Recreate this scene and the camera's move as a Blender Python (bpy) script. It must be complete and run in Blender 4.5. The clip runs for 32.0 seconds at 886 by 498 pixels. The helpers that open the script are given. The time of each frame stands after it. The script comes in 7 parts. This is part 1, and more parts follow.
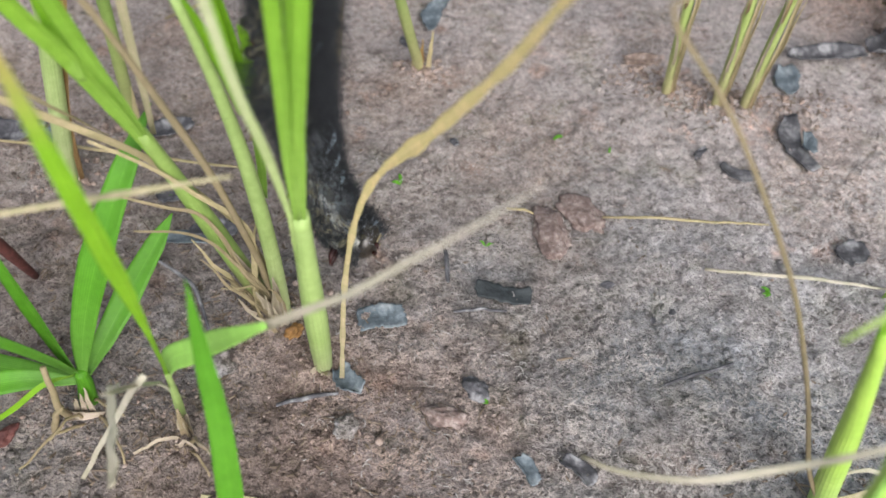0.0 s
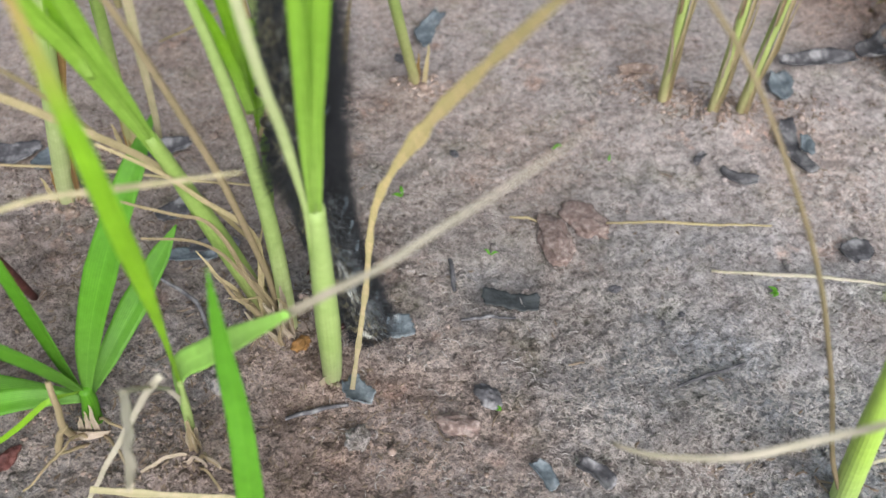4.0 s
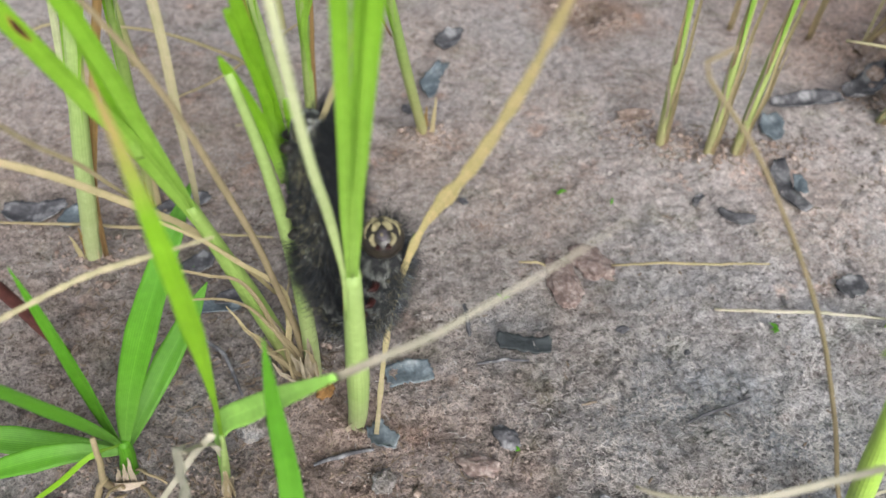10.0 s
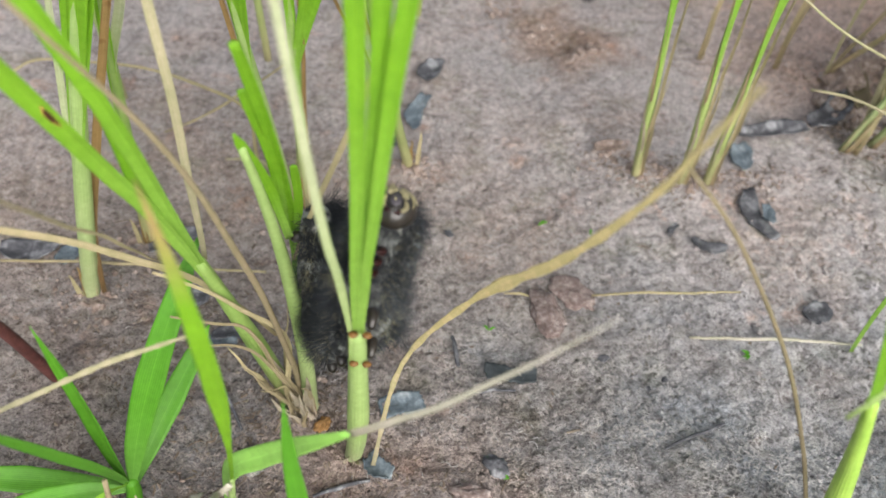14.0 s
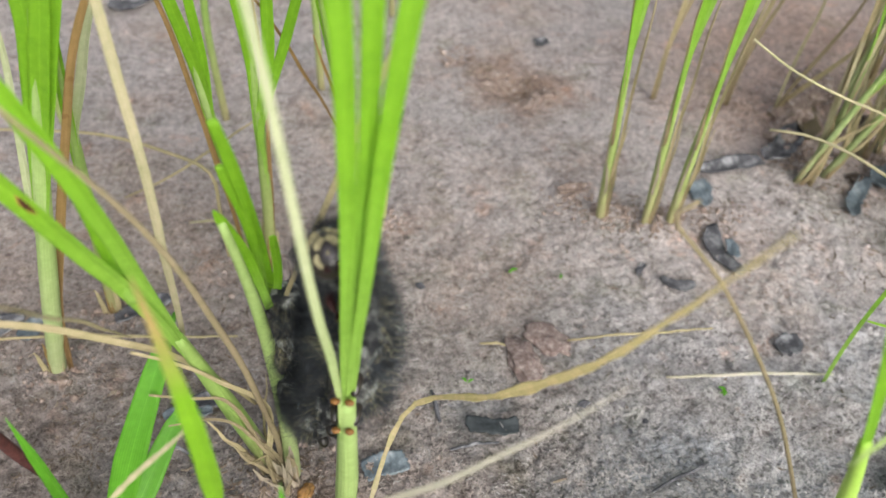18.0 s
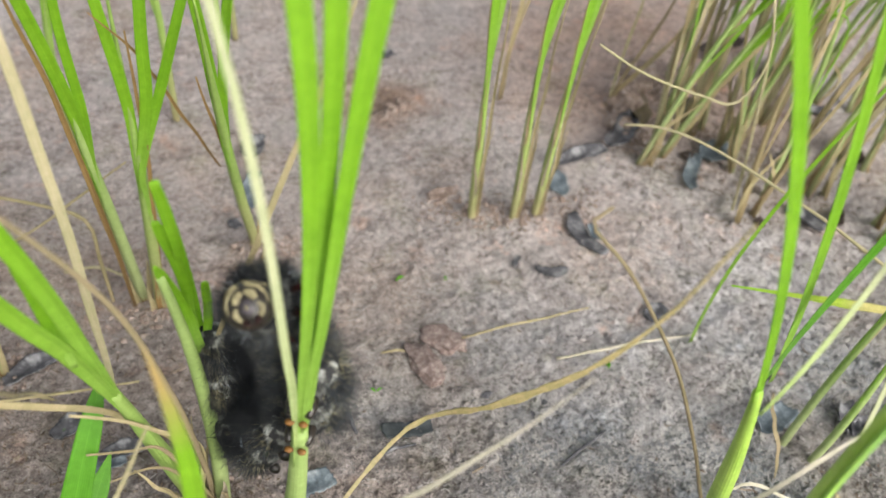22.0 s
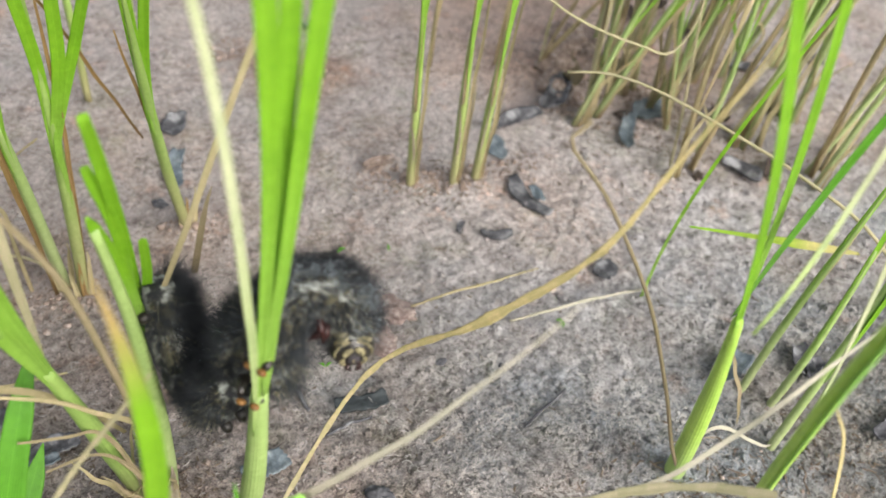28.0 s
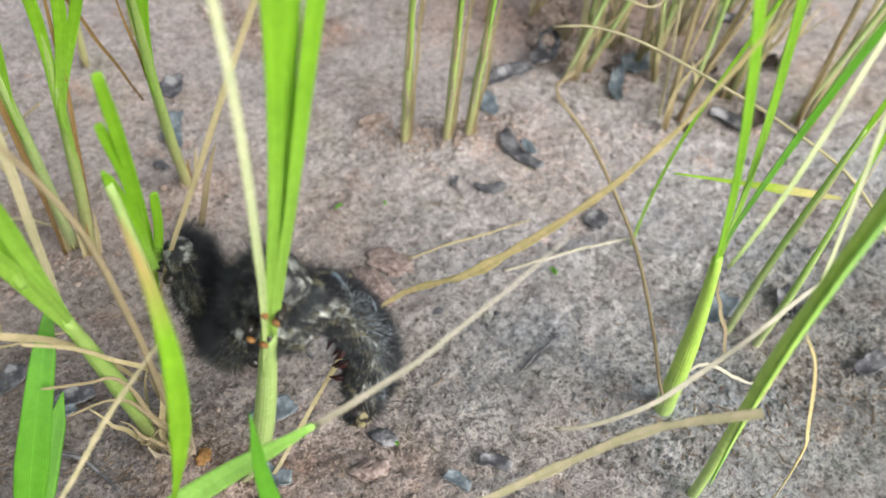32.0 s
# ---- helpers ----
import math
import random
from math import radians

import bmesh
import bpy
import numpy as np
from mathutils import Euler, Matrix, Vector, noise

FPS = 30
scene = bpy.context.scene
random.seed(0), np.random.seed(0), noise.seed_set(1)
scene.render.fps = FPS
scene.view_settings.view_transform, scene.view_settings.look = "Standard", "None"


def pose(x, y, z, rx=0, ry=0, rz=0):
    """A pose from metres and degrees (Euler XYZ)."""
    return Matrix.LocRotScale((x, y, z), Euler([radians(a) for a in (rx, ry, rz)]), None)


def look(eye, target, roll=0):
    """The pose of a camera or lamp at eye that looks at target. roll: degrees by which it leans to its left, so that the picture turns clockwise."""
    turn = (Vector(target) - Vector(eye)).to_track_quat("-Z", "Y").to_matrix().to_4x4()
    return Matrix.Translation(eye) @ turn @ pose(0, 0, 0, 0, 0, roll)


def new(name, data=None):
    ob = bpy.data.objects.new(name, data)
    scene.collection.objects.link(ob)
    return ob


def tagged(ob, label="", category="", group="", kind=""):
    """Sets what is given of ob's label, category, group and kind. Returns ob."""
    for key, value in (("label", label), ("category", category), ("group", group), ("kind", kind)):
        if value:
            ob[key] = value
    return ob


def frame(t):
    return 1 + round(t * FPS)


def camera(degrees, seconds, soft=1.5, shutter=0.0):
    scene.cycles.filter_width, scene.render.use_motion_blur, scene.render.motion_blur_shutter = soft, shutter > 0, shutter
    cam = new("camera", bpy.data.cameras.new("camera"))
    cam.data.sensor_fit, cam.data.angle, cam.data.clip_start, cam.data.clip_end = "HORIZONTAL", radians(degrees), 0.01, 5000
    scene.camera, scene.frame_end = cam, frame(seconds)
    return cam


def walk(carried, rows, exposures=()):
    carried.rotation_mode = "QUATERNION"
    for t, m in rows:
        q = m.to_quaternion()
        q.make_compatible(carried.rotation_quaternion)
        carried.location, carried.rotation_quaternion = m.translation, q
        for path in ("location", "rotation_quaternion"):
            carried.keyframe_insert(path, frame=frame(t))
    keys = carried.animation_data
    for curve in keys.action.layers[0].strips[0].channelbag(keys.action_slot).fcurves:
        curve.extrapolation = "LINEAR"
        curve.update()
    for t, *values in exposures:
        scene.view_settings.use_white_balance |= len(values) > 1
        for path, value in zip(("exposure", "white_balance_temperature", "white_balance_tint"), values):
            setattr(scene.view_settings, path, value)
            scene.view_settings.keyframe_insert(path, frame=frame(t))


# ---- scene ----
cam = camera(54.1, 32.0, soft=1.6)
cam.data.dof.use_dof, cam.data.dof.focus_distance, cam.data.dof.aperture_fstop = True, 0.184, 20.0
PATH = [
    (0, (-0.00004, 0.00041, 0.16807), (0.00608, 0.12531, 0.01198), 3.93),
    (0.5, (-0.00132, -0.00169, 0.16771), (0.00471, 0.12459, 0.01274), 3.95),
    (1, (-0.00240, -0.00169, 0.16426), (0.00383, 0.12578, 0.01027), 3.97),
    (1.5, (-0.00257, -0.00239, 0.16519), (0.00403, 0.12607, 0.01204), 3.79),
    (2, (-0.00590, -0.00182, 0.16588), (0.00143, 0.12751, 0.01350), 3.78),
    (2.5, (-0.00743, -0.00116, 0.16571), (0.00042, 0.12798, 0.01319), 3.89),
    (3, (-0.00761, -0.00158, 0.16308), (0.00096, 0.12818, 0.01113), 3.75),
    (3.5, (-0.00416, -0.00302, 0.16169), (0.00485, 0.12767, 0.01057), 3.43),
    (5.5, (-0.00718, -0.00427, 0.16483), (0.00332, 0.12901, 0.01608), 2.61),
    (6, (-0.00607, -0.00527, 0.16512), (0.00513, 0.12859, 0.01695), 2.47),
    (6.5, (-0.00652, -0.00565, 0.16359), (0.00554, 0.12893, 0.01613), 2.47),
    (7, (-0.00761, -0.00511, 0.16481), (0.00487, 0.12987, 0.01775), 2.49),
    (7.5, (-0.00609, -0.00473, 0.16652), (0.00586, 0.13043, 0.01959), 2.22),
    (8, (-0.00566, -0.00687, 0.16785), (0.00599, 0.12840, 0.02099), 2.27),
    (8.5, (-0.00620, -0.00822, 0.17034), (0.00487, 0.12711, 0.02350), 2.12),
    (9, (-0.00950, -0.00826, 0.17299), (0.00175, 0.12743, 0.02650), 2.24),
    (9.5, (-0.01012, -0.00732, 0.17263), (0.00112, 0.12844, 0.02620), 2.28),
    (10, (-0.01037, -0.00583, 0.17240), (0.00080, 0.13009, 0.02611), 2.21),
    (10.5, (-0.01048, -0.00537, 0.17203), (0.00131, 0.13075, 0.02597), 2.50),
    (11, (-0.01248, -0.00315, 0.17405), (-0.00055, 0.13319, 0.02821), 2.47),
    (11.5, (-0.01351, -0.00472, 0.17575), (-0.00084, 0.13211, 0.03043), 2.72),
    (12, (-0.01431, -0.00343, 0.17654), (-0.00117, 0.13340, 0.03126), 2.63),
    (12.5, (-0.01457, -0.00452, 0.18285), (0.00016, 0.13159, 0.03704), 2.95),
    (13, (-0.01485, -0.00730, 0.18792), (0.00145, 0.12860, 0.04209), 3.28),
    (13.5, (-0.01603, -0.00672, 0.18614), (0.00125, 0.12878, 0.04005), 3.56),
    (14, (-0.01520, -0.00502, 0.18588), (0.00256, 0.13009, 0.03949), 3.67),
    (14.5, (-0.01644, -0.00394, 0.18746), (0.00188, 0.13104, 0.04102), 3.70),
    (15, (-0.01805, -0.00423, 0.19164), (0.00138, 0.12978, 0.04445), 3.76),
    (15.5, (-0.01779, -0.00361, 0.19249), (0.00330, 0.13012, 0.04528), 3.97),
    (17.5, (-0.01907, -0.00198, 0.18967), (0.00604, 0.13298, 0.04422), 3.55),
    (18, (-0.01978, -0.00096, 0.18799), (0.00896, 0.13911, 0.04816), 3.47),
    (18.5, (-0.01854, -0.00201, 0.19057), (0.01240, 0.13766, 0.05080), 4.01),
    (19, (-0.02040, -0.00415, 0.19362), (0.01125, 0.13493, 0.05343), 4.03),
    (19.5, (-0.02423, -0.00795, 0.19761), (0.00868, 0.13096, 0.05754), 3.14),
    (20, (-0.03174, -0.01376, 0.20104), (0.00626, 0.12406, 0.06117), 3.69),
    (20.5, (-0.03313, -0.01258, 0.20363), (0.00888, 0.12434, 0.06404), 4.57),
    (21, (-0.03391, -0.00992, 0.20142), (0.01011, 0.12666, 0.06211), 4.85),
    (21.5, (-0.03314, -0.00677, 0.20000), (0.02101, 0.12727, 0.06179), 6.04),
    (22, (-0.03604, -0.00167, 0.19701), (0.02886, 0.12815, 0.05941), 6.73),
    (22.5, (-0.03632, -0.00054, 0.19452), (0.03471, 0.12645, 0.05730), 7.23),
    (23, (-0.04143, 0.00091, 0.19115), (0.03190, 0.12697, 0.05429), 7.58),
    (23.5, (-0.03835, -0.00026, 0.18603), (0.03567, 0.12520, 0.04899), 7.50),
    (24, (-0.04169, 0.00097, 0.18666), (0.03398, 0.12603, 0.05015), 7.73),
    (24.5, (-0.04527, 0.00166, 0.18627), (0.03157, 0.12632, 0.05005), 7.90),
    (25, (-0.04084, 0.00288, 0.18535), (0.03705, 0.12687, 0.04912), 8.03),
    (25.5, (-0.03980, 0.00535, 0.18308), (0.03920, 0.12945, 0.04759), 7.89),
    (26, (-0.03957, 0.00326, 0.18240), (0.04029, 0.12704, 0.04713), 8.05),
    (26.5, (-0.03941, 0.00278, 0.18042), (0.04133, 0.12601, 0.04516), 8.23),
    (28.5, (-0.04100, 0.00021, 0.18453), (0.04010, 0.12142, 0.04768), 8.33),
    (29, (-0.03932, -0.00262, 0.18586), (0.04033, 0.11871, 0.04826), 7.98),
    (29.5, (-0.04122, -0.00333, 0.18558), (0.03816, 0.11714, 0.04706), 7.96),
    (30, (-0.04200, -0.00134, 0.18551), (0.03730, 0.11763, 0.04566), 7.75),
    (30.5, (-0.04420, -0.00452, 0.18232), (0.03558, 0.11339, 0.04185), 7.64),
    (31, (-0.04538, -0.00400, 0.18535), (0.03419, 0.11300, 0.04400), 7.45),
    (31.5, (-0.04442, -0.00501, 0.18561), (0.03515, 0.11131, 0.04370), 7.48),
    (32, (-0.04465, -0.00489, 0.18659), (0.03494, 0.11058, 0.04401), 7.58),
]
walk(cam, [(t, look(eye, target, roll)) for t, eye, target, roll in PATH], [(0.0, 0.29, 6380, 13), (10.0, 0.30, 6420, 11), (19.0, 0.35, 6550, 10), (24.0, 0.38, 6740, 10), (26.0, 0.40, 6690, 10), (29.0, 0.48, 6620, 10), (32.0, 0.50, 6540, 10)])

# ---- light: an overcast sky over an open field, with a broad soft sun behind cloud ----
SUN_UP, SUN_TURN = 34.0, 165.0
world = bpy.data.worlds.new("overcast_sky")
scene.world = world
world.use_nodes = True
_n = world.node_tree.nodes
_sky = _n.new("ShaderNodeTexSky")
_sky.sky_type, _sky.sun_disc = "NISHITA", False
_sky.sun_elevation, _sky.sun_rotation = radians(SUN_UP), radians(SUN_TURN)
_sky.dust_density, _sky.air_density, _sky.ozone_density = 4.0, 1.0, 1.0
_n["Background"].inputs["Strength"].default_value = 0.15
_soft = _n.new("ShaderNodeHueSaturation")
_soft.inputs["Saturation"].default_value = 0.35
world.node_tree.links.new(_sky.outputs["Color"], _soft.inputs["Color"])
world.node_tree.links.new(_soft.outputs["Color"], _n["Background"].inputs["Color"])
sun = new("sun", bpy.data.lights.new("sun", "SUN"))
sun.data.energy, sun.data.angle, sun.data.color = 2.4, radians(50), (1.0, 0.985, 0.95)
_flat = math.cos(radians(SUN_UP))
_from = Vector((math.sin(radians(SUN_TURN)) * _flat, math.cos(radians(SUN_TURN)) * _flat, math.sin(radians(SUN_UP))))
sun.matrix_world = look(_from * 2, (0, 0, 0))
scene.view_settings.gamma = 1.0


# ---- materials ----
def node_mat(name, rough=0.6, spec=0.4):
    m = bpy.data.materials.new(name)
    m.use_nodes = True
    b = m.node_tree.nodes["Principled BSDF"]
    b.inputs["Roughness"].default_value = rough
    b.inputs["Specular IOR Level"].default_value = spec
    return m, m.node_tree, b


def coords(nt, kind="Object", scale=(1, 1, 1)):
    c, mp = nt.nodes.new("ShaderNodeTexCoord"), nt.nodes.new("ShaderNodeMapping")
    mp.inputs["Scale"].default_value = scale
    nt.links.new(c.outputs[kind], mp.inputs["Vector"])
    return mp.outputs["Vector"]


def noise_tex(nt, vec, scale, detail=4.0, rough=0.6):
    n = nt.nodes.new("ShaderNodeTexNoise")
    n.inputs["Scale"].default_value, n.inputs["Detail"].default_value, n.inputs["Roughness"].default_value = scale, detail, rough
    nt.links.new(vec, n.inputs["Vector"])
    return n.outputs["Fac"]


def ramp(nt, fac, stops):
    r = nt.nodes.new("ShaderNodeValToRGB")
    e = r.color_ramp.elements
    while len(e) < len(stops):
        e.new(0.5)
    for el, (p, c) in zip(e, stops):
        el.position, el.color = p, (*c, 1)
    nt.links.new(fac, r.inputs["Fac"])
    return r.outputs["Color"]


def mix(nt, a, b, fac, mode="MIX"):
    m = nt.nodes.new("ShaderNodeMix")
    m.data_type, m.blend_type = "RGBA", mode
    for sock, v in ((m.inputs["Factor"], fac), (m.inputs[6], a), (m.inputs[7], b)):
        if isinstance(v, bpy.types.NodeSocket):
            nt.links.new(v, sock)
        elif isinstance(v, (int, float)):
            sock.default_value = v
        else:
            sock.default_value = (*v, 1)
    return m.outputs[2]


def bump(nt, b, height, strength, distance):
    n = nt.nodes.new("ShaderNodeBump")
    n.inputs["Strength"].default_value, n.inputs["Distance"].default_value = strength, distance
    nt.links.new(height, n.inputs["Height"])
    nt.links.new(n.outputs["Normal"], b.inputs["Normal"])


def soil_material():
    m, nt, b = node_mat("sandy_soil", 0.95, 0.15)
    v = coords(nt)

    def near_to(point, rough, scale):
        """Distance from a point in metres, with a ragged edge."""
        spot, edge = nt.nodes.new("ShaderNodeVectorMath"), nt.nodes.new("ShaderNodeMath")
        spot.operation, spot.inputs[1].default_value = "DISTANCE", point
        nt.links.new(v, spot.inputs[0])
        edge.operation, edge.inputs[1].default_value = "MULTIPLY_ADD", rough
        nt.links.new(noise_tex(nt, v, scale, 4), edge.inputs[0])
        nt.links.new(spot.outputs["Value"], edge.inputs[2])
        return edge.outputs[0]

    big, mid, fine, grain = noise_tex(nt, v, 22, 4), noise_tex(nt, v, 150, 5, 0.65), noise_tex(nt, v, 560, 4, 0.7), noise_tex(nt, v, 1700, 3, 0.7)
    # grey crust close by, pinker bare soil further out
    beyond = nt.nodes.new("ShaderNodeMath")
    beyond.operation, beyond.inputs[1].default_value = "SUBTRACT", 1.0
    nt.links.new(near_to((0.04, -1.0, 0.0), 0.10, 18), beyond.inputs[0])
    far = ramp(nt, beyond.outputs[0], [(0.150, (0, 0, 0)), (0.235, (1, 1, 1))])
    grey = ramp(nt, big, [(0.36, (0.347, 0.322, 0.318)), (0.5, (0.338, 0.348, 0.366)), (0.64, (0.342, 0.376, 0.416))])
    pink = ramp(nt, big, [(0.34, (0.446, 0.374, 0.336)), (0.5, (0.456, 0.406, 0.390)), (0.66, (0.448, 0.416, 0.408))])
    c = mix(nt, grey, pink, far)
    rust = ramp(nt, noise_tex(nt, v, 70, 3), [(0.30, (0.84, 0.87, 0.78)), (0.45, (1.0, 1.0, 1.0)), (0.6, (1.0, 1.0, 1.0)), (0.76, (1.12, 0.88, 0.74))])
    c = mix(nt, c, rust, 1.0, "MULTIPLY")
    crust = ramp(nt, mid, [(0.30, (0.62, 0.58, 0.55)), (0.47, (1.0, 0.99, 0.98)), (0.66, (1.30, 1.31, 1.33))])
    c = mix(nt, c, crust, 0.72, "MULTIPLY")
    # shade in the pits painted as dark specks, with pale ones between
    pit_shade_specks = ramp(nt, fine, [(0.33, (0.26, 0.24, 0.225)), (0.43, (0.78, 0.77, 0.76)), (0.5, (1.0, 1.0, 1.0)), (0.62, (1.38, 1.38, 1.38))])
    c = mix(nt, c, pit_shade_specks, mix(nt, (0.85, 0.85, 0.85), (0.62, 0.62, 0.62), far), "MULTIPLY")
    g = ramp(nt, grain, [(0.36, (0.42, 0.41, 0.40)), (0.5, (1.0, 1.0, 1.0)), (0.62, (1.3, 1.3, 1.28))])
    c = mix(nt, c, g, 0.6, "MULTIPLY")
    # crumbs packed side by side, with dark gaps between them
    warp, cells = nt.nodes.new("ShaderNodeVectorMath"), nt.nodes.new("ShaderNodeTexVoronoi")
    swirl = nt.nodes.new("ShaderNodeTexNoise")
    swirl.inputs["Scale"].default_value, swirl.inputs["Detail"].default_value = 330, 3
    nt.links.new(v, swirl.inputs["Vector"])
    warp.operation = "MULTIPLY_ADD"
    nt.links.new(swirl.outputs["Color"], warp.inputs[0])
    warp.inputs[1].default_value = (0.0045, 0.0045, 0.0045)
    nt.links.new(v, warp.inputs[2])
    cells.inputs["Scale"].default_value = 420
    nt.links.new(warp.outputs[0], cells.inputs["Vector"])
    lumps = ramp(nt, cells.outputs["Distance"], [(0.25, (1.06, 1.06, 1.06)), (0.52, (0.95, 0.94, 0.93)), (0.78, (0.42, 0.39, 0.37))])
    worn = ramp(nt, noise_tex(nt, v, 48, 3), [(0.36, (0.12, 0.12, 0.12)), (0.58, (0.55, 0.55, 0.55))])
    c = mix(nt, c, lumps, worn, "MULTIPLY")
    # pale threads of dried crust
    ridge = nt.nodes.new("ShaderNodeMath")
    ridge.operation, ridge.inputs[1].default_value = "PINGPONG", 0.5
    nt.links.new(noise_tex(nt, v, 360, 4, 0.65), ridge.inputs[0])
    veil = ramp(nt, ridge.outputs[0], [(0.445, (0, 0, 0)), (0.488, (1, 1, 1))])
    patchy = ramp(nt, noise_tex(nt, v, 60, 3), [(0.38, (0.12, 0.12, 0.12)), (0.58, (0.9, 0.9, 0.9))])
    thin = mix(nt, mix(nt, veil, patchy, 1.0, "MULTIPLY"), (0, 0, 0), mix(nt, (0, 0, 0), (0.6, 0.6, 0.6), far))
    c = mix(nt, c, (0.66, 0.645, 0.63), thin)
    # soil colour darkened and browned towards the feet of the left-hand plants
    left_brown = ramp(nt, near_to((-0.075, 0.075, 0.0), 0.05, 40), [(0.07, (0.62, 0.555, 0.51)), (0.14, (0.82, 0.775, 0.74)), (0.21, (1.0, 1.0, 1.0))])
    c = mix(nt, c, left_brown, 1.0, "MULTIPLY")
    # mound's bare reddish earth brightened against the stalks' shade; right clump's soil darkened
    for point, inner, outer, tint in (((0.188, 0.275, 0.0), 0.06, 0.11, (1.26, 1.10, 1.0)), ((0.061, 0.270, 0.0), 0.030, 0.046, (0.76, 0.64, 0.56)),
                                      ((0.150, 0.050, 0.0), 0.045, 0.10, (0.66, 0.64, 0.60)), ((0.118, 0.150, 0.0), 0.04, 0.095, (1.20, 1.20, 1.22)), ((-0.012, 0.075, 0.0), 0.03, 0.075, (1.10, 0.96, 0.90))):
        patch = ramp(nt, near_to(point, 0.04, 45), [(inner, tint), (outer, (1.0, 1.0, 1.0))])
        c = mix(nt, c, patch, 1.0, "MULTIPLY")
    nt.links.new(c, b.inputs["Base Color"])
    add = nt.nodes.new("ShaderNodeMath")
    add.operation = "ADD"
    nt.links.new(fine, add.inputs[0])
    nt.links.new(grain, add.inputs[1])
    bump(nt, b, add.outputs[0], 1.0, 0.0012)
    return m


def blade_material(name, low, high, tip=None, tip_at=0.8, spots=0.0, vein=26.0, rough=0.42, translucent=0.35):
    """Leaf of a grass: fine lengthwise veins, paler towards one end, a little light passing through."""
    m, nt, b = node_mat(name, rough, 0.35)
    uv = coords(nt, "UV")
    sep = nt.nodes.new("ShaderNodeSeparateXYZ")
    nt.links.new(uv, sep.inputs[0])
    base = ramp(nt, sep.outputs["Y"], [(0.0, low), (0.45, high)] + ([(max(tip_at - 0.14, 0.5), high), (tip_at, tip)] if tip else []))
    wave = nt.nodes.new("ShaderNodeTexWave")
    wave.bands_direction = "X"
    wave.inputs["Scale"].default_value, wave.inputs["Distortion"].default_value = vein / 6.28, 0.4
    nt.links.new(uv, wave.inputs["Vector"])
    veins = ramp(nt, wave.outputs["Fac"], [(0.0, (0.84, 0.88, 0.8)), (1.0, (1.08, 1.06, 1.04))])
    c = mix(nt, base, veins, 0.3 if vein > 30 else 0.75, "MULTIPLY")
    rib = ramp(nt, sep.outputs["X"], [(0.455, (1, 1, 1)), (0.49, (1.22, 1.16, 1.3)), (0.51, (1.22, 1.16, 1.3)), (0.545, (1, 1, 1))])
    c = mix(nt, c, rib, 0.0 if vein > 30 else 0.7, "MULTIPLY")
    v = coords(nt)
    flecks = ramp(nt, noise_tex(nt, v, 650, 3), [(0.3, (0.86, 0.88, 0.84)), (0.55, (1.0, 1.0, 1.0)), (0.7, (1.1, 1.07, 1.16))])
    c = mix(nt, c, flecks, 0.8, "MULTIPLY")
    blotch = ramp(nt, noise_tex(nt, v, 90, 4), [(0.3, (0.8, 0.84, 0.72)), (0.7, (1.12, 1.08, 1.1))])
    c = mix(nt, c, blotch, 0.7, "MULTIPLY")
    if spots:
        dots = ramp(nt, noise_tex(nt, v, 170, 2), [(0.66, (0, 0, 0)), (0.72, (1, 1, 1))])
        c = mix(nt, c, (0.16, 0.075, 0.02), mix(nt, (0, 0, 0), dots, spots))
    nt.links.new(c, b.inputs["Base Color"])
    bump(nt, b, wave.outputs["Fac"], 0.25, 0.0002)
    tr, sh, out = nt.nodes.new("ShaderNodeBsdfTranslucent"), nt.nodes.new("ShaderNodeMixShader"), nt.nodes["Material Output"]
    nt.links.new(c, tr.inputs["Color"])
    sh.inputs[0].default_value = translucent
    nt.links.new(b.outputs[0], sh.inputs[1])
    nt.links.new(tr.outputs[0], sh.inputs[2])
    nt.links.new(sh.outputs[0], out.inputs["Surface"])
    return m


def mottled(name, stops, scale=160.0, rough=0.8, bump_mm=0.3, spec=0.3, fine=900.0):
    m, nt, b = node_mat(name, rough, spec)
    v = coords(nt)
    n1, n2 = noise_tex(nt, v, scale, 5), noise_tex(nt, v, fine, 3)
    c = ramp(nt, n1, stops)
    c = mix(nt, c, ramp(nt, n2, [(0.35, (0.7, 0.7, 0.7)), (0.65, (1.15, 1.15, 1.15))]), 0.7, "MULTIPLY")
    nt.links.new(c, b.inputs["Base Color"])
    bump(nt, b, n2, 0.6, bump_mm / 1000)
    return m


SOIL = soil_material()
GREEN = blade_material("fresh_green_blade", (0.34, 0.55, 0.12), (0.262, 0.535, 0.032), translucent=0.42)
GREEN_DARK = blade_material("deep_green_blade", (0.17, 0.38, 0.07), (0.125, 0.375, 0.028), translucent=0.38)
GREEN_SPOT = blade_material("light_green_blade", (0.34, 0.55, 0.12), (0.28, 0.54, 0.04), translucent=0.42)
CULM = blade_material("pale_green_culm", (0.45, 0.50, 0.28), (0.37, 0.52, 0.18), vein=40, translucent=0.15)
CULM_DULL = blade_material("dull_green_culm", (0.40, 0.35, 0.20), (0.30, 0.45, 0.12), vein=40, translucent=0.15)
YELLOWING = blade_material("green_leaf_with_yellow_tip", (0.27, 0.52, 0.06), (0.28, 0.56, 0.03), tip=(0.56, 0.42, 0.18), tip_at=0.94, translucent=0.4)
PALE = blade_material("pale_yellow_green_leaf", (0.40, 0.56, 0.18), (0.60, 0.64, 0.42), rough=0.6, translucent=0.3)
STRAW = blade_material("dry_straw", (0.36, 0.30, 0.18), (0.48, 0.41, 0.25), rough=0.75, translucent=0.15)
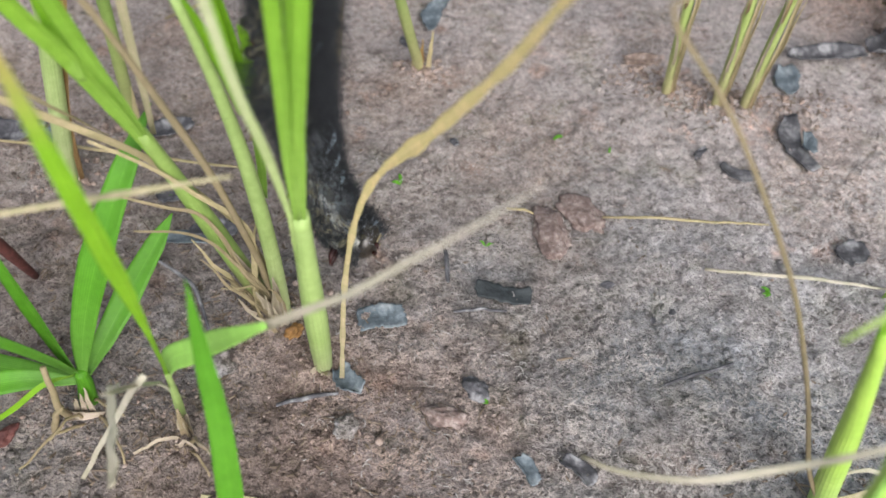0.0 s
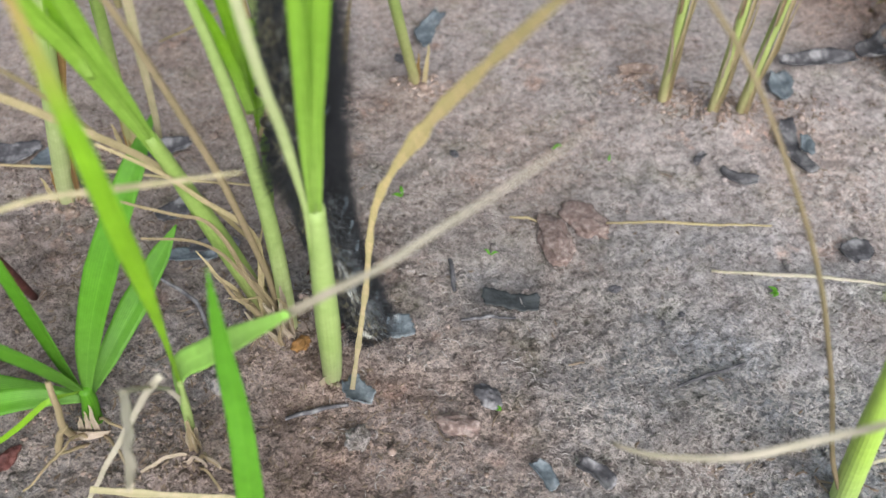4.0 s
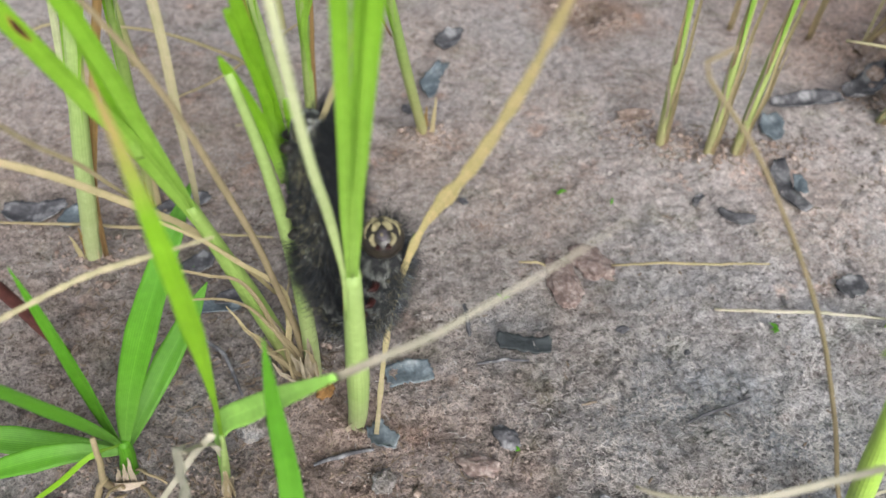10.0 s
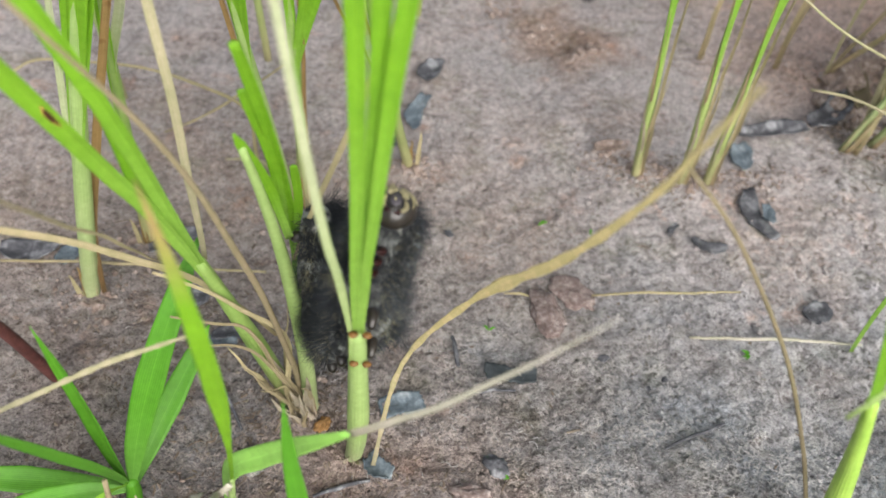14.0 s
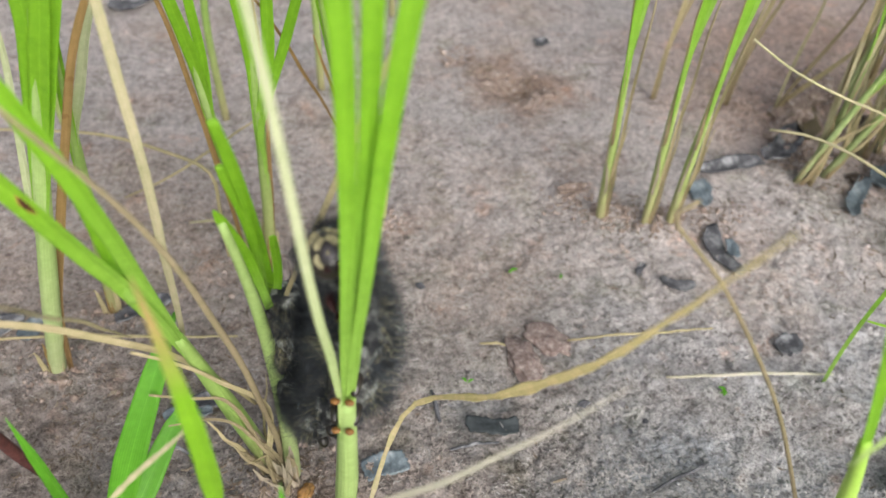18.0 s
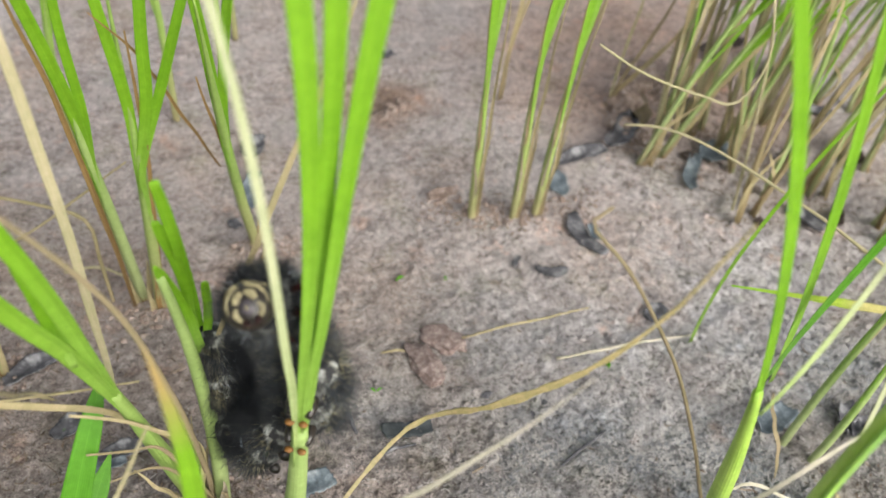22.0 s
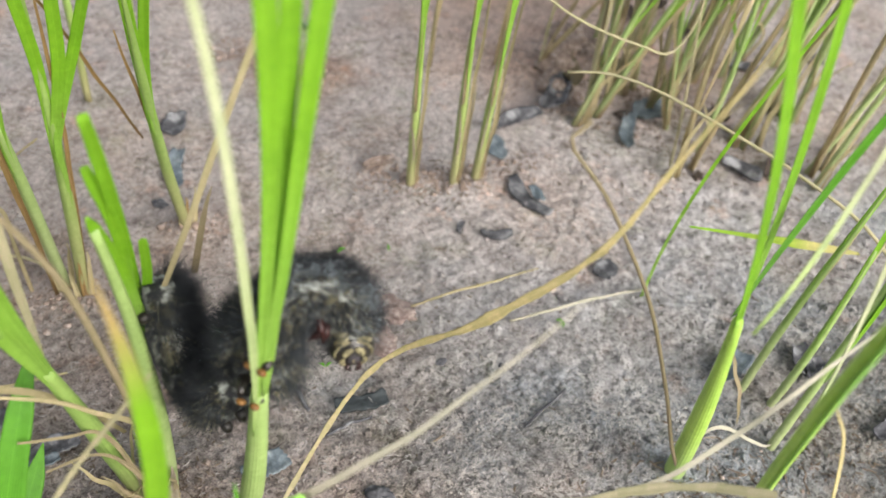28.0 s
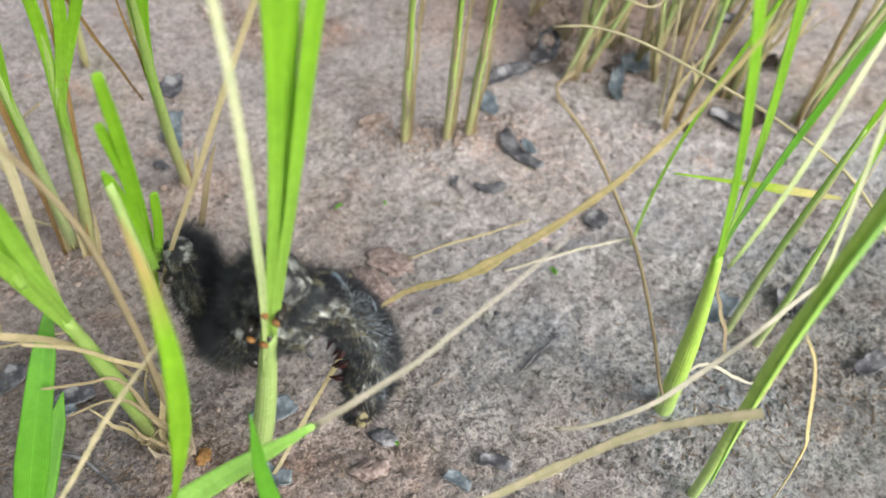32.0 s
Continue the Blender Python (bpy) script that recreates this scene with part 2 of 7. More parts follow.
GOLD = blade_material("golden_dry_leaf", (0.46, 0.41, 0.29), (0.70, 0.60, 0.32), rough=0.7, spots=0.5, translucent=0.3)
WHITE_DRY = blade_material("bleached_dry_leaf", (0.48, 0.44, 0.35), (0.55, 0.52, 0.44), rough=0.75, translucent=0.15)
TAN_DRY = blade_material("tan_dry_sheath", (0.40, 0.31, 0.19), (0.58, 0.50, 0.32), rough=0.75, translucent=0.45)
BRONZE = blade_material("bronze_dead_leaf", (0.20, 0.125, 0.055), (0.34, 0.22, 0.09), rough=0.7, spots=0.6, translucent=0.25)
OLIVE_CULM = blade_material("olive_culm_browning_at_the_foot", (0.44, 0.38, 0.23), (0.37, 0.47, 0.16), vein=40, spots=0.2, translucent=0.12)
BROWN_DRY = blade_material("brown_dry_stem", (0.24, 0.19, 0.125), (0.32, 0.26, 0.165), rough=0.8, translucent=0.05)
DUSTY = blade_material("dusty_grey_sheath", (0.33, 0.275, 0.225), (0.42, 0.36, 0.29), rough=0.85, translucent=0.1)
PALE_STRAW = blade_material("pale_yellow_straw", (0.46, 0.42, 0.28), (0.55, 0.50, 0.33), rough=0.7, translucent=0.3)
PURPLE = mottled("dark_purple_brown_stem", [(0.3, (0.05, 0.018, 0.016)), (0.6, (0.11, 0.04, 0.035)), (0.8, (0.22, 0.12, 0.10))], 220, 0.6)
ROT = mottled("dark_rotten_leaf", [(0.3, (0.035, 0.035, 0.04)), (0.5, (0.10, 0.10, 0.11)), (0.66, (0.30, 0.30, 0.31))], 260, 0.8)
BLUE_ROT = mottled("blue_grey_rotten_leaf", [(0.3, (0.07, 0.09, 0.105)), (0.55, (0.16, 0.195, 0.22)), (0.75, (0.33, 0.36, 0.37))], 240, 0.75)
CLOD = mottled("reddish_clod", [(0.3, (0.14, 0.10, 0.09)), (0.5, (0.215, 0.162, 0.146)), (0.66, (0.34, 0.285, 0.262))], 620, 0.95, 0.9)
BARK = mottled("brown_bark", [(0.3, (0.032, 0.024, 0.02)), (0.55, (0.075, 0.056, 0.046)), (0.75, (0.19, 0.155, 0.135))], 420, 0.9, 0.6)
EARTH = mottled("red_brown_earth", [(0.3, (0.19, 0.138, 0.112)), (0.5, (0.31, 0.238, 0.20)), (0.64, (0.44, 0.37, 0.33))], 420, 0.95, 0.8)
LITTER = mottled("brown_litter", [(0.3, (0.08, 0.06, 0.046)), (0.55, (0.20, 0.155, 0.115)), (0.75, (0.36, 0.30, 0.23))], 140, 0.9, 0.4)
def skin_material():
    """Black back and belly, the flanks marbled with cream and olive."""
    m, nt, b = node_mat("marbled_caterpillar_skin", 0.6, 0.3)
    v = coords(nt)
    sep, up = nt.nodes.new("ShaderNodeSeparateXYZ"), nt.nodes.new("ShaderNodeMath")
    nt.links.new(v, sep.inputs[0])
    up.operation = "ABSOLUTE"
    nt.links.new(sep.outputs["Z"], up.inputs[0])
    along = nt.nodes.new("ShaderNodeMath")
    along.operation = "ABSOLUTE"
    nt.links.new(sep.outputs["Y"], along.inputs[0])
    flank = mix(nt, ramp(nt, up.outputs[0], [(0.0022, (1, 1, 1)), (0.0042, (0.12, 0.12, 0.12))]), ramp(nt, along.outputs[0], [(0.0038, (1, 1, 1)), (0.0045, (0, 0, 0))]), 1.0, "MULTIPLY")
    marble = ramp(nt, noise_tex(nt, coords(nt, scale=(1, 0.6, 1)), 560, 3, 0.55), [(0.40, (0.018, 0.018, 0.02)), (0.47, (0.05, 0.05, 0.046)), (0.52, (0.27, 0.275, 0.235)), (0.63, (0.58, 0.61, 0.57))])
    nt.links.new(mix(nt, (0.016, 0.017, 0.020), marble, flank), b.inputs["Base Color"])
    bump(nt, b, noise_tex(nt, v, 900, 3), 0.6, 0.0002)
    return m


BODY = skin_material()
BAND = mottled("blue_white_band", [(0.3, (0.20, 0.30, 0.38)), (0.5, (0.50, 0.64, 0.74))], 500, 0.6)
HAIR = mottled("dark_grey_bristle", [(0.3, (0.016, 0.018, 0.021)), (0.7, (0.040, 0.044, 0.050))], 300, 0.62, 0.0, 0.25)
HAIR_GREY = mottled("soft_grey_bristle", [(0.3, (0.036, 0.042, 0.048)), (0.7, (0.11, 0.124, 0.14))], 300, 0.7, 0.0, 0.2)
HAIR_STRAW = mottled("straw_bristle", [(0.3, (0.22, 0.20, 0.11)), (0.7, (0.46, 0.43, 0.28))], 300, 0.6, 0.0, 0.3)
HAIR_PALE = mottled("pale_bristle", [(0.3, (0.20, 0.235, 0.27)), (0.7, (0.46, 0.52, 0.57))], 300, 0.45, 0.0, 0.5)
HEAD = mottled("black_head_shell", [(0.3, (0.012, 0.010, 0.008)), (0.7, (0.03, 0.024, 0.018))], 300, 0.28, 0.05, 0.5)
CREAM = mottled("cream_head_mark", [(0.3, (0.11, 0.095, 0.048)), (0.7, (0.36, 0.32, 0.18))], 600, 0.45, 0.05)
ORANGE = mottled("orange_brown_proleg", [(0.3, (0.10, 0.045, 0.012)), (0.7, (0.25, 0.12, 0.03))], 700, 0.4, 0.05)
RED_LEG = mottled("dark_red_leg", [(0.3, (0.016, 0.005, 0.005)), (0.7, (0.045, 0.012, 0.010))], 700, 0.35, 0.05)


# ---- mesh helpers (measures in millimetres, scene in metres) ----
MM = 0.001


def part(name, data, material, parent, label=""):
    """Links vertices and faces (or a bmesh) as one mesh object under a thing or a part."""
    me = bpy.data.meshes.new(name)
    if isinstance(data, bmesh.types.BMesh):
        data.to_mesh(me)
        data.free()
    else:
        verts, faces, uvs = data
        me.from_pydata([tuple(v) for v in verts], [], faces)
        if uvs is not None:
            lay = me.uv_layers.new(name="UVMap")
            loops = np.zeros(len(me.loops), dtype=np.int32)
            me.loops.foreach_get("vertex_index", loops)
            lay.data.foreach_set("uv", np.asarray(uvs, dtype=np.float32)[loops].ravel())
    me.materials.append(material)
    me.polygons.foreach_set("use_smooth", [True] * len(me.polygons))
    ob = new(name, me)
    if parent is not None:
        ob.parent = parent
    if label:
        tagged(ob, label)
    return ob


def base_of(name, x, y, z, label, category, group=""):
    ob = tagged(new(name), label, category, group)
    ob.location = (x * MM, y * MM, z * MM)
    return ob


def bezier(p, n, reach=1.0):
    """Points along a cubic through four handles; past its end it goes straight on."""
    p = np.asarray(p, float)
    u = np.linspace(0, reach, n)[:, None]
    k = np.minimum(u, 1.0)
    c = (1 - k) ** 3 * p[0] + 3 * (1 - k) ** 2 * k * p[1] + 3 * (1 - k) * k * k * p[2] + k**3 * p[3]
    return c + np.maximum(u - 1, 0) * 3 * (p[3] - p[2])


def polyline(p, n):
    """A smooth line through the given points, evenly spaced along its length."""
    p = np.asarray(p, float)
    q = np.vstack([2 * p[0] - p[1], p, 2 * p[-1] - p[-2]])
    out = []
    for i in range(1, len(q) - 2):
        t = np.linspace(0, 1, 16, endpoint=False)[:, None]
        a, b, c, d = q[i - 1 : i + 3]
        out.append(0.5 * (2 * b + (c - a) * t + (2 * a - 5 * b + 4 * c - d) * t**2 + (3 * b - a - 3 * c + d) * t**3))
    out = np.vstack(out + [p[-1:]])
    s = np.r_[0, np.cumsum(np.linalg.norm(np.diff(out, axis=0), axis=1))]
    w = np.linspace(0, s[-1], n)
    return np.stack([np.interp(w, s, out[:, k]) for k in range(3)], -1)


def frames_along(c, hint):
    tan = np.gradient(c, axis=0)
    tan /= np.linalg.norm(tan, axis=1, keepdims=True) + 1e-12
    side = np.cross(tan, np.asarray(hint, float))
    side /= np.linalg.norm(side, axis=1, keepdims=True) + 1e-12
    return tan, side, np.cross(side, tan)


def tube(c, radius, hint=(0, -1, 0.4), sides=10, flat=1.0):
    """A closed round stem along the line c; radius: a number or one for each point."""
    c = np.asarray(c, float)
    n = len(c)
    r = np.ones(n) * radius
    _, side, up = frames_along(c, hint)
    a = np.linspace(0, 2 * np.pi, sides, endpoint=False)
    ring = c[:, None] + r[:, None, None] * (np.cos(a)[None, :, None] * side[:, None] + flat * np.sin(a)[None, :, None] * up[:, None])
    verts = ring.reshape(-1, 3) * MM
    faces = [(i * sides + j, i * sides + (j + 1) % sides, (i + 1) * sides + (j + 1) % sides, (i + 1) * sides + j) for i in range(n - 1) for j in range(sides)]
    faces += [tuple(range(sides))[::-1], tuple((n - 1) * sides + j for j in range(sides))]
    uv = np.stack(np.broadcast_arrays((a / (2 * np.pi))[None], np.linspace(0, 1, n)[:, None]), -1).reshape(-1, 2)
    return verts, faces, uv


def ribbon(c, width, hint=(0, -1, 0.6), fold=0.25, thick=0.22, twist=None, cols=7, capped=True):
    """A leaf blade along the line c: folded along its midrib, with thickness; width and twist: one for each point."""
    c = np.asarray(c, float)
    n = len(c)
    w = np.ones(n) * width / 2
    _, side, up = frames_along(c, hint)
    if twist is not None:
        k = np.radians(np.ones(n) * twist)[:, None]
        side, up = np.cos(k) * side + np.sin(k) * up, np.cos(k) * up - np.sin(k) * side
    s = np.linspace(-1, 1, cols)
    rise = fold * (np.abs(s) - 0.5)
    mid = c[:, None] + w[:, None, None] * (s[None, :, None] * side[:, None] + rise[None, :, None] * up[:, None])
    half = thick / 2 * np.minimum(1, w / 0.5 + 0.2)[:, None, None] * (1.35 - np.abs(s))[None, :, None] * up[:, None]
    ring = np.concatenate([mid + half, (mid - half)[:, ::-1]], 1)
    m = 2 * cols
    faces = [(i * m + j, i * m + (j + 1) % m, (i + 1) * m + (j + 1) % m, (i + 1) * m + j) for i in range(n - 1) for j in range(m)]
    faces += [tuple(range(m))[::-1], tuple((n - 1) * m + j for j in range(m))]
    u = np.r_[(s + 1) / 2, (s[::-1] + 1) / 2]
    uv = np.stack(np.broadcast_arrays(u[None], np.linspace(0, 1, n)[:, None]), -1).reshape(-1, 2)
    return ring.reshape(-1, 3) * MM, faces if capped else faces[:-2], uv


def shift(data, x, y, z):
    v, f, uv = data
    return v - np.array([x, y, z]) * MM, f, uv


def profile(n, *stops):
    """Values along a line from pairs of place (0 to 1) and value."""
    return np.interp(np.linspace(0, 1, n), [s[0] for s in stops], [s[1] for s in stops])


def wobble(c, amount, seed):
    r = np.random.RandomState(seed)
    n = len(c)
    k = np.linspace(0, 1, n)[:, None]
    out = np.array(c, float)
    for f in (2, 4, 7):
        out += amount / f * np.sin(2 * np.pi * f * k / 2 + r.uniform(0, 6.28, 3)) * np.minimum(1, k * 6)
    return out


# ---- the ground: one sheet of crusted sandy soil, fine where the plants stand, reaching the horizon ----
def soil_height(x, y):
    """Height in millimetres of the soil at x, y in millimetres."""
    v = noise.noise(Vector((x / 70, y / 70, 0.3))) * 1.6 + noise.noise(Vector((x / 17, y / 17, 4.1))) * 1.0
    fine = 1 - 0.55 * min(1, max(0, (y - 150) / 70))
    v += fine * (noise.noise(Vector((x / 6, y / 6, 7.7))) * 1.0 + noise.noise(Vector((x / 2.7, y / 2.7, 2.2))) * 0.85 + noise.noise(Vector((x / 1.3, y / 1.3, 9.2))) * 0.35)
    for px, py, r, h in PITS:
        d = math.hypot(x - px, y - py) / r
        if d < 2:
            v += h * math.exp(-3 * d * d)
    return v


# Mounds of soil thrown up round the stems, and shallow prints: x, y, radius, height.
PITS = [(-30, 116, 22, 4.0), (-20, 101, 13, 2.0), (-88, 154, 12, 2), (0, 203, 12, 3), (72, 196, 12, 2), (90, 191, 18, 2.5), (-47, 86, 14, 2.0),
        (-72, 95, 16, 2), (60, 270, 11, -4), (71, 262, 7, 2.5), (48, 286, 9, 2.5), (170, 240, 34, 3), (200, 266, 60, 3.5), (154, 222, 14, 2), (90, 70, 18, 2)]


def build_ground():
    def axis(lo, hi, step, far):
        core = np.arange(lo, hi + step, step)
        grow = [step]
        while sum(grow) < far:
            grow.append(min(grow[-1] * 1.05, 2.4) if sum(grow) < 180 else grow[-1] * 1.4)
        g = np.cumsum(grow)
        return np.concatenate([lo - g[::-1], core, core[-1] + g])
    xs, ys = axis(-110, 190, 0.85, 600000), axis(62, 260, 0.85, 600000)
    nx, ny = len(xs), len(ys)
    verts = []
    for y in ys:
        for x in xs:
            near = max(abs(x - 90) - 240, abs(y - 210) - 190, 0)
            verts.append((x * MM, y * MM, soil_height(x, y) * MM if near < 3000 else 0.0))
    faces = [(j * nx + i, j * nx + i + 1, (j + 1) * nx + i + 1, (j + 1) * nx + i) for j in range(ny - 1) for i in range(nx - 1)]
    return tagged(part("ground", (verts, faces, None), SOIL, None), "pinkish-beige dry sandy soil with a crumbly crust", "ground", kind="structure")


ground = build_ground()


def lump(rng, size, squash=0.6, sub=1, rough=0.35):
    bm = bmesh.new()
    bmesh.ops.create_icosphere(bm, subdivisions=sub, radius=1.0)
    o = Vector(rng.uniform(0, 50, 3))
    for v in bm.verts:
        v.co *= 1 + rough * (noise.noise(v.co * 1.3 + o) + 0.5 * noise.noise(v.co * 3.1 + o))
        v.co = Vector((v.co.x * size[0], v.co.y * size[1], v.co.z * size[2] * squash))
    return bm


def build_crumbs():
    """Loose soil crumbs all over the ground: uncountable, one mesh."""
    rng = np.random.RandomState(5)
    verts, faces = [], []
    bm = bmesh.new()
    bmesh.ops.create_icosphere(bm, subdivisions=1, radius=1.0)
    ico, tri = np.array([v.co[:] for v in bm.verts]), [[v.index for v in f.verts] for f in bm.faces]
    bm.free()
    for i in range(24000):
        x, y = rng.uniform(-120, 210), 55 + 250 * rng.uniform(0, 1) ** 1.35
        r = 0.22 + 0.5 * rng.uniform() ** 3 + (0.9 * rng.uniform() if rng.uniform() < 0.04 else 0)
        z = soil_height(x, y) + 0.15 * r
        p = ico * (1 + rng.uniform(-0.28, 0.28, (len(ico), 1))) * r * np.array([1, rng.uniform(0.7, 1.2), rng.uniform(0.55, 0.9)])
        k = len(verts)
        verts += list((p + (x, y, z)) * MM)
        faces += [[k + j for j in t] for t in tri]
    return tagged(part("soil_crumbs", (verts, faces, None), SOIL, None), "loose crumbs of pinkish sandy soil", "soil", kind="stuff")


build_crumbs()


def build_fibres():
    """Fine pale root hairs and crust slivers strewn over the soil, curled and densest close by."""
    rng = np.random.RandomState(6)
    verts, faces = [], []
    for i in range(13000):
        x, y = rng.uniform(-115, 190), 58 + 205 * rng.uniform(0, 1) ** 1.5
        if noise.noise(Vector((x / 16, y / 16, 3.3))) < rng.uniform(-0.45, 0.2) or math.hypot(x + 75, y - 75) < rng.uniform(45, 105):
            continue
        a, ln, w = rng.uniform(0, 6.28), rng.uniform(0.7, 2.4), rng.uniform(0.045, 0.11)
        c, z0, lift, curl = np.array([x, y]), soil_height(x, y), rng.uniform(0.1, 0.55), rng.uniform(-0.9, 0.9)
        k = len(verts)
        for j in range(5):
            d = np.array([math.cos(a), math.sin(a)])
            z = z0 + 0.05 + lift * math.sin(0.4 + j * 0.6)
            n = np.array([-d[1], d[0]]) * w * (1, 1, 1, 0.8, 0.3)[j]
            verts += [(c[0] + n[0], c[1] + n[1], z - 0.08), (c[0], c[1], z + 0.09), (c[0] - n[0], c[1] - n[1], z - 0.08)]
            if j:
                q = k + 3 * j
                faces += [(q - 3, q, q + 1, q - 2), (q - 2, q + 1, q + 2, q - 1)]
            c = c + d * ln / 4
            a += curl * rng.uniform(0.3, 1.2)
    me = mottled("pale_crust_fibre", [(0.3, (0.34, 0.32, 0.305)), (0.7, (0.54, 0.52, 0.50))], 120, 0.9)
    return tagged(part("soil_fibres", (np.array(verts) * MM, faces, None), me, None), "pale root hairs and slivers of crust on the soil", "root hair", kind="stuff")


build_fibres()


def build_earth_crumbs():
    """Red-brown crumbs broken out of the crust round stems, prints and the mound."""
    rng = np.random.RandomState(15)
    verts, faces = [], []
    bm = bmesh.new()
    bmesh.ops.create_icosphere(bm, subdivisions=1, radius=1.0)
    ico, tri = np.array([v.co[:] for v in bm.verts]), [[v.index for v in f.verts] for f in bm.faces]
    bm.free()
    for cx, cy, spread, n in EARTH_AT:
        for i in range(n):
            x, y = cx + rng.normal(0, spread), cy + rng.normal(0, spread * 0.7)
            r = (0.3 + 0.7 * rng.uniform() ** 2 + (1.2 * rng.uniform() if rng.uniform() < 0.06 else 0)) * (0.42 if y < 118 else 1)
            p = ico * (1 + rng.uniform(-0.3, 0.3, (len(ico), 1))) * r * np.array([1, rng.uniform(0.7, 1.3), rng.uniform(0.5, 0.9)])
            k = len(verts)
            verts += list((p + (x, y, soil_height(x, y) + 0.2 * r)) * MM)
            faces += [[k + j for j in t] for t in tri]
    return tagged(part("earth_crumbs", (verts, faces, None), EARTH, None), "crumbs of red-brown earth broken from the crust", "soil", kind="stuff")


# Where the crust is broken: x, y, spread, count.
EARTH_AT = [(57, 276, 6, 220), (40, 295, 6, 120), (68, 262, 4, 140), (165, 238, 14, 420), (185, 215, 16, 300), (152, 216, 7, 120), (74, 196, 5, 130), (88, 191, 6, 160), (106, 192, 6, 90),
            (0, 200, 4, 130), (-32, 108, 8, 260), (-18, 92, 6, 150), (-48, 88, 9, 260), (-8, 82, 9, 220), (-72, 88, 10, 200), (-36, 184, 6, 130), (-88, 152, 7, 130), (-78, 172, 6, 80), (64, 206, 5, 90), (100, 62, 10, 160)]
build_earth_crumbs()


def build_litter():
    """Dark crumbs of rotten straw and root ends gathered round the feet of the plants."""
    rng = np.random.RandomState(8)
    verts, faces = [], []
    for cx, cy, spread, n in LITTER_AT:
        for i in range(n // 2):
            x, y = cx + rng.normal(0, spread), cy + rng.normal(0, spread * 0.7)
            a, ln, w = rng.uniform(0, 6.28), rng.uniform(0.5, 2.2) * (1 if rng.uniform() < 0.9 else 2.4), rng.uniform(0.12, 0.38)
            d, bend, tip = np.array([math.cos(a), math.sin(a)]), rng.uniform(-0.6, 0.6), rng.uniform(0, 0.12) * ln
            k = len(verts)
            for j in range(5):
                u = j / 4 - 0.5
                c = np.array([x, y]) + d * ln * u + np.array([-d[1], d[0]]) * bend * ln * u * u
                z = soil_height(c[0], c[1]) + 0.15 + tip * (u + 0.5)
                n_ = np.array([-d[1], d[0]]) * w * (1 - 0.6 * abs(2 * u))
                verts += [(c[0] + n_[0], c[1] + n_[1], z - 0.15), (c[0], c[1], z + w * 0.7), (c[0] - n_[0], c[1] - n_[1], z - 0.15)]
                if j:
                    q = k + 3 * j
                    faces += [(q - 3, q, q + 1, q - 2), (q - 2, q + 1, q + 2, q - 1)]
    return tagged(part("straw_litter", (np.array(verts) * MM, faces, None), LITTER, None), "dark crumbs of rotten straw round the plant feet", "litter", kind="stuff")


# Where litter gathers: x, y, spread, count.
# dark litter at (-62, 138) also stands for shade behind the leaning plant
LITTER_AT = [(-33, 112, 9, 440), (-60, 88, 16, 420), (-46, 82, 8, 160), (-85, 110, 18, 260), (-30, 85, 14, 200), (-19, 96, 6, 90), (0, 84, 12, 120),
             (73, 196, 8, 110), (90, 191, 8, 110), (108, 186, 8, 90), (165, 190, 22, 420), (200, 200, 30, 420), (84, 70, 14, 140), (-60, 150, 26, 200), (-62, 138, 18, 520), (60, 130, 60, 160), (126, 59, 16, 300), (95, 58, 16, 240), (190, 180, 30, 600), (142, 48, 16, 420)]
build_litter()

# ---- rice plants ----
STRAND = {}


def strand(key, *handles):
    """Four handles of a stem or leaf, in millimetres."""
    STRAND[key] = handles


strand("culm", (-19.9, 100.4, 0.3), (-17.4, 88.0, 26.3), (-17.4, 84.0, 53.5), (-16.8, 81.0, 81.5))
strand("A", (-16.8, 81.0, 81.5), (-15.9, 77.8, 105.4), (-14.7, 75.6, 128.4), (-15.7, 77.9, 150.4))
strand("C", (-16.8, 81.0, 81.5), (-13.8, 77.8, 104.4), (-12.4, 76.5, 127.3), (-7.5, 78.5, 149.6))
strand("B_", (-16.8, 81.0, 81.5), (-14.5, 79.9, 104.5), (-12.7, 78.8, 127.5), (-12.1, 78.3, 150.0))
strand("W", (-16.8, 81.0, 81.5), (-20.8, 71.6, 106.2), (-20.8, 69.3, 130.7), (-24.7, 73.3, 153.7))
strand("P2", (-34.2, 116.3, 0.4), (-37.8, 110.6, 27.1), (-42.8, 105.8, 53.8), (-47.6, 100.5, 80.6))
strand("P2a", (-47.6, 100.5, 80.6), (-53.0, 95.3, 95.4), (-57.3, 91.6, 112.8), (-64.6, 87.4, 130.1))
strand("P2b", (-47.6, 100.5, 80.6), (-48.6, 94.7, 99.8), (-52.7, 94.3, 119.7), (-62.6, 94.1, 140.4))
strand("cutlow", (-29.8, 112.2, 1.1), (-28.1, 106.9, 34.1), (-29.5, 106.4, 67.3), (-34.1, 99.0, 99.2))
strand("cuthigh", (-30.1, 113.9, 40.7), (-27.3, 111.8, 67.1), (-29.2, 106.3, 92.2), (-32.3, 97.8, 117.5))
strand("cutmid", (-31.3, 108.4, 98.7), (-29.6, 100.3, 90.7), (-31.8, 99.6, 92.4), (-33.2, 105.2, 104.6))
strand("P4", (-37.5, 190.6, 0.2), (-40.0, 181.1, 36.9), (-43.2, 173.1, 73.9), (-46.8, 166.0, 111.2))
strand("Q", (-33.4, 186.2, -0.2), (-31.3, 184.0, 33.7), (-31.4, 182.1, 67.4), (-31.5, 181.0, 101.3))
strand("Bs", (-0.2, 202.1, -0.3), (-7.7, 190.1, 36.3), (-11.5, 175.2, 72.3), (-16.0, 158.7, 107.8))
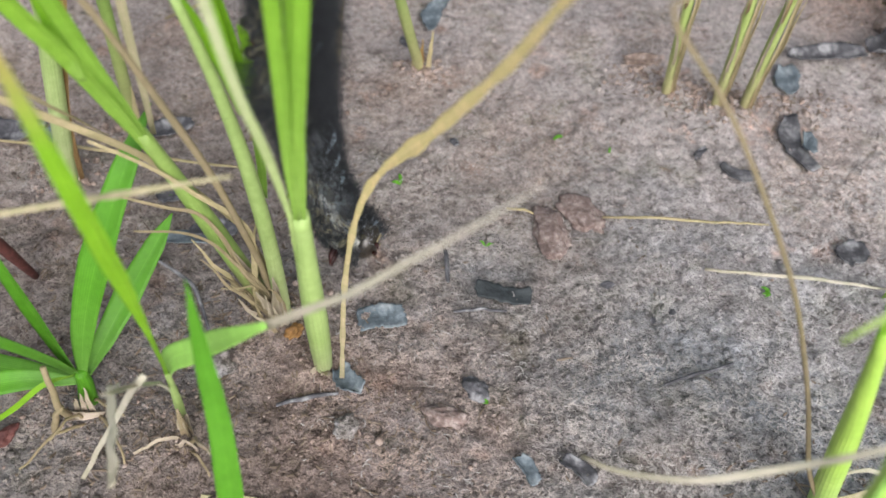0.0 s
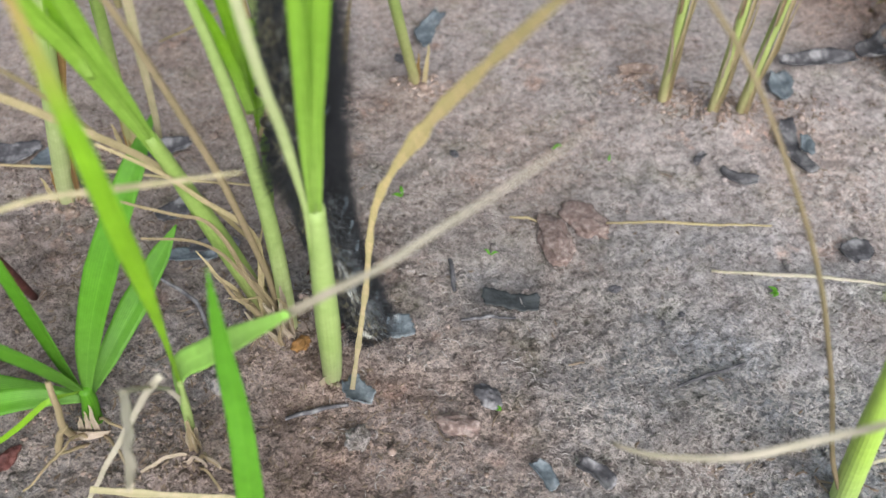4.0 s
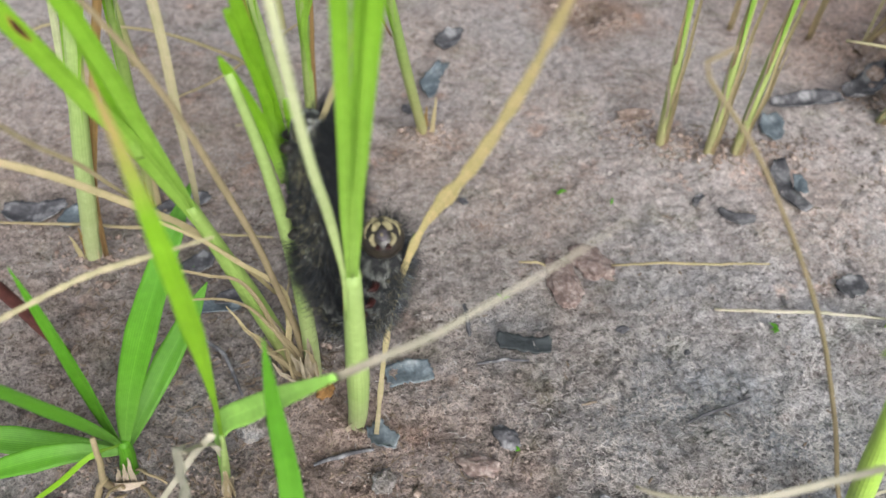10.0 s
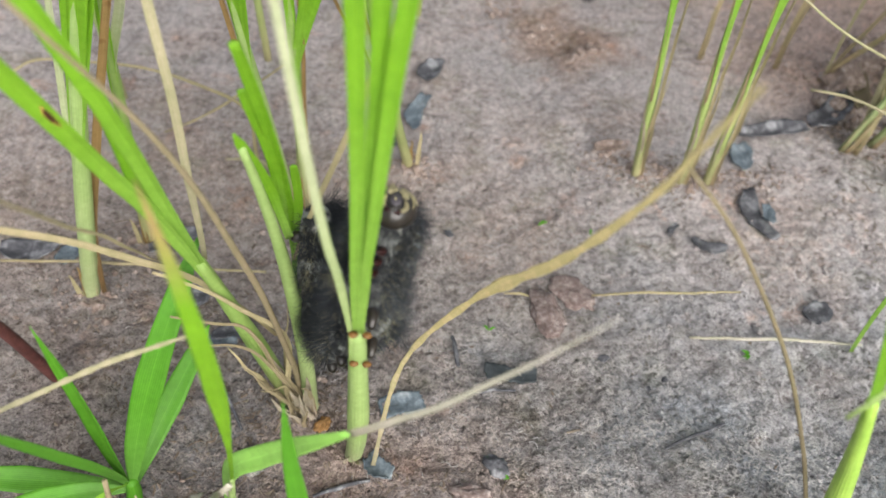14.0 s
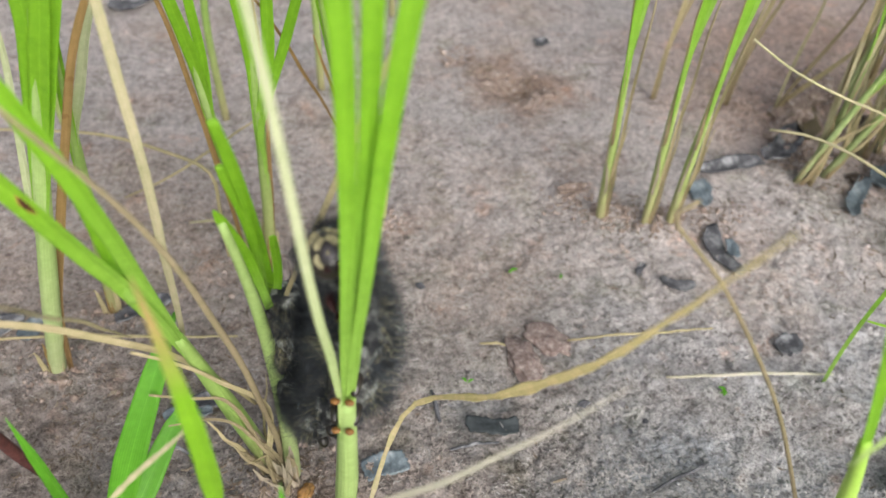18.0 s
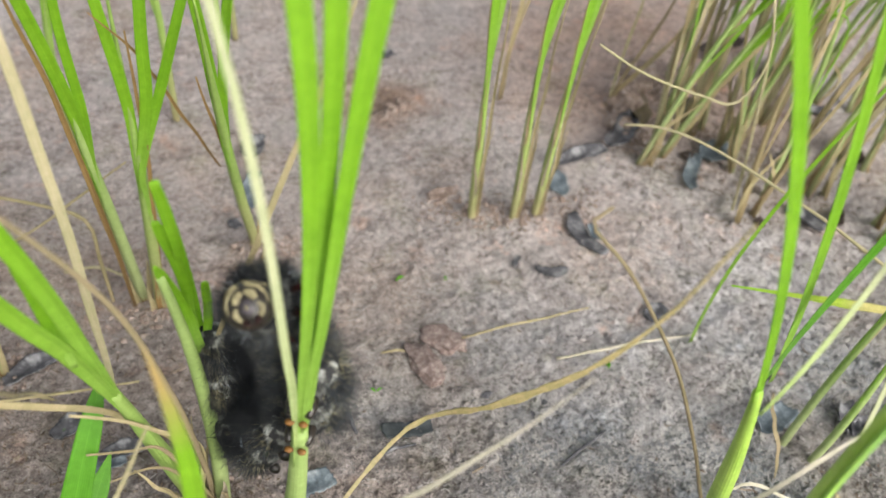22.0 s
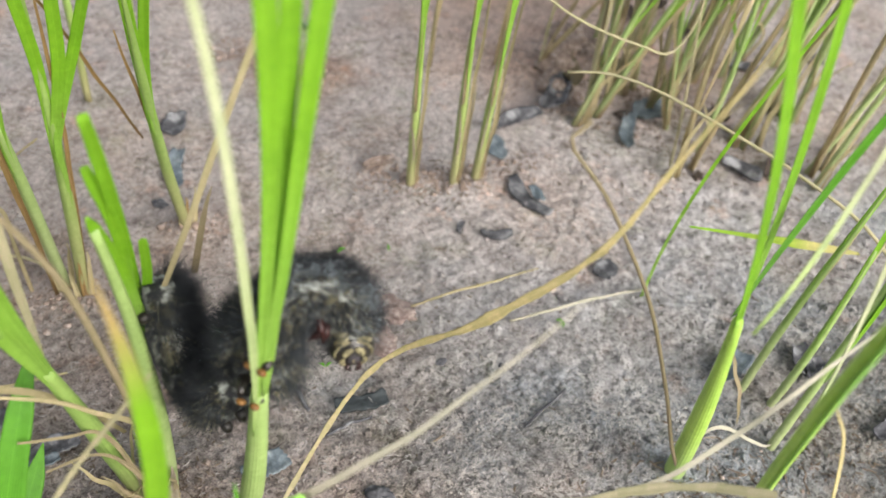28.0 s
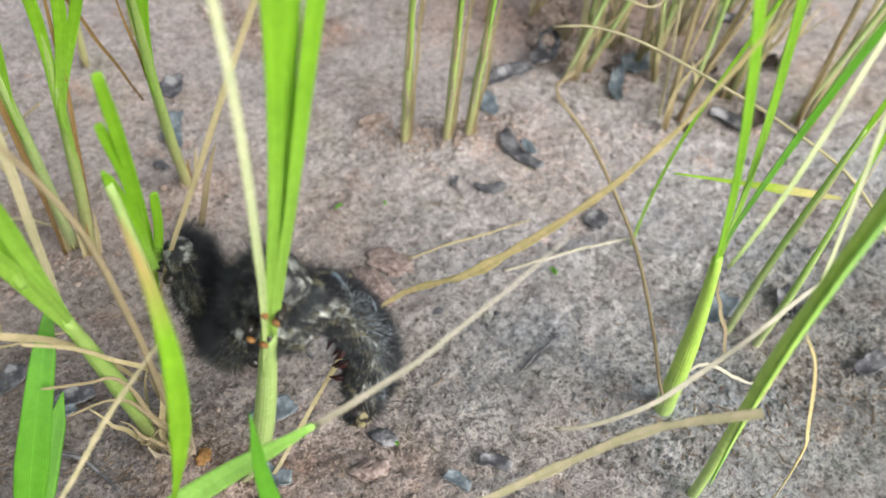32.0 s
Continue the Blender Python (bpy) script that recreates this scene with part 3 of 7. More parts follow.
strand("P5", (-89.9, 153.8, -0.0), (-82.0, 149.5, 38.8), (-73.0, 147.6, 77.4), (-64.4, 148.4, 116.2))
strand("V", (-45.4, 107.8, 62.8), (-44.9, 111.2, 85.7), (-46.5, 114.1, 108.7), (-48.3, 117.1, 131.9))
strand("A1", (71.6, 194.8, 0.0), (68.7, 190.8, 29.0), (66.4, 188.0, 58.3), (65.1, 185.9, 87.7))
strand("A2", (85.2, 190.0, 0.4), (84.7, 189.0, 29.3), (82.0, 188.5, 57.8), (82.9, 185.3, 85.8))
strand("A3", (93.2, 189.2, 0.4), (91.8, 186.5, 28.3), (92.8, 185.1, 56.3), (94.7, 185.3, 84.4))
strand("L1", (-66.6, 89.6, 12.0), (-63.9, 90.6, 27.0), (-56.4, 96.5, 48.9), (-46.0, 111.7, 66.2))
strand("L2", (-66.3, 90.2, 11.0), (-65.5, 99.1, 10.1), (-60.0, 104.6, 18.5), (-54.4, 111.6, 26.0))
strand("L3", (-67.2, 89.4, 12.4), (-67.3, 87.0, 23.5), (-66.0, 85.1, 47.0), (-70.2, 87.0, 70.7))
strand("L4", (-67.6, 89.8, 11.6), (-68.4, 86.7, 24.8), (-67.8, 74.9, 49.8), (-71.0, 64.6, 76.1))
strand("L5", (-68.2, 90.4, 10.4), (-81.0, 95.3, 2.9), (-87.7, 95.1, 5.8), (-94.4, 94.5, 8.4))
strand("P9", (-47.3, 84.2, 0.1), (-38.0, 72.0, 50.8), (-32.6, 56.1, 96.3), (-37.7, 60.3, 126.5))
strand("P12", (-40.8, 75.4, 41.5), (-25.7, 68.5, 65.2), (-13.1, 50.5, 88.1), (10.1, 47.4, 118.3))
strand("P14", (71.8, 68.1, 25.6), (59.9, 72.1, 60.5), (44.9, 73.3, 92.1), (21.5, 73.4, 119.4))
strand("R0", (83.9, 71.1, 0.7), (64.5, 60.2, 54.8), (50.7, 53.1, 108.8), (30.0, 57.8, 158.4))
strand("R0b", (85.2, 75.2, 52.2), (75.7, 70.5, 83.4), (66.3, 67.1, 114.9), (56.0, 66.6, 146.9))
strand("R5", (75.0, 48.5, 0.1), (60.5, 40.6, 43.1), (46.2, 36.6, 85.9), (34.7, 28.7, 127.8))
strand("R5y", (87.0, 52.3, 23.9), (79.0, 47.7, 54.7), (69.7, 45.9, 85.2), (61.2, 45.9, 116.1))
strand("R2", (114.2, 123.6, -0.1), (107.5, 118.5, 39.8), (103.9, 107.2, 78.5), (102.1, 93.1, 117.3))
strand("R6", (95.3, 106.6, 50.1), (93.5, 91.3, 60.1), (92.3, 76.3, 70.6), (91.7, 61.4, 81.4))
strand("R7", (41.9, 46.7, 97.5), (49.6, 47.4, 108.2), (57.2, 51.0, 117.2), (65.9, 54.7, 124.5))
strand("arch", (88.2, 150.0, 68.2), (100.8, 141.3, 73.1), (112.3, 124.2, 67.4), (126.7, 102.4, 60.0))
strand("D1", (-35.4, 113.7, 30.9), (-45.3, 109.1, 57.2), (-57.7, 97.4, 79.0), (-72.8, 82.8, 99.8))
strand("D2", (-32.4, 114.5, 0.7), (-32.0, 103.5, 45.9), (-33.8, 94.8, 88.1), (-47.6, 81.5, 125.1))
strand("pod", (-89.5, 122.6, 0.5), (-90.2, 117.9, 17.6), (-89.8, 113.0, 34.7), (-89.9, 106.4, 51.3))
strand("X", (-28.8, 106.9, 63.0), (-22.3, 106.0, 83.3), (-14.6, 104.3, 102.8), (-7.4, 103.5, 122.4))
strand("str1", (23.4, 52.5, 58.7), (30.2, 43.8, 65.4), (41.0, 42.1, 76.9), (55.5, 41.0, 89.9))
strand("str3", (96.5, 38.0, -0.2), (110.7, 47.0, 0.8), (123.2, 57.2, 1.0), (133.1, 69.8, -0.1))
strand("hoop1", (87.3, 167.5, 81.8), (104.3, 167.5, 68.5), (123.3, 168.2, 59.4), (144.1, 168.6, 52.7))
strand("S1", (118.8, 84.0, 0.0), (120.1, 83.8, 20.5), (121.9, 82.5, 41.0), (123.9, 81.0, 61.5))
strand("S2", (122.4, 76.5, 0.0), (123.0, 74.9, 16.6), (123.2, 74.3, 33.3), (123.1, 74.3, 50.0))
strand("twist", (105.5, 85.8, 26.4), (106.9, 82.3, 17.6), (108.4, 78.7, 8.8), (109.9, 75.1, -0.0))
strand("stick1", (-38.6, 46.6, 58.9), (-40.4, 52.3, 57.7), (-42.0, 57.9, 56.4), (-43.5, 63.7, 55.0))
strand("stick2", (-65.7, 72.7, -0.1), (-56.4, 70.1, 20.9), (-46.8, 66.2, 41.5), (-37.1, 61.4, 61.8))
strand("stick3", (-39.6, 55.3, 67.4), (-39.7, 66.0, 53.0), (-42.4, 74.5, 38.2), (-43.2, 80.2, 21.4))
strand("backarc", (-123.4, 246.3, 11.7), (-94.2, 234.9, 20.3), (-68.9, 220.6, 26.6), (-48.6, 199.7, 26.2))
strand("dryL", (-53.2, 59.1, 128.0), (-53.9, 76.7, 103.0), (-54.6, 96.4, 79.5), (-56.5, 115.3, 55.2))
strand("stub", (-16.4, 121.8, 61.5), (-14.7, 121.0, 70.1), (-14.0, 119.7, 78.3), (-12.6, 116.8, 85.6))


def plant(x, y, label, group="rice plants in the field", name="rice_plant", category="rice plant"):
    return base_of(name, x, y, soil_height(x, y), label, category, group)


def onto(p, name, data, material, label=""):
    """A part of plant p from data built in the field's own measures."""
    x, y, z = (v / MM for v in p.location)
    return part(name, shift(data, x, y, z), material, p, label)


def stem(p, key, r0, r1, material=CULM, reach=1.0, n=26, sink=2.0, name="culm", label="", root=True, seed=0, wob=0.0):
    c = bezier(STRAND[key], n, reach)
    if root:
        d = c[0] - c[1]
        d = d / np.linalg.norm(d)
        c = np.vstack([c[0] + d * (2.0 + max(c[0][2], 0)) / max(-d[2], 0.3), c])
    if wob:
        c = wobble(c, wob, seed)
    return onto(p, name, tube(c, np.linspace(r0, r1, len(c)) * profile(len(c), (0, 1), (0.55, 1), (1, 0.6))), material, label)


def blade(p, key, width, material=GREEN, reach=1.0, n=30, fold=0.3, twist=0.0, hint=(0, -1, 0.6), name="leaf_blade", label="", stops=None, seed=0, wob=0.0, pts=None):
    c = bezier(STRAND[key], n, reach) if pts is None else polyline(pts, n)
    if wob:
        c = wobble(c, wob, seed)
    w = width * profile(n, *(stops or ((0, 0.55), (0.2, 0.9), (0.5, 1), (0.8, 0.85), (1, 0.25))))
    return onto(p, name, ribbon(c, w, hint, fold, twist=np.linspace(0, twist, n)), material, label)


# the plant that the caterpillar grips
main = plant(-19.9, 100.4, "fresh green rice seedling with pale culm and upright blades")
stem(main, "culm", 2.0, 2.4, CULM, 0.9)


def sheathed(p, key, width, material, reach, off, stops, label="", foot=0.78, culm="culm"):
    """A blade that starts as a sheath along the culm and parts from it further up."""
    low = bezier(STRAND[culm], 50)[int(foot * 49):-4:4] + np.array(off)
    c = polyline(np.vstack([low, bezier(STRAND[key], 14, reach)[1:] + np.array(off) * np.linspace(0.8, 0, 13)[:, None]]), 44)
    onto(p, "leaf_blade", ribbon(c, width * profile(44, *stops), (0, -1, 0.6), 0.45), material, label)


upright = ((0, 0.1), (0.12, 0.5), (0.3, 0.6), (0.5, 0.78), (0.7, 1), (1, 0.95))
sheathed(main, "A", 3.1, GREEN, 1.7, (-0.5, -1.0, 0.2), upright, foot=0.86)
sheathed(main, "B_", 3.0, GREEN, 1.7, (0.1, -1.4, 0.3), upright, foot=0.9)
sheathed(main, "C", 3.1, GREEN, 1.7, (0.6, -0.9, 0.2), upright, foot=0.86)
sheathed(main, "W", 1.35, PALE, 1.6, (-1.2, -1.3, 0.3), ((0, 0.15), (0.2, 1), (0.5, 0.85), (1, 0.55)), "pale yellowing narrow leaf", 0.76)

# the leaning plant beside it
lean = plant(-34.2, 116.3, "green rice seedling leaning over with brown-spotted blades")
stem(lean, "P2", 2.2, 1.9, CULM_DULL, 0.84)
tall = ((0, 0.7), (0.2, 0.9), (0.6, 1), (1, 0.8))
sheathed(lean, "P2a", 3.2, GREEN_SPOT, 1.8, (-0.4, -1.0, 0.3), ((0, 0.1), (0.12, 0.75), (0.25, 0.9), (0.6, 1), (1, 0.8)), "light green blade with brown spots", 0.72, "P2")
sheathed(lean, "P2b", 3.0, GREEN, 1.6, (0.6, -0.6, 0.5), ((0, 0.1), (0.12, 0.7), (0.25, 0.9), (0.6, 1), (1, 0.8)), "", 0.76, "P2")
blade(lean, "P2b", 2.6, GREEN, label="bitten-off green blade", pts=[(-49.3, 98.0, 82.6), (-50.5, 98.0, 92.3), (-51.4, 98.0, 100.4), (-52.5, 98.0, 108.0)], stops=((0, 0.5), (0.4, 1), (0.94, 0.9), (1, 0.4)))
blade(lean, "V", 1.75, PALE_STRAW, 1.5, label="narrow bleached dry leaf", wob=0.4, seed=3)
blade(lean, "D1", 1.4, STRAW, 1.2, label="drooping dry leaf", wob=0.8, seed=4)
blade(lean, "dryL", 1.2, STRAW, 1.0, label="drooping dry leaf", wob=0.6, seed=14)
stem(lean, "D2", 0.75, 0.5, BROWN_DRY, 1.1, name="dry_stem", wob=1.2, seed=5)


for k, (line, wide) in enumerate((
    ([(-32.2, 107, 38), (-40.8, 104, 52.6), (-48.7, 101, 64.8), (-52.4, 100, 68.9)], 1.25),
    ([(-39.5, 106, 42.3), (-45.5, 103, 49.5), (-52.6, 101, 54.5)], 1.05),
    ([(-40.8, 104, 39.2), (-49.9, 98, 49.1)], 0.9),
)):
    onto(lean, "dry_leaf", ribbon(wobble(polyline([(-32 + k, 112, -1), (-34 + k, 109.5, 16), *line], 30), 0.7, k + 80), wide * profile(30, (0, 1.2), (0.5, 1), (1, 0.4)), fold=0.6), (STRAW, BROWN_DRY, BROWN_DRY)[k], "brown dead leaf arching from the foot")

SPOT_DARK = mottled("dark_brown_leaf_spot", [(0.3, (0.03, 0.012, 0.006)), (0.7, (0.09, 0.035, 0.012))], 900, 0.6, 0.05)
SPOT_RIM = mottled("orange_brown_spot_rim", [(0.3, (0.22, 0.12, 0.025)), (0.7, (0.36, 0.26, 0.05))], 900, 0.6, 0.05)


def spot(p, key, u, side, long, wide):
    """A dark eye-shaped spot with an orange rim lying on a blade, just proud of it."""
    c = bezier(STRAND[key], 61, 1.5)
    i = int(u * 40)
    n = 9
    way = (c[i + 1] - c[i - 1]) / np.linalg.norm(c[i + 1] - c[i - 1])
    for grow, lift, material, label in ((1.35, 0.52, SPOT_RIM, "orange-brown rim of a leaf spot"), (1.0, 0.60, SPOT_DARK, "dark centre of a leaf spot")):
        line = c[i] + way * np.linspace(-long / 2, long / 2, n)[:, None] * grow
        off = np.array([side, -0.85 * lift, 0.55 * lift])
        onto(p, "leaf_spot", ribbon(line + off, wide * grow * np.sin(np.linspace(0.08, 3.06, n)), fold=0.0, thick=0.1), material, label)


spot(lean, "P2a", 0.62, 0.0, 3.6, 1.15)
spot(lean, "P2a", 0.86, 0.1, 3.0, 1.25)
spot(lean, "P2a", 0.16, 0.2, 1.6, 0.5)

# the bitten plant on which the caterpillar's tail holds
cut = plant(-29.8, 112.2, "rice seedling with blades bitten off short")
stem(cut, "cutlow", 1.9, 1.2, CULM, 0.98)
short = ((0, 0.7), (0.4, 1), (0.9, 0.95), (1, 0.72))
blade(cut, "cuthigh", 2.1, GREEN, 1.0, stops=short, label="bitten-off green blade")
blade(cut, "cutmid", 1.9, GREEN, 1.0, stops=short, label="bitten-off green blade", pts=[(-29.5, 108, 70), (-30.2, 105, 90), (-33, 102.5, 106)])
blade(cut, "cutmid", 1.7, GREEN, 1.0, stops=short, label="bitten-off green blade", pts=[(-28.2, 109, 66), (-26.8, 107.5, 78), (-26.8, 105.5, 88)])
blade(cut, "cutlow", 2.0, GREEN, 1.0, stops=((0, 0.8), (0.5, 1), (0.92, 0.85), (1, 0.2)), label="bitten-off green blade", pts=[(-28.9, 105.8, 70), (-31.0, 102.8, 86), (-34.4, 98.2, 101)])
blade(cut, "X", 1.1, STRAW, 1.35, label="thin dry leaf", wob=0.4, seed=8)
blade(cut, "stub", 1.4, BROWN_DRY, 1.0, label="short brown dead leaf tip", stops=((0, 1), (0.6, 0.8), (1, 0.1)))
rng = np.random.RandomState(31)
for p, n in ((lean, 7), (cut, 5)):
    x, y, z = (v / MM for v in p.location)
    for k in range(n):
        a = rng.uniform(0, 6.28)
        foot = np.array([x + 2.5 * math.cos(a), y + 2.5 * math.sin(a), z - 1.0])
        top = foot + np.array([rng.uniform(-16, 3), rng.uniform(-12, 2), rng.uniform(12, 34)])
        c = wobble(polyline([foot, (foot + top) / 2 + rng.uniform(-2, 2, 3), top], 16), 0.7, k)
        onto(p, "dry_sheath", ribbon(c, rng.uniform(0.7, 1.4) * profile(16, (0, 1), (0.6, 0.8), (1, 0.2))), (DUSTY, BROWN_DRY, STRAW)[rng.randint(3)], "withered sheath at the foot")

for p, fx, fy, n, tall_ in ((lean, -33.5, 114.5, 6, 24), (cut, -29.5, 110.5, 5, 22)):
    for k in range(n):
        foot = np.array([fx + rng.uniform(-2, 2), fy - 1.5 + rng.uniform(-1, 1), -1.0])
        top = foot + np.array([rng.uniform(-5, 1.5), rng.uniform(-6, -1), tall_ * rng.uniform(0.6, 1.0)])
        c = wobble(polyline([foot, (foot + top) / 2 + rng.uniform(-0.8, 0.8, 3), top], 14), 0.35, k + 40)
        onto(p, "dry_sheath", ribbon(c, rng.uniform(1.1, 1.7) * profile(14, (0, 1), (0.6, 0.8), (1, 0.15)), fold=0.7), (DUSTY, BROWN_DRY)[k % 2], "withered sheath at the foot")

for p, x, y, up, side in ((main, -20.6, 98.4, 11, 0.4), (main, -18.6, 98.6, 7, 0.5), (lean, -33.2, 113.2, 30, -3.5), (cut, -29.6, 110.0, 26, 0.6), (cut, -31.4, 110.6, 20, -1.5)):
    a = polyline([(x, y, -1), (x + 0.3 * side, y - 1.8, up * 0.5), (x + side, y - 4.5, up)], 20)
    onto(p, "dry_sheath", ribbon(wobble(a, 0.3, up), 3.4 * profile(20, (0, 0.9), (0.5, 0.8), (0.8, 0.4), (1, 0.1)), fold=0.9), DUSTY, "dusty grey withered sheath round the foot")

# plants further back: culm line, radius, blades (points and width), dead leaves (points, width, material)
def back_plant(key, r, label, blades, dead, material=CULM_DULL):
    b = STRAND[key][0]
    p = plant(b[0], b[1], label)
    c = bezier(STRAND[key], 30, 1.05)
    c = np.vstack([c[0] - (0, 0, 2.5), c])
    onto(p, "culm", tube(c, r * profile(len(c), (0, 1.05), (0.35, 1), (0.62, 0.8), (0.8, 0.45), (1, 0.15))), material)
    foot = c[[10, 13, 16]] + (0, -0.8, 0)
    for k, (pts, width) in enumerate(blades):
        onto(p, "leaf_blade", ribbon(polyline(np.vstack([foot + (0.5 * (k - 1), -0.3 * k, 0), pts]), 34), width * profile(34, (0, 0.15), (0.2, 0.65), (0.5, 1), (1, 0.75)), (0, -1, 0.6), 0.3), GREEN)
    for k, (pts, width, stuff, text) in enumerate(dead):
        onto(p, "dry_leaf", ribbon(wobble(polyline(pts, 34), 0.5, k + int(b[1])), width * profile(34, (0, 0.6), (0.4, 1), (0.8, 0.7), (1, 0.3)), (0, -1, 0.6), 0.7), stuff, text)
    for k in range(3):
        a = c[1] + np.array([1.6 * (k - 1), -1.5, -1.0])
        onto(p, "dry_sheath", ribbon(wobble(polyline([a, a + (0.6 * (k - 1), -0.5, 6), a + (1.2 * (k - 1), -0.8, 12 + 3 * k)], 12), 0.3, k), 1.6 * profile(12, (0, 1), (0.6, 0.8), (1, 0.15)), fold=0.7), (STRAW, BRONZE, STRAW)[k], "withered sheath at the foot")
    return p


thin_brown = "thin dead brown leaf"
back_plant("P5", 2.2, "stout rice seedling with a fan of deep green blades",
           [([(-69.1, 148, 98.3), (-67.5, 148, 112.8), (-66.0, 148, 150)], 4.0), ([(-67.1, 147, 98.9), (-63.6, 147, 113.2), (-58.0, 146, 150)], 4.0), ([(-65.7, 148, 98.1), (-61.3, 148, 112.5), (-52, 148, 150)], 3.4)],
           [([(-86, 152.5, 1), (-82.6, 152, 26.9), (-73.8, 151, 58.2), (-68.5, 150, 76.1), (-62.2, 149, 95.5), (-55.7, 148, 110.7), (-46, 147, 130)], 2.2, BRONZE, "bronze dead leaf along the culm"),
            ([(-84.5, 153, 30), (-81.1, 152, 48.3), (-77.1, 150, 76.9), (-73.9, 148, 98.6), (-71.5, 147, 125)], 1.7, PALE, "narrow pale leaf")], CULM)
strand("P5b", (-77.5, 174.0, 0.0), (-75.5, 171.0, 30.0), (-72.0, 167.5, 62.0), (-68.2, 161.5, 95.0))
back_plant("P5b", 1.6, "slender rice seedling with a yellowing blade",
           [([(-69.3, 163, 85.8), (-67.2, 160, 101.2), (-64, 156, 125)], 2.6)],
           [([(-73.5, 168, 52), (-71.6, 166, 63.8), (-67.9, 164, 75.9), (-62.9, 162, 91.7), (-59.7, 160, 100.8), (-54, 157, 118)], 2.4, PALE, "yellowing leaf")])
back_plant("P4", 1.5, "slender rice seedling with a dead brown leaf",
           [([(-42.9, 172, 77), (-46, 166, 102), (-51, 160, 132)], 3.0), ([(-41.4, 172, 80), (-42.0, 168, 104), (-41, 163, 132)], 2.2)],
           [([(-40.2, 186, 2), (-40.7, 183, 17.8), (-42.9, 178, 45.3), (-44.9, 173, 69.9), (-46.6, 168, 89.9), (-48.1, 165, 102.6), (-50, 162, 118)], 1.5, BRONZE, thin_brown)], CULM)
back_plant("Q", 1.6, "upright rice seedling with split green blades",
           [([(-31.7, 181, 74.7), (-33.4, 179, 94.3), (-36.5, 176, 125)], 2.8), ([(-27.5, 180, 75), (-26.1, 178, 94.6), (-23.5, 175, 125)], 3.0), ([(-23, 182, 78.9), (-18.8, 180, 93.1), (-10, 177, 122)], 2.6)],
           [([(-32, 186, 2), (-30.9, 184, 24), (-29.7, 182, 50), (-29.5, 180.5, 75), (-29.2, 178, 96)], 1.2, BRONZE, thin_brown),
            ([(-10, 196, 40), (-18.1, 190, 62), (-22.2, 186, 74.2), (-26.9, 182, 85.4), (-31.2, 178, 94.3), (-36, 176, 102)], 0.9, BRONZE, thin_brown)])
back_plant("Bs", 1.5, "slender rice seedling standing alone on bare soil",
           [([(-12.5, 171.5, 80), (-16, 158.7, 107.8), (-20, 148, 132)], 2.6), ([(-10.5, 173, 80), (-10, 160, 108), (-8, 150, 132)], 2.4)],
           [([(-1.5, 200, 4), (-6, 190, 34), (-11, 180, 60), (-17, 168, 88)], 1.1, BRONZE, thin_brown)])
far_rng = np.random.RandomState(12)
for x, y in ((8, 292), (-13, 279), (-48, 262), (-110, 290), (20, 330), (-95, 240)):
    p = plant(x, y, "small pale green rice stalk in the distance", "distant rice stalks")
    top = np.array([x + far_rng.uniform(-6, 8), y - 8, 90.0])
    onto(p, "culm", tube(polyline([(x, y, soil_height(x, y) - 1.5), (x - 1, y - 3, 45), top], 16), np.linspace(1.4, 1.0, 16), sides=8), CULM_DULL)
    for k in range(2):
        onto(p, "leaf_blade", ribbon(polyline([(x - 1, y - 3, 40), top + far_rng.uniform(-3, 3, 3), top + np.array([far_rng.uniform(-14, 14), -6, 40])], 18), 2.6 * profile(18, (0, 0.4), (0.5, 1), (1, 0.5))), GREEN)

# three stalks with brown sheaths
for key in ("A1", "A2", "A3"):
    b = STRAND[key][0]
    p = plant(b[0], b[1], "straight rice stalk with a brown papery sheath", "row of three rice stalks")
    stem(p, key, 1.6, 1.25, OLIVE_CULM, 0.75)
    c = bezier(STRAND[key], 30, 1.9)
    for k in range(2):
        a = c[7 + 5 * k:]
        w = np.linspace(0, 1, len(a))[:, None]
        onto(p, "leaf_blade", ribbon(a + w * np.array([(4.5 if k else -2.5), -1.0, 0]) + (-0.3 + 0.5 * k, -1.3, 0), 2.9 * profile(len(a), (0, 0.1), (0.2, 0.6), (0.45, 1), (1, 0.9))), GREEN)
    for k, (at, end, drift, stuff) in enumerate(((0, 9, 2.2, TAN_DRY), (2, 9, -1.8, DUSTY), (2, 18, 2.6, STRAW), (6, 20, -2.2, TAN_DRY))):
        n = end - at
        a = wobble(c[at:end] + np.linspace(0.1, 1, n)[:, None] * np.array([drift, -1.2, 0]) + (0.25 * drift, -1.0, -1.0 if not at else 0), 0.8, int(b[0]) + 7 * k)
        onto(p, "dry_sheath", ribbon(a, (1.3, 0.9, 1.2, 0.9)[k] * profile(n, (0, 1), (0.5, 0.8), (0.8, 0.5), (1, 0.1)), fold=0.8, twist=np.linspace(0, 120, n)), stuff, "brown papery sheath")

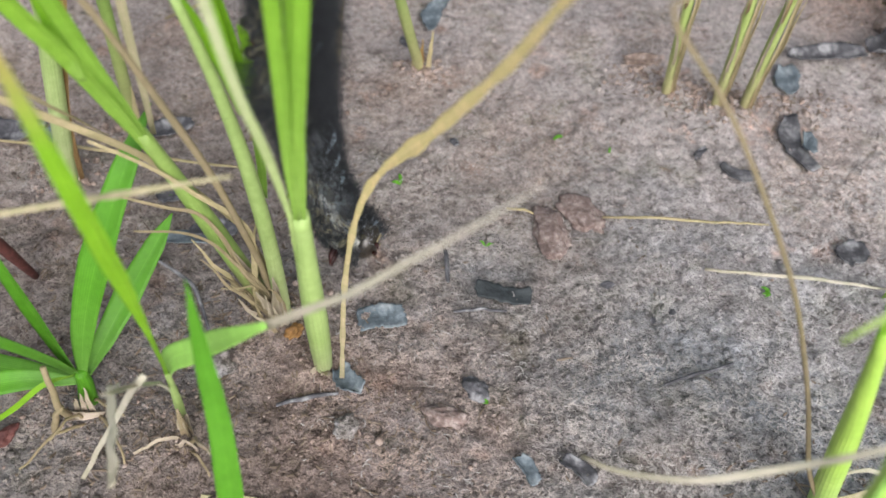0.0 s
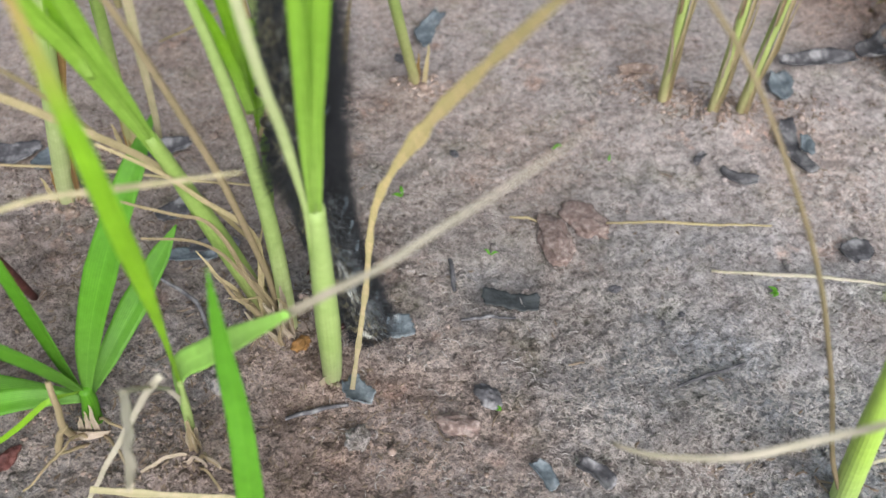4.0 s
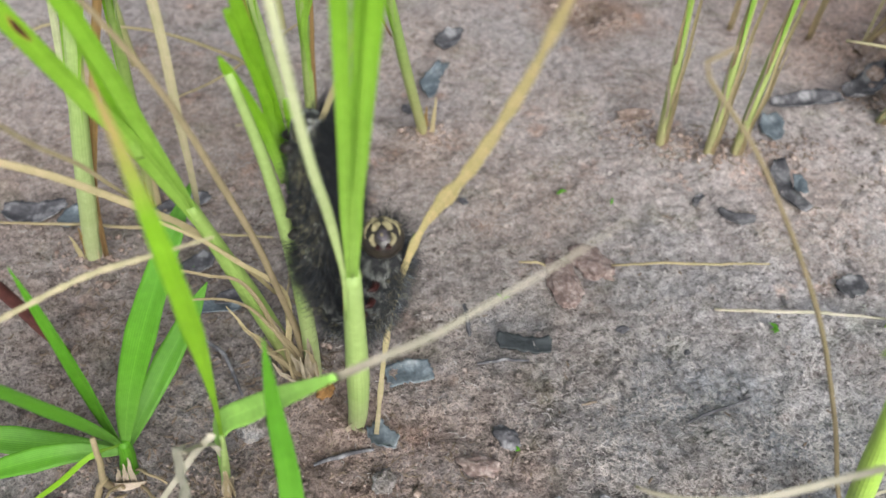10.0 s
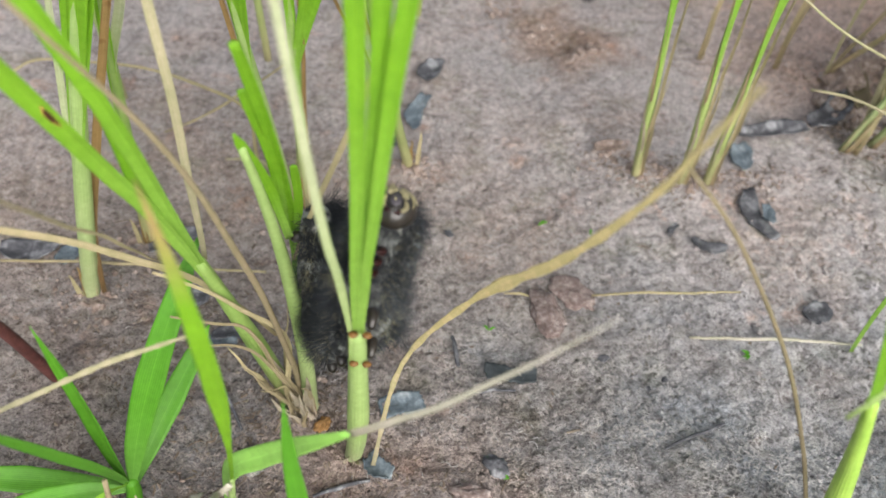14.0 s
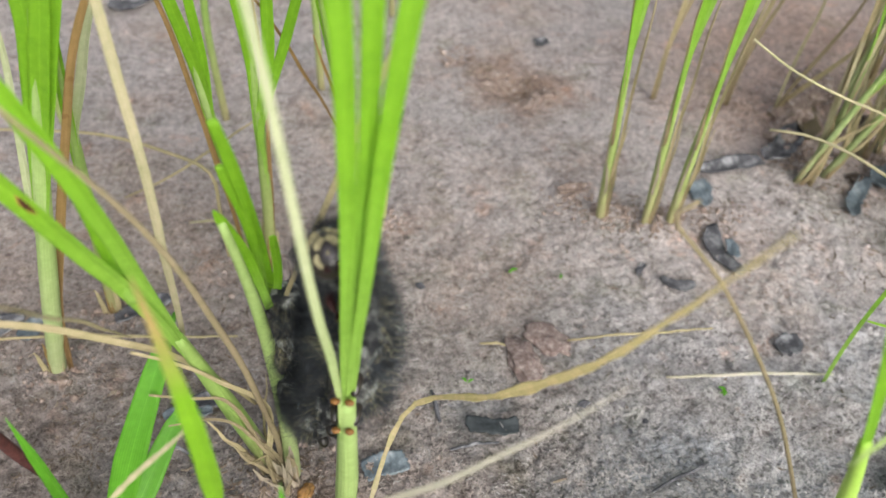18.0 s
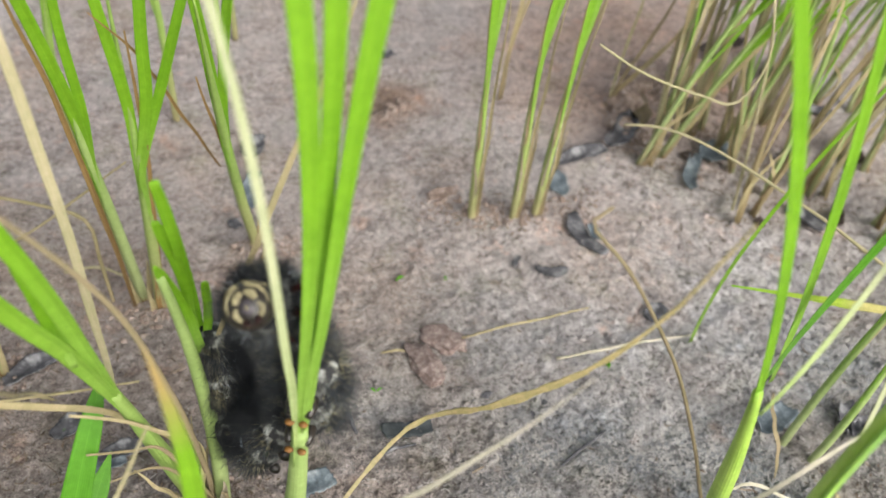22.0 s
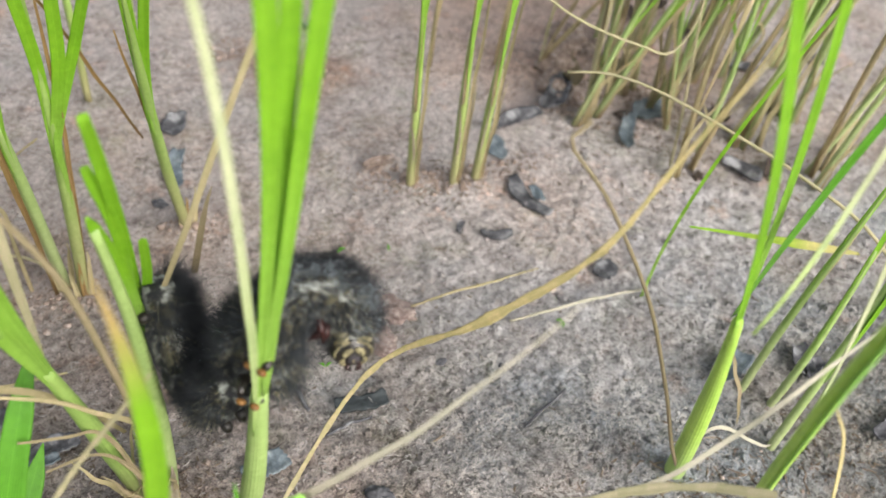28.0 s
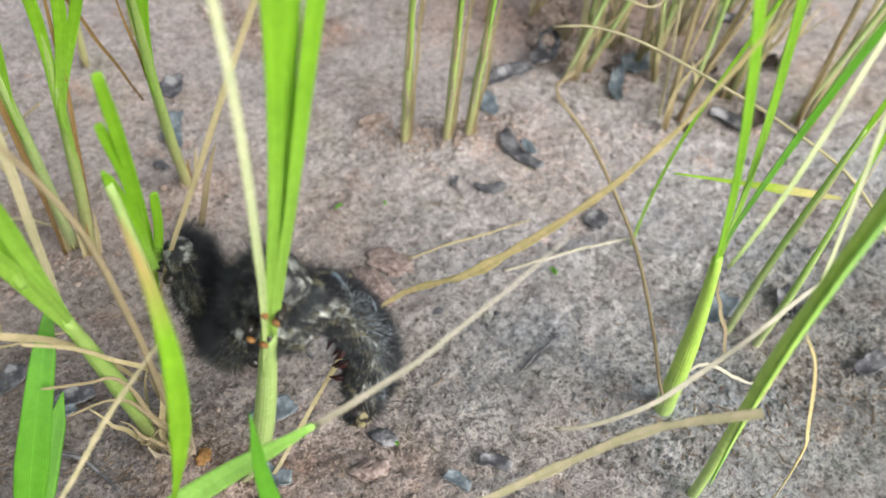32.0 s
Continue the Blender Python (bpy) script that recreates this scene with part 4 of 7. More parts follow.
# broad-leaved seedling
weed = plant(-68.3, 89.6, "low seedling with broad deep green leaves", "broad-leaved weeds", "weed_seedling", "seedling")
stops = ((0, 0.25), (0.25, 0.75), (0.55, 1), (0.85, 0.7), (1, 0.05))
blade(weed, "L1", 6.0, GREEN_DARK, 1.0, stops=stops, fold=0.35)
blade(weed, "L2", 5.6, GREEN_DARK, 1.25, stops=stops, fold=0.35)
blade(weed, "L3", 2.8, GREEN_DARK, 1.0, stops=stops, fold=0.5)
blade(weed, "L4", 5.4, GREEN_DARK, 1.0, stops=stops, fold=0.35)
blade(weed, "L5", 6.0, GREEN_DARK, 1.6, stops=stops, fold=0.35, hint=(0, -0.6, 1))
blade(weed, "L5", 5.2, GREEN_DARK, pts=[(-68.0, 89.5, 10), (-76, 88, 13), (-86, 86, 13), (-97, 84, 11)], stops=stops, fold=0.35, hint=(0, -0.6, 1))
blade(weed, "L5", 1.2, YELLOWING, pts=[(-66.6, 87.5, 16), (-70, 83, 20), (-78, 82, 12), (-88, 82, 2)], label="thin yellow-green leaf bent to the soil")
onto(weed, "culm", tube(polyline([(-68.3, 89.6, -1.5), (-67.9, 89.6, 4), (-67.0, 89.6, 9), (-66.6, 89.4, 14)], 14), profile(14, (0, 2.1), (0.5, 1.8), (1, 1.3))), GREEN_DARK)
for k in range(3):
    onto(weed, "dry_sheath", ribbon(wobble(polyline([(-70.2 + 1.9 * k, 87.2, -1), (-69.4 + 1.5 * k, 87.0, 4), (-68.6 + 1.4 * k, 86.8, 8 + 2 * k)], 12), 0.3, k), 1.5 * profile(12, (0, 1), (0.6, 0.8), (1, 0.15)), fold=0.7), DUSTY, "withered sheath at the foot")
onto(weed, "dry_sheath", ribbon(polyline([(-72.5, 87.5, 1.2), (-68.5, 85.6, 2.6), (-64.2, 87.0, 1.4)], 14), 2.0 * profile(14, (0, 0.4), (0.5, 1), (1, 0.4)), fold=0.7), DUSTY, "withered collar round the foot")
for line in ([(-71.8, 86.5, -1), (-70.6, 84.0, 9), (-68.3, 82.0, 19), (-67.9, 82.0, 28)], [(-74.4, 83.0, -1), (-72.4, 83.6, 5), (-70.4, 83.8, 10)]):
    onto(weed, "dry_stem", tube(wobble(polyline(line, 16), 0.4, int(-line[0][0])), np.linspace(0.85, 0.55, 16), sides=8), BROWN_DRY, "grey-brown dead stalk forked at the foot")
for k in range(4):
    foot = np.array([-68.5 + rng.uniform(-3, 3), 88 + rng.uniform(-3, 3), -0.5])
    top = foot + np.array([rng.uniform(-12, 12), rng.uniform(-14, -4), rng.uniform(1, 9)])
    onto(weed, "dry_stem", tube(wobble(polyline([foot, (foot + top) / 2 + (0, 0, 3), top], 12), 0.6, k), np.linspace(0.42, 0.25, 12), sides=6), BROWN_DRY, "withered brown stalk")

# the leaf with a yellow tip, and its dried leaves
yellow = plant(-47.3, 84.2, "rice seedling with one broad leaf yellowing at the tip")
stem(yellow, "P9", 1.0, 0.8, CULM, 0.28, n=14)
blade(yellow, "P9", 3.0, YELLOWING, 1.0, n=40, stops=((0, 0.16), (0.28, 0.2), (0.42, 0.32), (0.6, 1), (0.76, 0.85), (0.9, 0.45), (1, 0.04)), fold=0.35)
LIME = blade_material("bright_lime_blade", (0.26, 0.58, 0.07), (0.33, 0.64, 0.13), translucent=0.08)
c12 = np.array([(-47.2, 84, 0), (-44.5, 80, 20), *bezier(STRAND["P12"], 8)])
onto(yellow, "leaf_blade", ribbon(polyline(np.vstack([c12[:6], (c12[5] + c12[6]) / 2]), 30), 4.4 * profile(30, (0, 0.25), (0.35, 0.8), (0.6, 1), (0.8, 0.75), (1, 0.22)), (-0.75, -0.61, 0.25)), LIME, "arching leaf, green at its foot")
onto(yellow, "dry_leaf", ribbon(wobble(polyline(np.vstack([(c12[5] + c12[6]) / 2, c12[6:]]), 30), 0.3, 3), 0.95 * profile(30, (0, 1.3), (0.4, 0.85), (0.75, 0.5), (1, 0.12)), (0, -1, 1), 0.6), WHITE_DRY, "bleached dry leaf end")
for key, w in (("stick1", 2.0), ("stick2", 1.1), ("stick3", 1.7)):
    blade(yellow, key, w, WHITE_DRY, 1.0, label="thin bleached leaf", wob=0.4, seed=len(key), stops=((0, 0.8), (1, 1)))
for k in range(5):
    foot = np.array([-47 + rng.uniform(-3, 3), 83 + rng.uniform(-3, 3), -0.5])
    top = foot + np.array([rng.uniform(-16, 10), rng.uniform(-12, 0), rng.uniform(2, 14)])
    onto(yellow, "dry_sheath", ribbon(wobble(polyline([foot, (foot + top) / 2 + (0, 0, 3), top], 12), 0.6, k), 1.15 * profile(12, (0, 1), (1, 0.5)), fold=0.7), (DUSTY, BROWN_DRY, DUSTY)[k % 3], "withered grey straw at the foot")

for k in range(4):
    foot = np.array([-47 + rng.uniform(-1.3, 1.3), 83.2 + rng.uniform(-0.8, 0.4), -1.0])
    top = foot + np.array([rng.uniform(2.0, 5.0), rng.uniform(-7.5, -4), rng.uniform(17, 30)])
    onto(yellow, "dry_sheath", ribbon(wobble(polyline([foot, (foot + top) / 2, top], 12), 0.3, k + 60), rng.uniform(1.7, 2.6) * profile(12, (0, 1), (0.6, 0.8), (1, 0.25)), fold=0.8), (DUSTY, BROWN_DRY)[k % 2], "withered sheath at the foot")
near = plant(-26, 40, "single upright deep green leaf blade")
onto(near, "leaf_blade", ribbon(polyline([(-26, 38, -1), (-25.7, 50.9, 47.8), (-26, 55.3, 60.1), (-27, 59.1, 72.3), (-27.1, 61.2, 84.7)], 40),
                               3.9 * profile(40, (0, 0.8), (0.6, 1), (0.8, 0.75), (0.92, 0.4), (1, 0.03)), (0, -1, 0.6)), GREEN_DARK)
onto(near, "culm", tube(polyline([(-26, 37.4, -2), (-25.9, 40.5, 10), (-25.8, 43.5, 20)], 14), profile(14, (0, 1.6), (0.7, 1.4), (1, 0.5))), CULM)

# the right-hand clump
right = plant(83.9, 71.1, "tall light green rice plant with many blades")
CULM_LIME = blade_material("lime_culm", (0.40, 0.56, 0.20), (0.42, 0.66, 0.11), vein=40, translucent=0.05)
stem(right, "R0", 2.6, 1.6, CULM_LIME, 0.5)
blade(right, "R0", 2.7, GREEN, 1.3, stops=((0, 0.5), (0.4, 0.8), (0.7, 1), (1, 0.8)))
blade(right, "R0b", 3.0, GREEN, 1.3)
blade(right, "R0b", 2.6, GREEN_DARK, pts=[(78, 72, 60), (76, 68, 84), (80, 64, 116), (92, 60, 150)])
blade(right, "R7", 1.2, PALE, 1.6, label="thin pale leaf")
blade(right, "str1", 1.2, WHITE_DRY, 1.2, label="bleached dry leaf", wob=0.5, seed=6)
blade(right, "str1", 0.9, WHITE_DRY, label="small curled dry leaf", pts=[(88.0, 74.0, -1.0), (78.6, 69.0, 13.7), (81.6, 66.0, 27.4), (100.7, 66.0, 10.6), (111.1, 66.0, 1.9), (116.7, 66.0, 5.7)], wob=0.2, seed=9)
blade(right, "twist", 1.3, BROWN_DRY, 1.0, label="twisted dead leaf", wob=0.8, seed=10)
c14 = [(84, 70, 0), (77, 68, 14), *bezier(STRAND["P14"], 6)[:-1], (24.7, 73.0, 115.4), (24.8, 73.0, 117.1), (27.4, 73.0, 118.8)]
onto(right, "dry_stem", tube(wobble(polyline(c14, 40), 0.4, 2), np.linspace(0.5, 0.3, 40), sides=7), BROWN_DRY, "thin curved dry stem with a hooked tip")
second = plant(75.0, 48.5, "stout light green rice stalk leaning over")
stem(second, "R5", 1.35, 0.9, CULM_LIME, 1.3)
blade(second, "R5", 3.4, LIME, label="folded blade wrapped round the stalk", pts=np.array([(71, 45.2, 14), *bezier(STRAND["R5"], 7, 1.3)[2:]]) + (-0.2, -0.9, 0.5), stops=((0, 0.2), (0.25, 0.6), (0.6, 1), (1, 0.9)), fold=0.3)
blade(second, "R5", 1.5, PALE_STRAW, label="yellow dead leaf beside the stalk", pts=np.array(bezier(STRAND["R5"], 7, 1.3)[1:]) + np.linspace(0.4, 1, 6)[:, None] * (6.0, 1.0, -1.5), stops=((0, 0.4), (0.5, 1), (1, 0.5)), wob=0.5, seed=21)
third_line = [(112.5, 66.0, 2.2), (115.6, 66.0, 26.9), (118.4, 66.0, 51.3), (120.0, 66.0, 73.3)]
third = plant(114.1, 66.5, "dull green rice stalk behind a lime one")
onto(third, "culm", tube(polyline([(114.1, 66.5, -2.0), *third_line], 30), np.linspace(1.2, 0.8, 30)), CULM)
onto(third, "leaf_blade", ribbon(polyline([np.array(q) + (0.3, -1.2, 0.5) for q in third_line[1:]], 20), 2.2 * profile(20, (0, 0.2), (0.5, 1), (1, 0.8))), GREEN)
blade(second, "R5y", 1.8, PALE, 1.4, label="yellowing leaf along the stalk")
blade(second, "str3", 1.3, GOLD, label="curved dry leaf", pts=[(84, 40, -1), (84, 36, 10), (76, 34, 40), (70, 34, 53.5), (57.2, 34, 79.4), (47.6, 34, 93.1)], stops=((0, 0.7), (0.7, 1), (1, 0.2)))
for key, lab in (("S1", "green rice stalk behind the clump"), ("S2", "bent green rice stalk in the clump")):
    b = STRAND[key][0]
    p = plant(b[0], b[1], lab)
    stem(p, key, 1.15, 0.8, CULM, 1.2)
    blade(p, key, 3.2, GREEN, 2.2, stops=((0, 0.3), (0.3, 0.9), (1, 0.7)))
    blade(p, key, 1.3, PALE_STRAW, label="dry leaf hanging beside the stalk", pts=np.array(bezier(STRAND[key], 6, 1.5)[1:]) + np.linspace(0, 1, 5)[:, None] * (7.0, 2.0, -6.0), stops=((0, 0.5), (0.5, 1), (1, 0.3)), wob=0.6, seed=len(lab))
back = plant(114.2, 123.6, "slender bent green rice leaf")
blade(back, "R2", 2.2, GREEN, 1.2, stops=((0, 0.7), (0.5, 1), (1, 0.7)))
blade(back, "R6", 2.6, blade_material("leaf_half_yellow", (0.30, 0.55, 0.05), (0.46, 0.62, 0.08), tip=(0.60, 0.57, 0.24), tip_at=0.66, translucent=0.5), stops=((0, 0.15), (0.35, 0.5), (0.55, 1), (0.8, 0.9), (1, 0.3)), label="level leaf, green and yellow", hint=(-0.3, -0.8, 1), pts=[(88.9, 98.0, 58.7), (109.6, 98.0, 49.2), (135.0, 98.0, 37.3), (168.5, 98.0, 21.6)])
pod = plant(-89.5, 122.6, "dark purple-brown dead stem stuck in soil", "", "dead_stalk", "dead stalk")
onto(pod, "stem", tube(bezier(STRAND["pod"], 20, 1.3), profile(20, (0, 0.9), (0.2, 1.4), (1, 1.3))), PURPLE)

# the dry clump at the back: stalks in tufts, some still green
rng = np.random.RandomState(21)
tufts = [(156, 208, 5), (171, 172, 3), (186, 200, 5), (200, 172, 4), (212, 218, 4), (232, 186, 5), (190, 250, 3), (240, 245, 4), (216, 150, 4), (255, 210, 4), (178, 225, 3)]
for tx, ty, n in tufts:
    for k in range(n):
        x, y = tx + rng.normal(0, 6), ty + rng.normal(0, 6)
        p = plant(x, y, "", "stalks of the dry clump", "dry_stalk", "rice stalk")
        top = np.array([x + rng.uniform(-14, 34), y + rng.uniform(-26, 8), rng.uniform(85, 140)])
        b = np.array([x, y, soil_height(x, y) - 1.5])
        mid = (b + top) / 2 + rng.uniform(-5, 5, 3)
        green = rng.uniform() < 0.55
        tagged(p, "half-green rice stalk among dry ones" if green else "dry yellow-brown rice stalk in a dense clump")
        onto(p, "culm", tube(polyline([b, mid, top], 14), np.linspace(1.2, 0.7, 14), sides=7), CULM if green else (PALE_STRAW, TAN_DRY, PALE_STRAW)[rng.randint(3)])
        for j in range(3):
            a = wobble(polyline([mid * (0.4 + 0.3 * j) + b * (0.6 - 0.3 * j), (mid + top) / 2 + rng.uniform(-6, 6, 3), top + rng.uniform(-16, 16, 3)], 16), 0.5, rng.randint(999))
            fresh = green and j
            onto(p, "leaf_blade" if fresh else "dry_leaf", ribbon(a, rng.uniform(1.0, 2.3) * profile(16, (0, 0.5), (0.5, 1), (1, 0.3))), GREEN if fresh else (PALE_STRAW, TAN_DRY, PALE_STRAW)[rng.randint(3)])
        for j in range(2):
            foot = b + np.array([rng.uniform(-2, 2), rng.uniform(-2.5, 0), 0.5])
            a = wobble(polyline([foot, foot * 0.7 + mid * 0.3 + rng.uniform(-2, 2, 3), foot * 0.35 + mid * 0.65 + rng.uniform(-7, 7, 3)], 12), 0.4, rng.randint(999))
            onto(p, "dry_sheath", ribbon(a, rng.uniform(1.0, 2.0) * profile(12, (0, 0.8), (0.5, 1), (1, 0.15)), fold=0.6), TAN_DRY, "brown withered sheath at the foot")
for x, y, lines in ((111.7, 259.6, [((113, 258, 30), (118, 258, 72), (121, 257, 100)), ((113.5, 258.5, 26), (123, 258, 64), (127, 257, 90))]),
                    (151, 243, [((158, 241, 12), (172, 239, 30), (186, 238, 48)), ((156, 241, 16), (166, 239, 40), (174, 238, 70)), ((152, 241, 20), (155, 240, 48), (152, 239, 80))]),
                    (138, 252, [((139, 251, 24), (144, 250, 56), (147, 250, 92)), ((140, 251, 20), (148, 250, 50), (157, 250, 84))])):
    p = plant(x, y, "tuft of dead tan leaves standing in bare soil", "dead tufts behind the row", "dead_tuft", "dry grass")
    for k, line in enumerate(lines):
        onto(p, "dry_leaf", ribbon(wobble(polyline([(x + 0.8 * k, y, soil_height(x, y) - 1), *line], 24), 0.6, k + int(x)), (2.0, 1.6, 1.4)[k] * profile(24, (0, 0.8), (0.4, 1), (1, 0.3)), fold=0.6), (TAN_DRY, BROWN_DRY, PALE_STRAW)[k])
arching = plant(160, 58, "bleached straw arching out of the clump", "", "straw", "straw")
onto(arching, "stalk", tube(wobble(polyline([(160, 58, -1), (152, 66, 28), (140, 84, 50), *bezier(STRAND["arch"], 7)[::-1]], 40), 0.5, 4), np.linspace(0.6, 0.35, 40), sides=7), PALE_STRAW)
hoop = plant(160, 170, "bleached straw bent into a loop", "", "straw", "straw")
onto(hoop, "stalk", tube(wobble(polyline([(165, 172, -1), (158, 175, 60), (150, 174, 84), (152, 170, 66), (144, 169, 53), *bezier(STRAND["hoop1"], 5)[::-1][1:]], 50), 0.5, 5), np.linspace(0.5, 0.32, 50), sides=7), PALE_STRAW)
behind = plant(-49, 200, "thin straw arching over bare soil", "", "straw", "straw")
onto(behind, "stalk", tube(wobble(polyline([(-46, 192, -1), (-47, 196, 14), *bezier(STRAND["backarc"], 6)[::-1], (-140, 250, -1)], 40), 0.5, 6), np.linspace(0.6, 0.4, 40), sides=7), STRAW)


# ---- litter on the soil ----
def fragment(x, y, length, width, turn, material, label, curl=0.3, lift=1.1, name="leaf_fragment", category="leaf fragment", seed=0, blunt=0.5):
    """A curled, torn bit of dead leaf lying on the soil."""
    rr = np.random.RandomState(seed + int(abs(x * 7 + y * 13)))
    p = base_of(name, x, y, soil_height(x, y), label, category)
    n, cols = 16, 9
    u, s = np.linspace(-1, 1, n), np.linspace(-1, 1, cols)
    ragged = 1 + rr.uniform(-0.14, 0.14, (n, 1)) * np.abs(s)[None]
    half = width / 2 * ((1 - np.abs(u) ** 3 * (1 - blunt)) ** 0.8)[:, None] * ragged
    xx = length / 2 * u[:, None] * (1 - 0.05 * s[None] ** 2) + rr.uniform(-0.3, 0.3, (n, cols))
    yy = half * s[None] + length * 0.08 * np.sin(u * 2 + rr.uniform(0, 6))[:, None]
    zz = lift + curl * width * (s[None] ** 2) * 0.5 + 0.06 * length * (u[:, None] ** 2) + 0.3 * np.sin(3 * u[:, None] + 2 * s[None] + rr.uniform(0, 6))
    top = np.stack([xx, yy, zz], -1).reshape(-1, 3)
    low = top - (0, 0, 0.45)
    idx = lambda i, j: i * cols + j
    m = n * cols
    faces = []
    for i in range(n - 1):
        for j in range(cols - 1):
            faces += [(idx(i, j), idx(i + 1, j), idx(i + 1, j + 1), idx(i, j + 1)), (m + idx(i, j), m + idx(i, j + 1), m + idx(i + 1, j + 1), m + idx(i + 1, j))]
    edge = [idx(i, 0) for i in range(n)] + [idx(n - 1, j) for j in range(1, cols)] + [idx(i, cols - 1) for i in range(n - 2, -1, -1)] + [idx(0, j) for j in range(cols - 2, 0, -1)]
    for a, b in zip(edge, edge[1:] + edge[:1]):
        faces.append((b, a, m + a, m + b))
    a = radians(turn)
    rot = np.array([[math.cos(a), -math.sin(a), 0], [math.sin(a), math.cos(a), 0], [0, 0, 1]])
    me = part("blade", ((np.vstack([top, low]) @ rot.T) * MM, faces, None), material, p)
    return p


dark_leaf, blue_leaf = "dark rotten leaf fragment on the soil", "blue-grey rotten leaf fragment on the soil"
fragment(123.6, 213.2, 25, 7, -1, ROT, dark_leaf, 0.5)
fragment(146.4, 220.8, 25, 9, 27, ROT, dark_leaf, 0.6)
fragment(109.1, 202.7, 12.5, 7.5, -87, BLUE_ROT, blue_leaf)
fragment(105.2, 174.7, 22, 6.2, -88, ROT, "dark pod-shaped rotten leaf with pale patches", 0.25)
fragment(107.5, 173.5, 8, 3.6, -80, BLUE_ROT, "pale grey scrap stuck to a rotten leaf", 0.3, 3.2)
fragment(86.4, 163.3, 10.5, 4.2, -25, ROT, dark_leaf)
fragment(109.1, 135.9, 8.5, 7.5, -13, ROT, "round dark rotten leaf disc", 0.2, blunt=0.2)
fragment(20.9, 120.9, 13.5, 5.0, 1, mottled("charred_leaf", [(0.3, (0.02, 0.025, 0.028)), (0.7, (0.07, 0.08, 0.085))], 260, 0.7), "black charred leaf fragment with blunt ends", 0.1, blunt=0.95)
fragment(-7.6, 112.6, 11, 6.5, 17, BLUE_ROT, blue_leaf, 0.2, blunt=0.8)
fragment(-13.9, 95.4, 7.5, 5, -46, BLUE_ROT, "pale blue-grey crumpled scrap at the stem foot", 0.8)
fragment(4.2, 229.4, 19, 6, 75, BLUE_ROT, blue_leaf, 0.3)
fragment(10.5, 253.2, 13, 8, 78, ROT, dark_leaf)
fragment(-109.3, 170.8, 17, 8, 1, ROT, dark_leaf)
fragment(-98.0, 168.0, 9, 6, 40, BLUE_ROT, blue_leaf)
fragment(-55.5, 135.2, 12, 4, 9, BLUE_ROT, blue_leaf, 0.3)
fragment(23.9, 75.9, 7, 3, -56, BLUE_ROT, blue_leaf, 0.6, blunt=0.9)
fragment(34.6, 76.3, 8, 3.4, -47, ROT, dark_leaf, 0.6, blunt=0.9)
fragment(161.3, 193.5, 22, 5.5, -118, BLUE_ROT, blue_leaf, 0.4)
fragment(177.9, 201.6, 14, 12, -9, BLUE_ROT, "large grey rotten leaf under the stalks", 0.4)
fragment(187.3, 159.5, 15, 8, -59, ROT, dark_leaf, 0.6)
fragment(-87.8, 346.4, 19, 9, 14, ROT, dark_leaf)
fragment(78.1, 300.6, 6, 6, 21, ROT, dark_leaf)
fragment(-69.3, 172.1, 16, 6, 25, ROT, dark_leaf)
fragment(-50.1, 137.8, 12, 5, 6, ROT, dark_leaf)
fragment(-62.0, 150.0, 9, 6, 60, ROT, dark_leaf)
fragment(65.7, 207.1, 11, 4, 13, EARTH, "cracked brown flake of crust on the soil", 0.7)
fragment(160, 232, 20, 8, 60, BROWN_DRY, "curled dead leaf against the mound", 0.8)
fragment(120, 90, 13, 8, 30, BLUE_ROT, blue_leaf, 0.4)
fragment(77.3, 170.3, 6, 2.2, 49, ROT, dark_leaf)

brown_leaf = "curled brown dead leaf on the soil"
fragment(146, 56, 12, 6, 20, ROT, dark_leaf, 0.3)
fragment(140.2, 83.3, 11, 6, 70, ROT, dark_leaf, 0.6)
fragment(141.1, 79.3, 9, 4, 15, ROT, dark_leaf, 0.6)
fragment(233.8, 242.8, 12, 6, 40, BARK, brown_leaf, 0.6)
fragment(236.9, 213.3, 13, 6, -25, ROT, dark_leaf, 0.6)
fragment(204.1, 190.3, 10, 5, 60, BARK, brown_leaf, 0.6)
fragment(229.0, 181.8, 12, 6, 10, BARK, brown_leaf, 0.6)
fragment(274.1, 210.6, 14, 7, -60, ROT, dark_leaf, 0.6)
fragment(198.0, 155.7, 11, 5, 30, BARK, brown_leaf, 0.6)
fragment(231.4, 154.2, 12, 6, -10, ROT, dark_leaf, 0.6)
fragment(235.0, 268.5, 12, 5, 20, BARK, brown_leaf, 0.6)
fragment(181.9, 231.2, 9, 5, -40, BARK, brown_leaf, 0.6)
fragment(215.1, 263.8, 11, 6, 70, BARK, brown_leaf, 0.6)


def clod(x, y, size, label, material=CLOD, name="clod", turn=None):
    rr = np.random.RandomState(int(abs(x * 3 + y)))
    bm = lump(rr, [s * MM for s in size], 0.75, 4, 0.45)
    o = Vector(rr.uniform(0, 50, 3))
    for v in bm.verts:
        q = v.co / MM
        v.co += v.co.normalized() * MM * (0.55 * noise.noise(q * 0.9 + o) + 0.35 * noise.noise(q * 2.2 + o)) * min(1, size[2] / 3)
    p = part(name, bm, material, None)
    p.location = (x * MM, y * MM, (soil_height(x, y) + size[2] * 0.25) * MM)
    p.rotation_euler = (0, 0, rr.uniform(0, 6.28) if turn is None else radians(turn))
    return tagged(p, label, name)


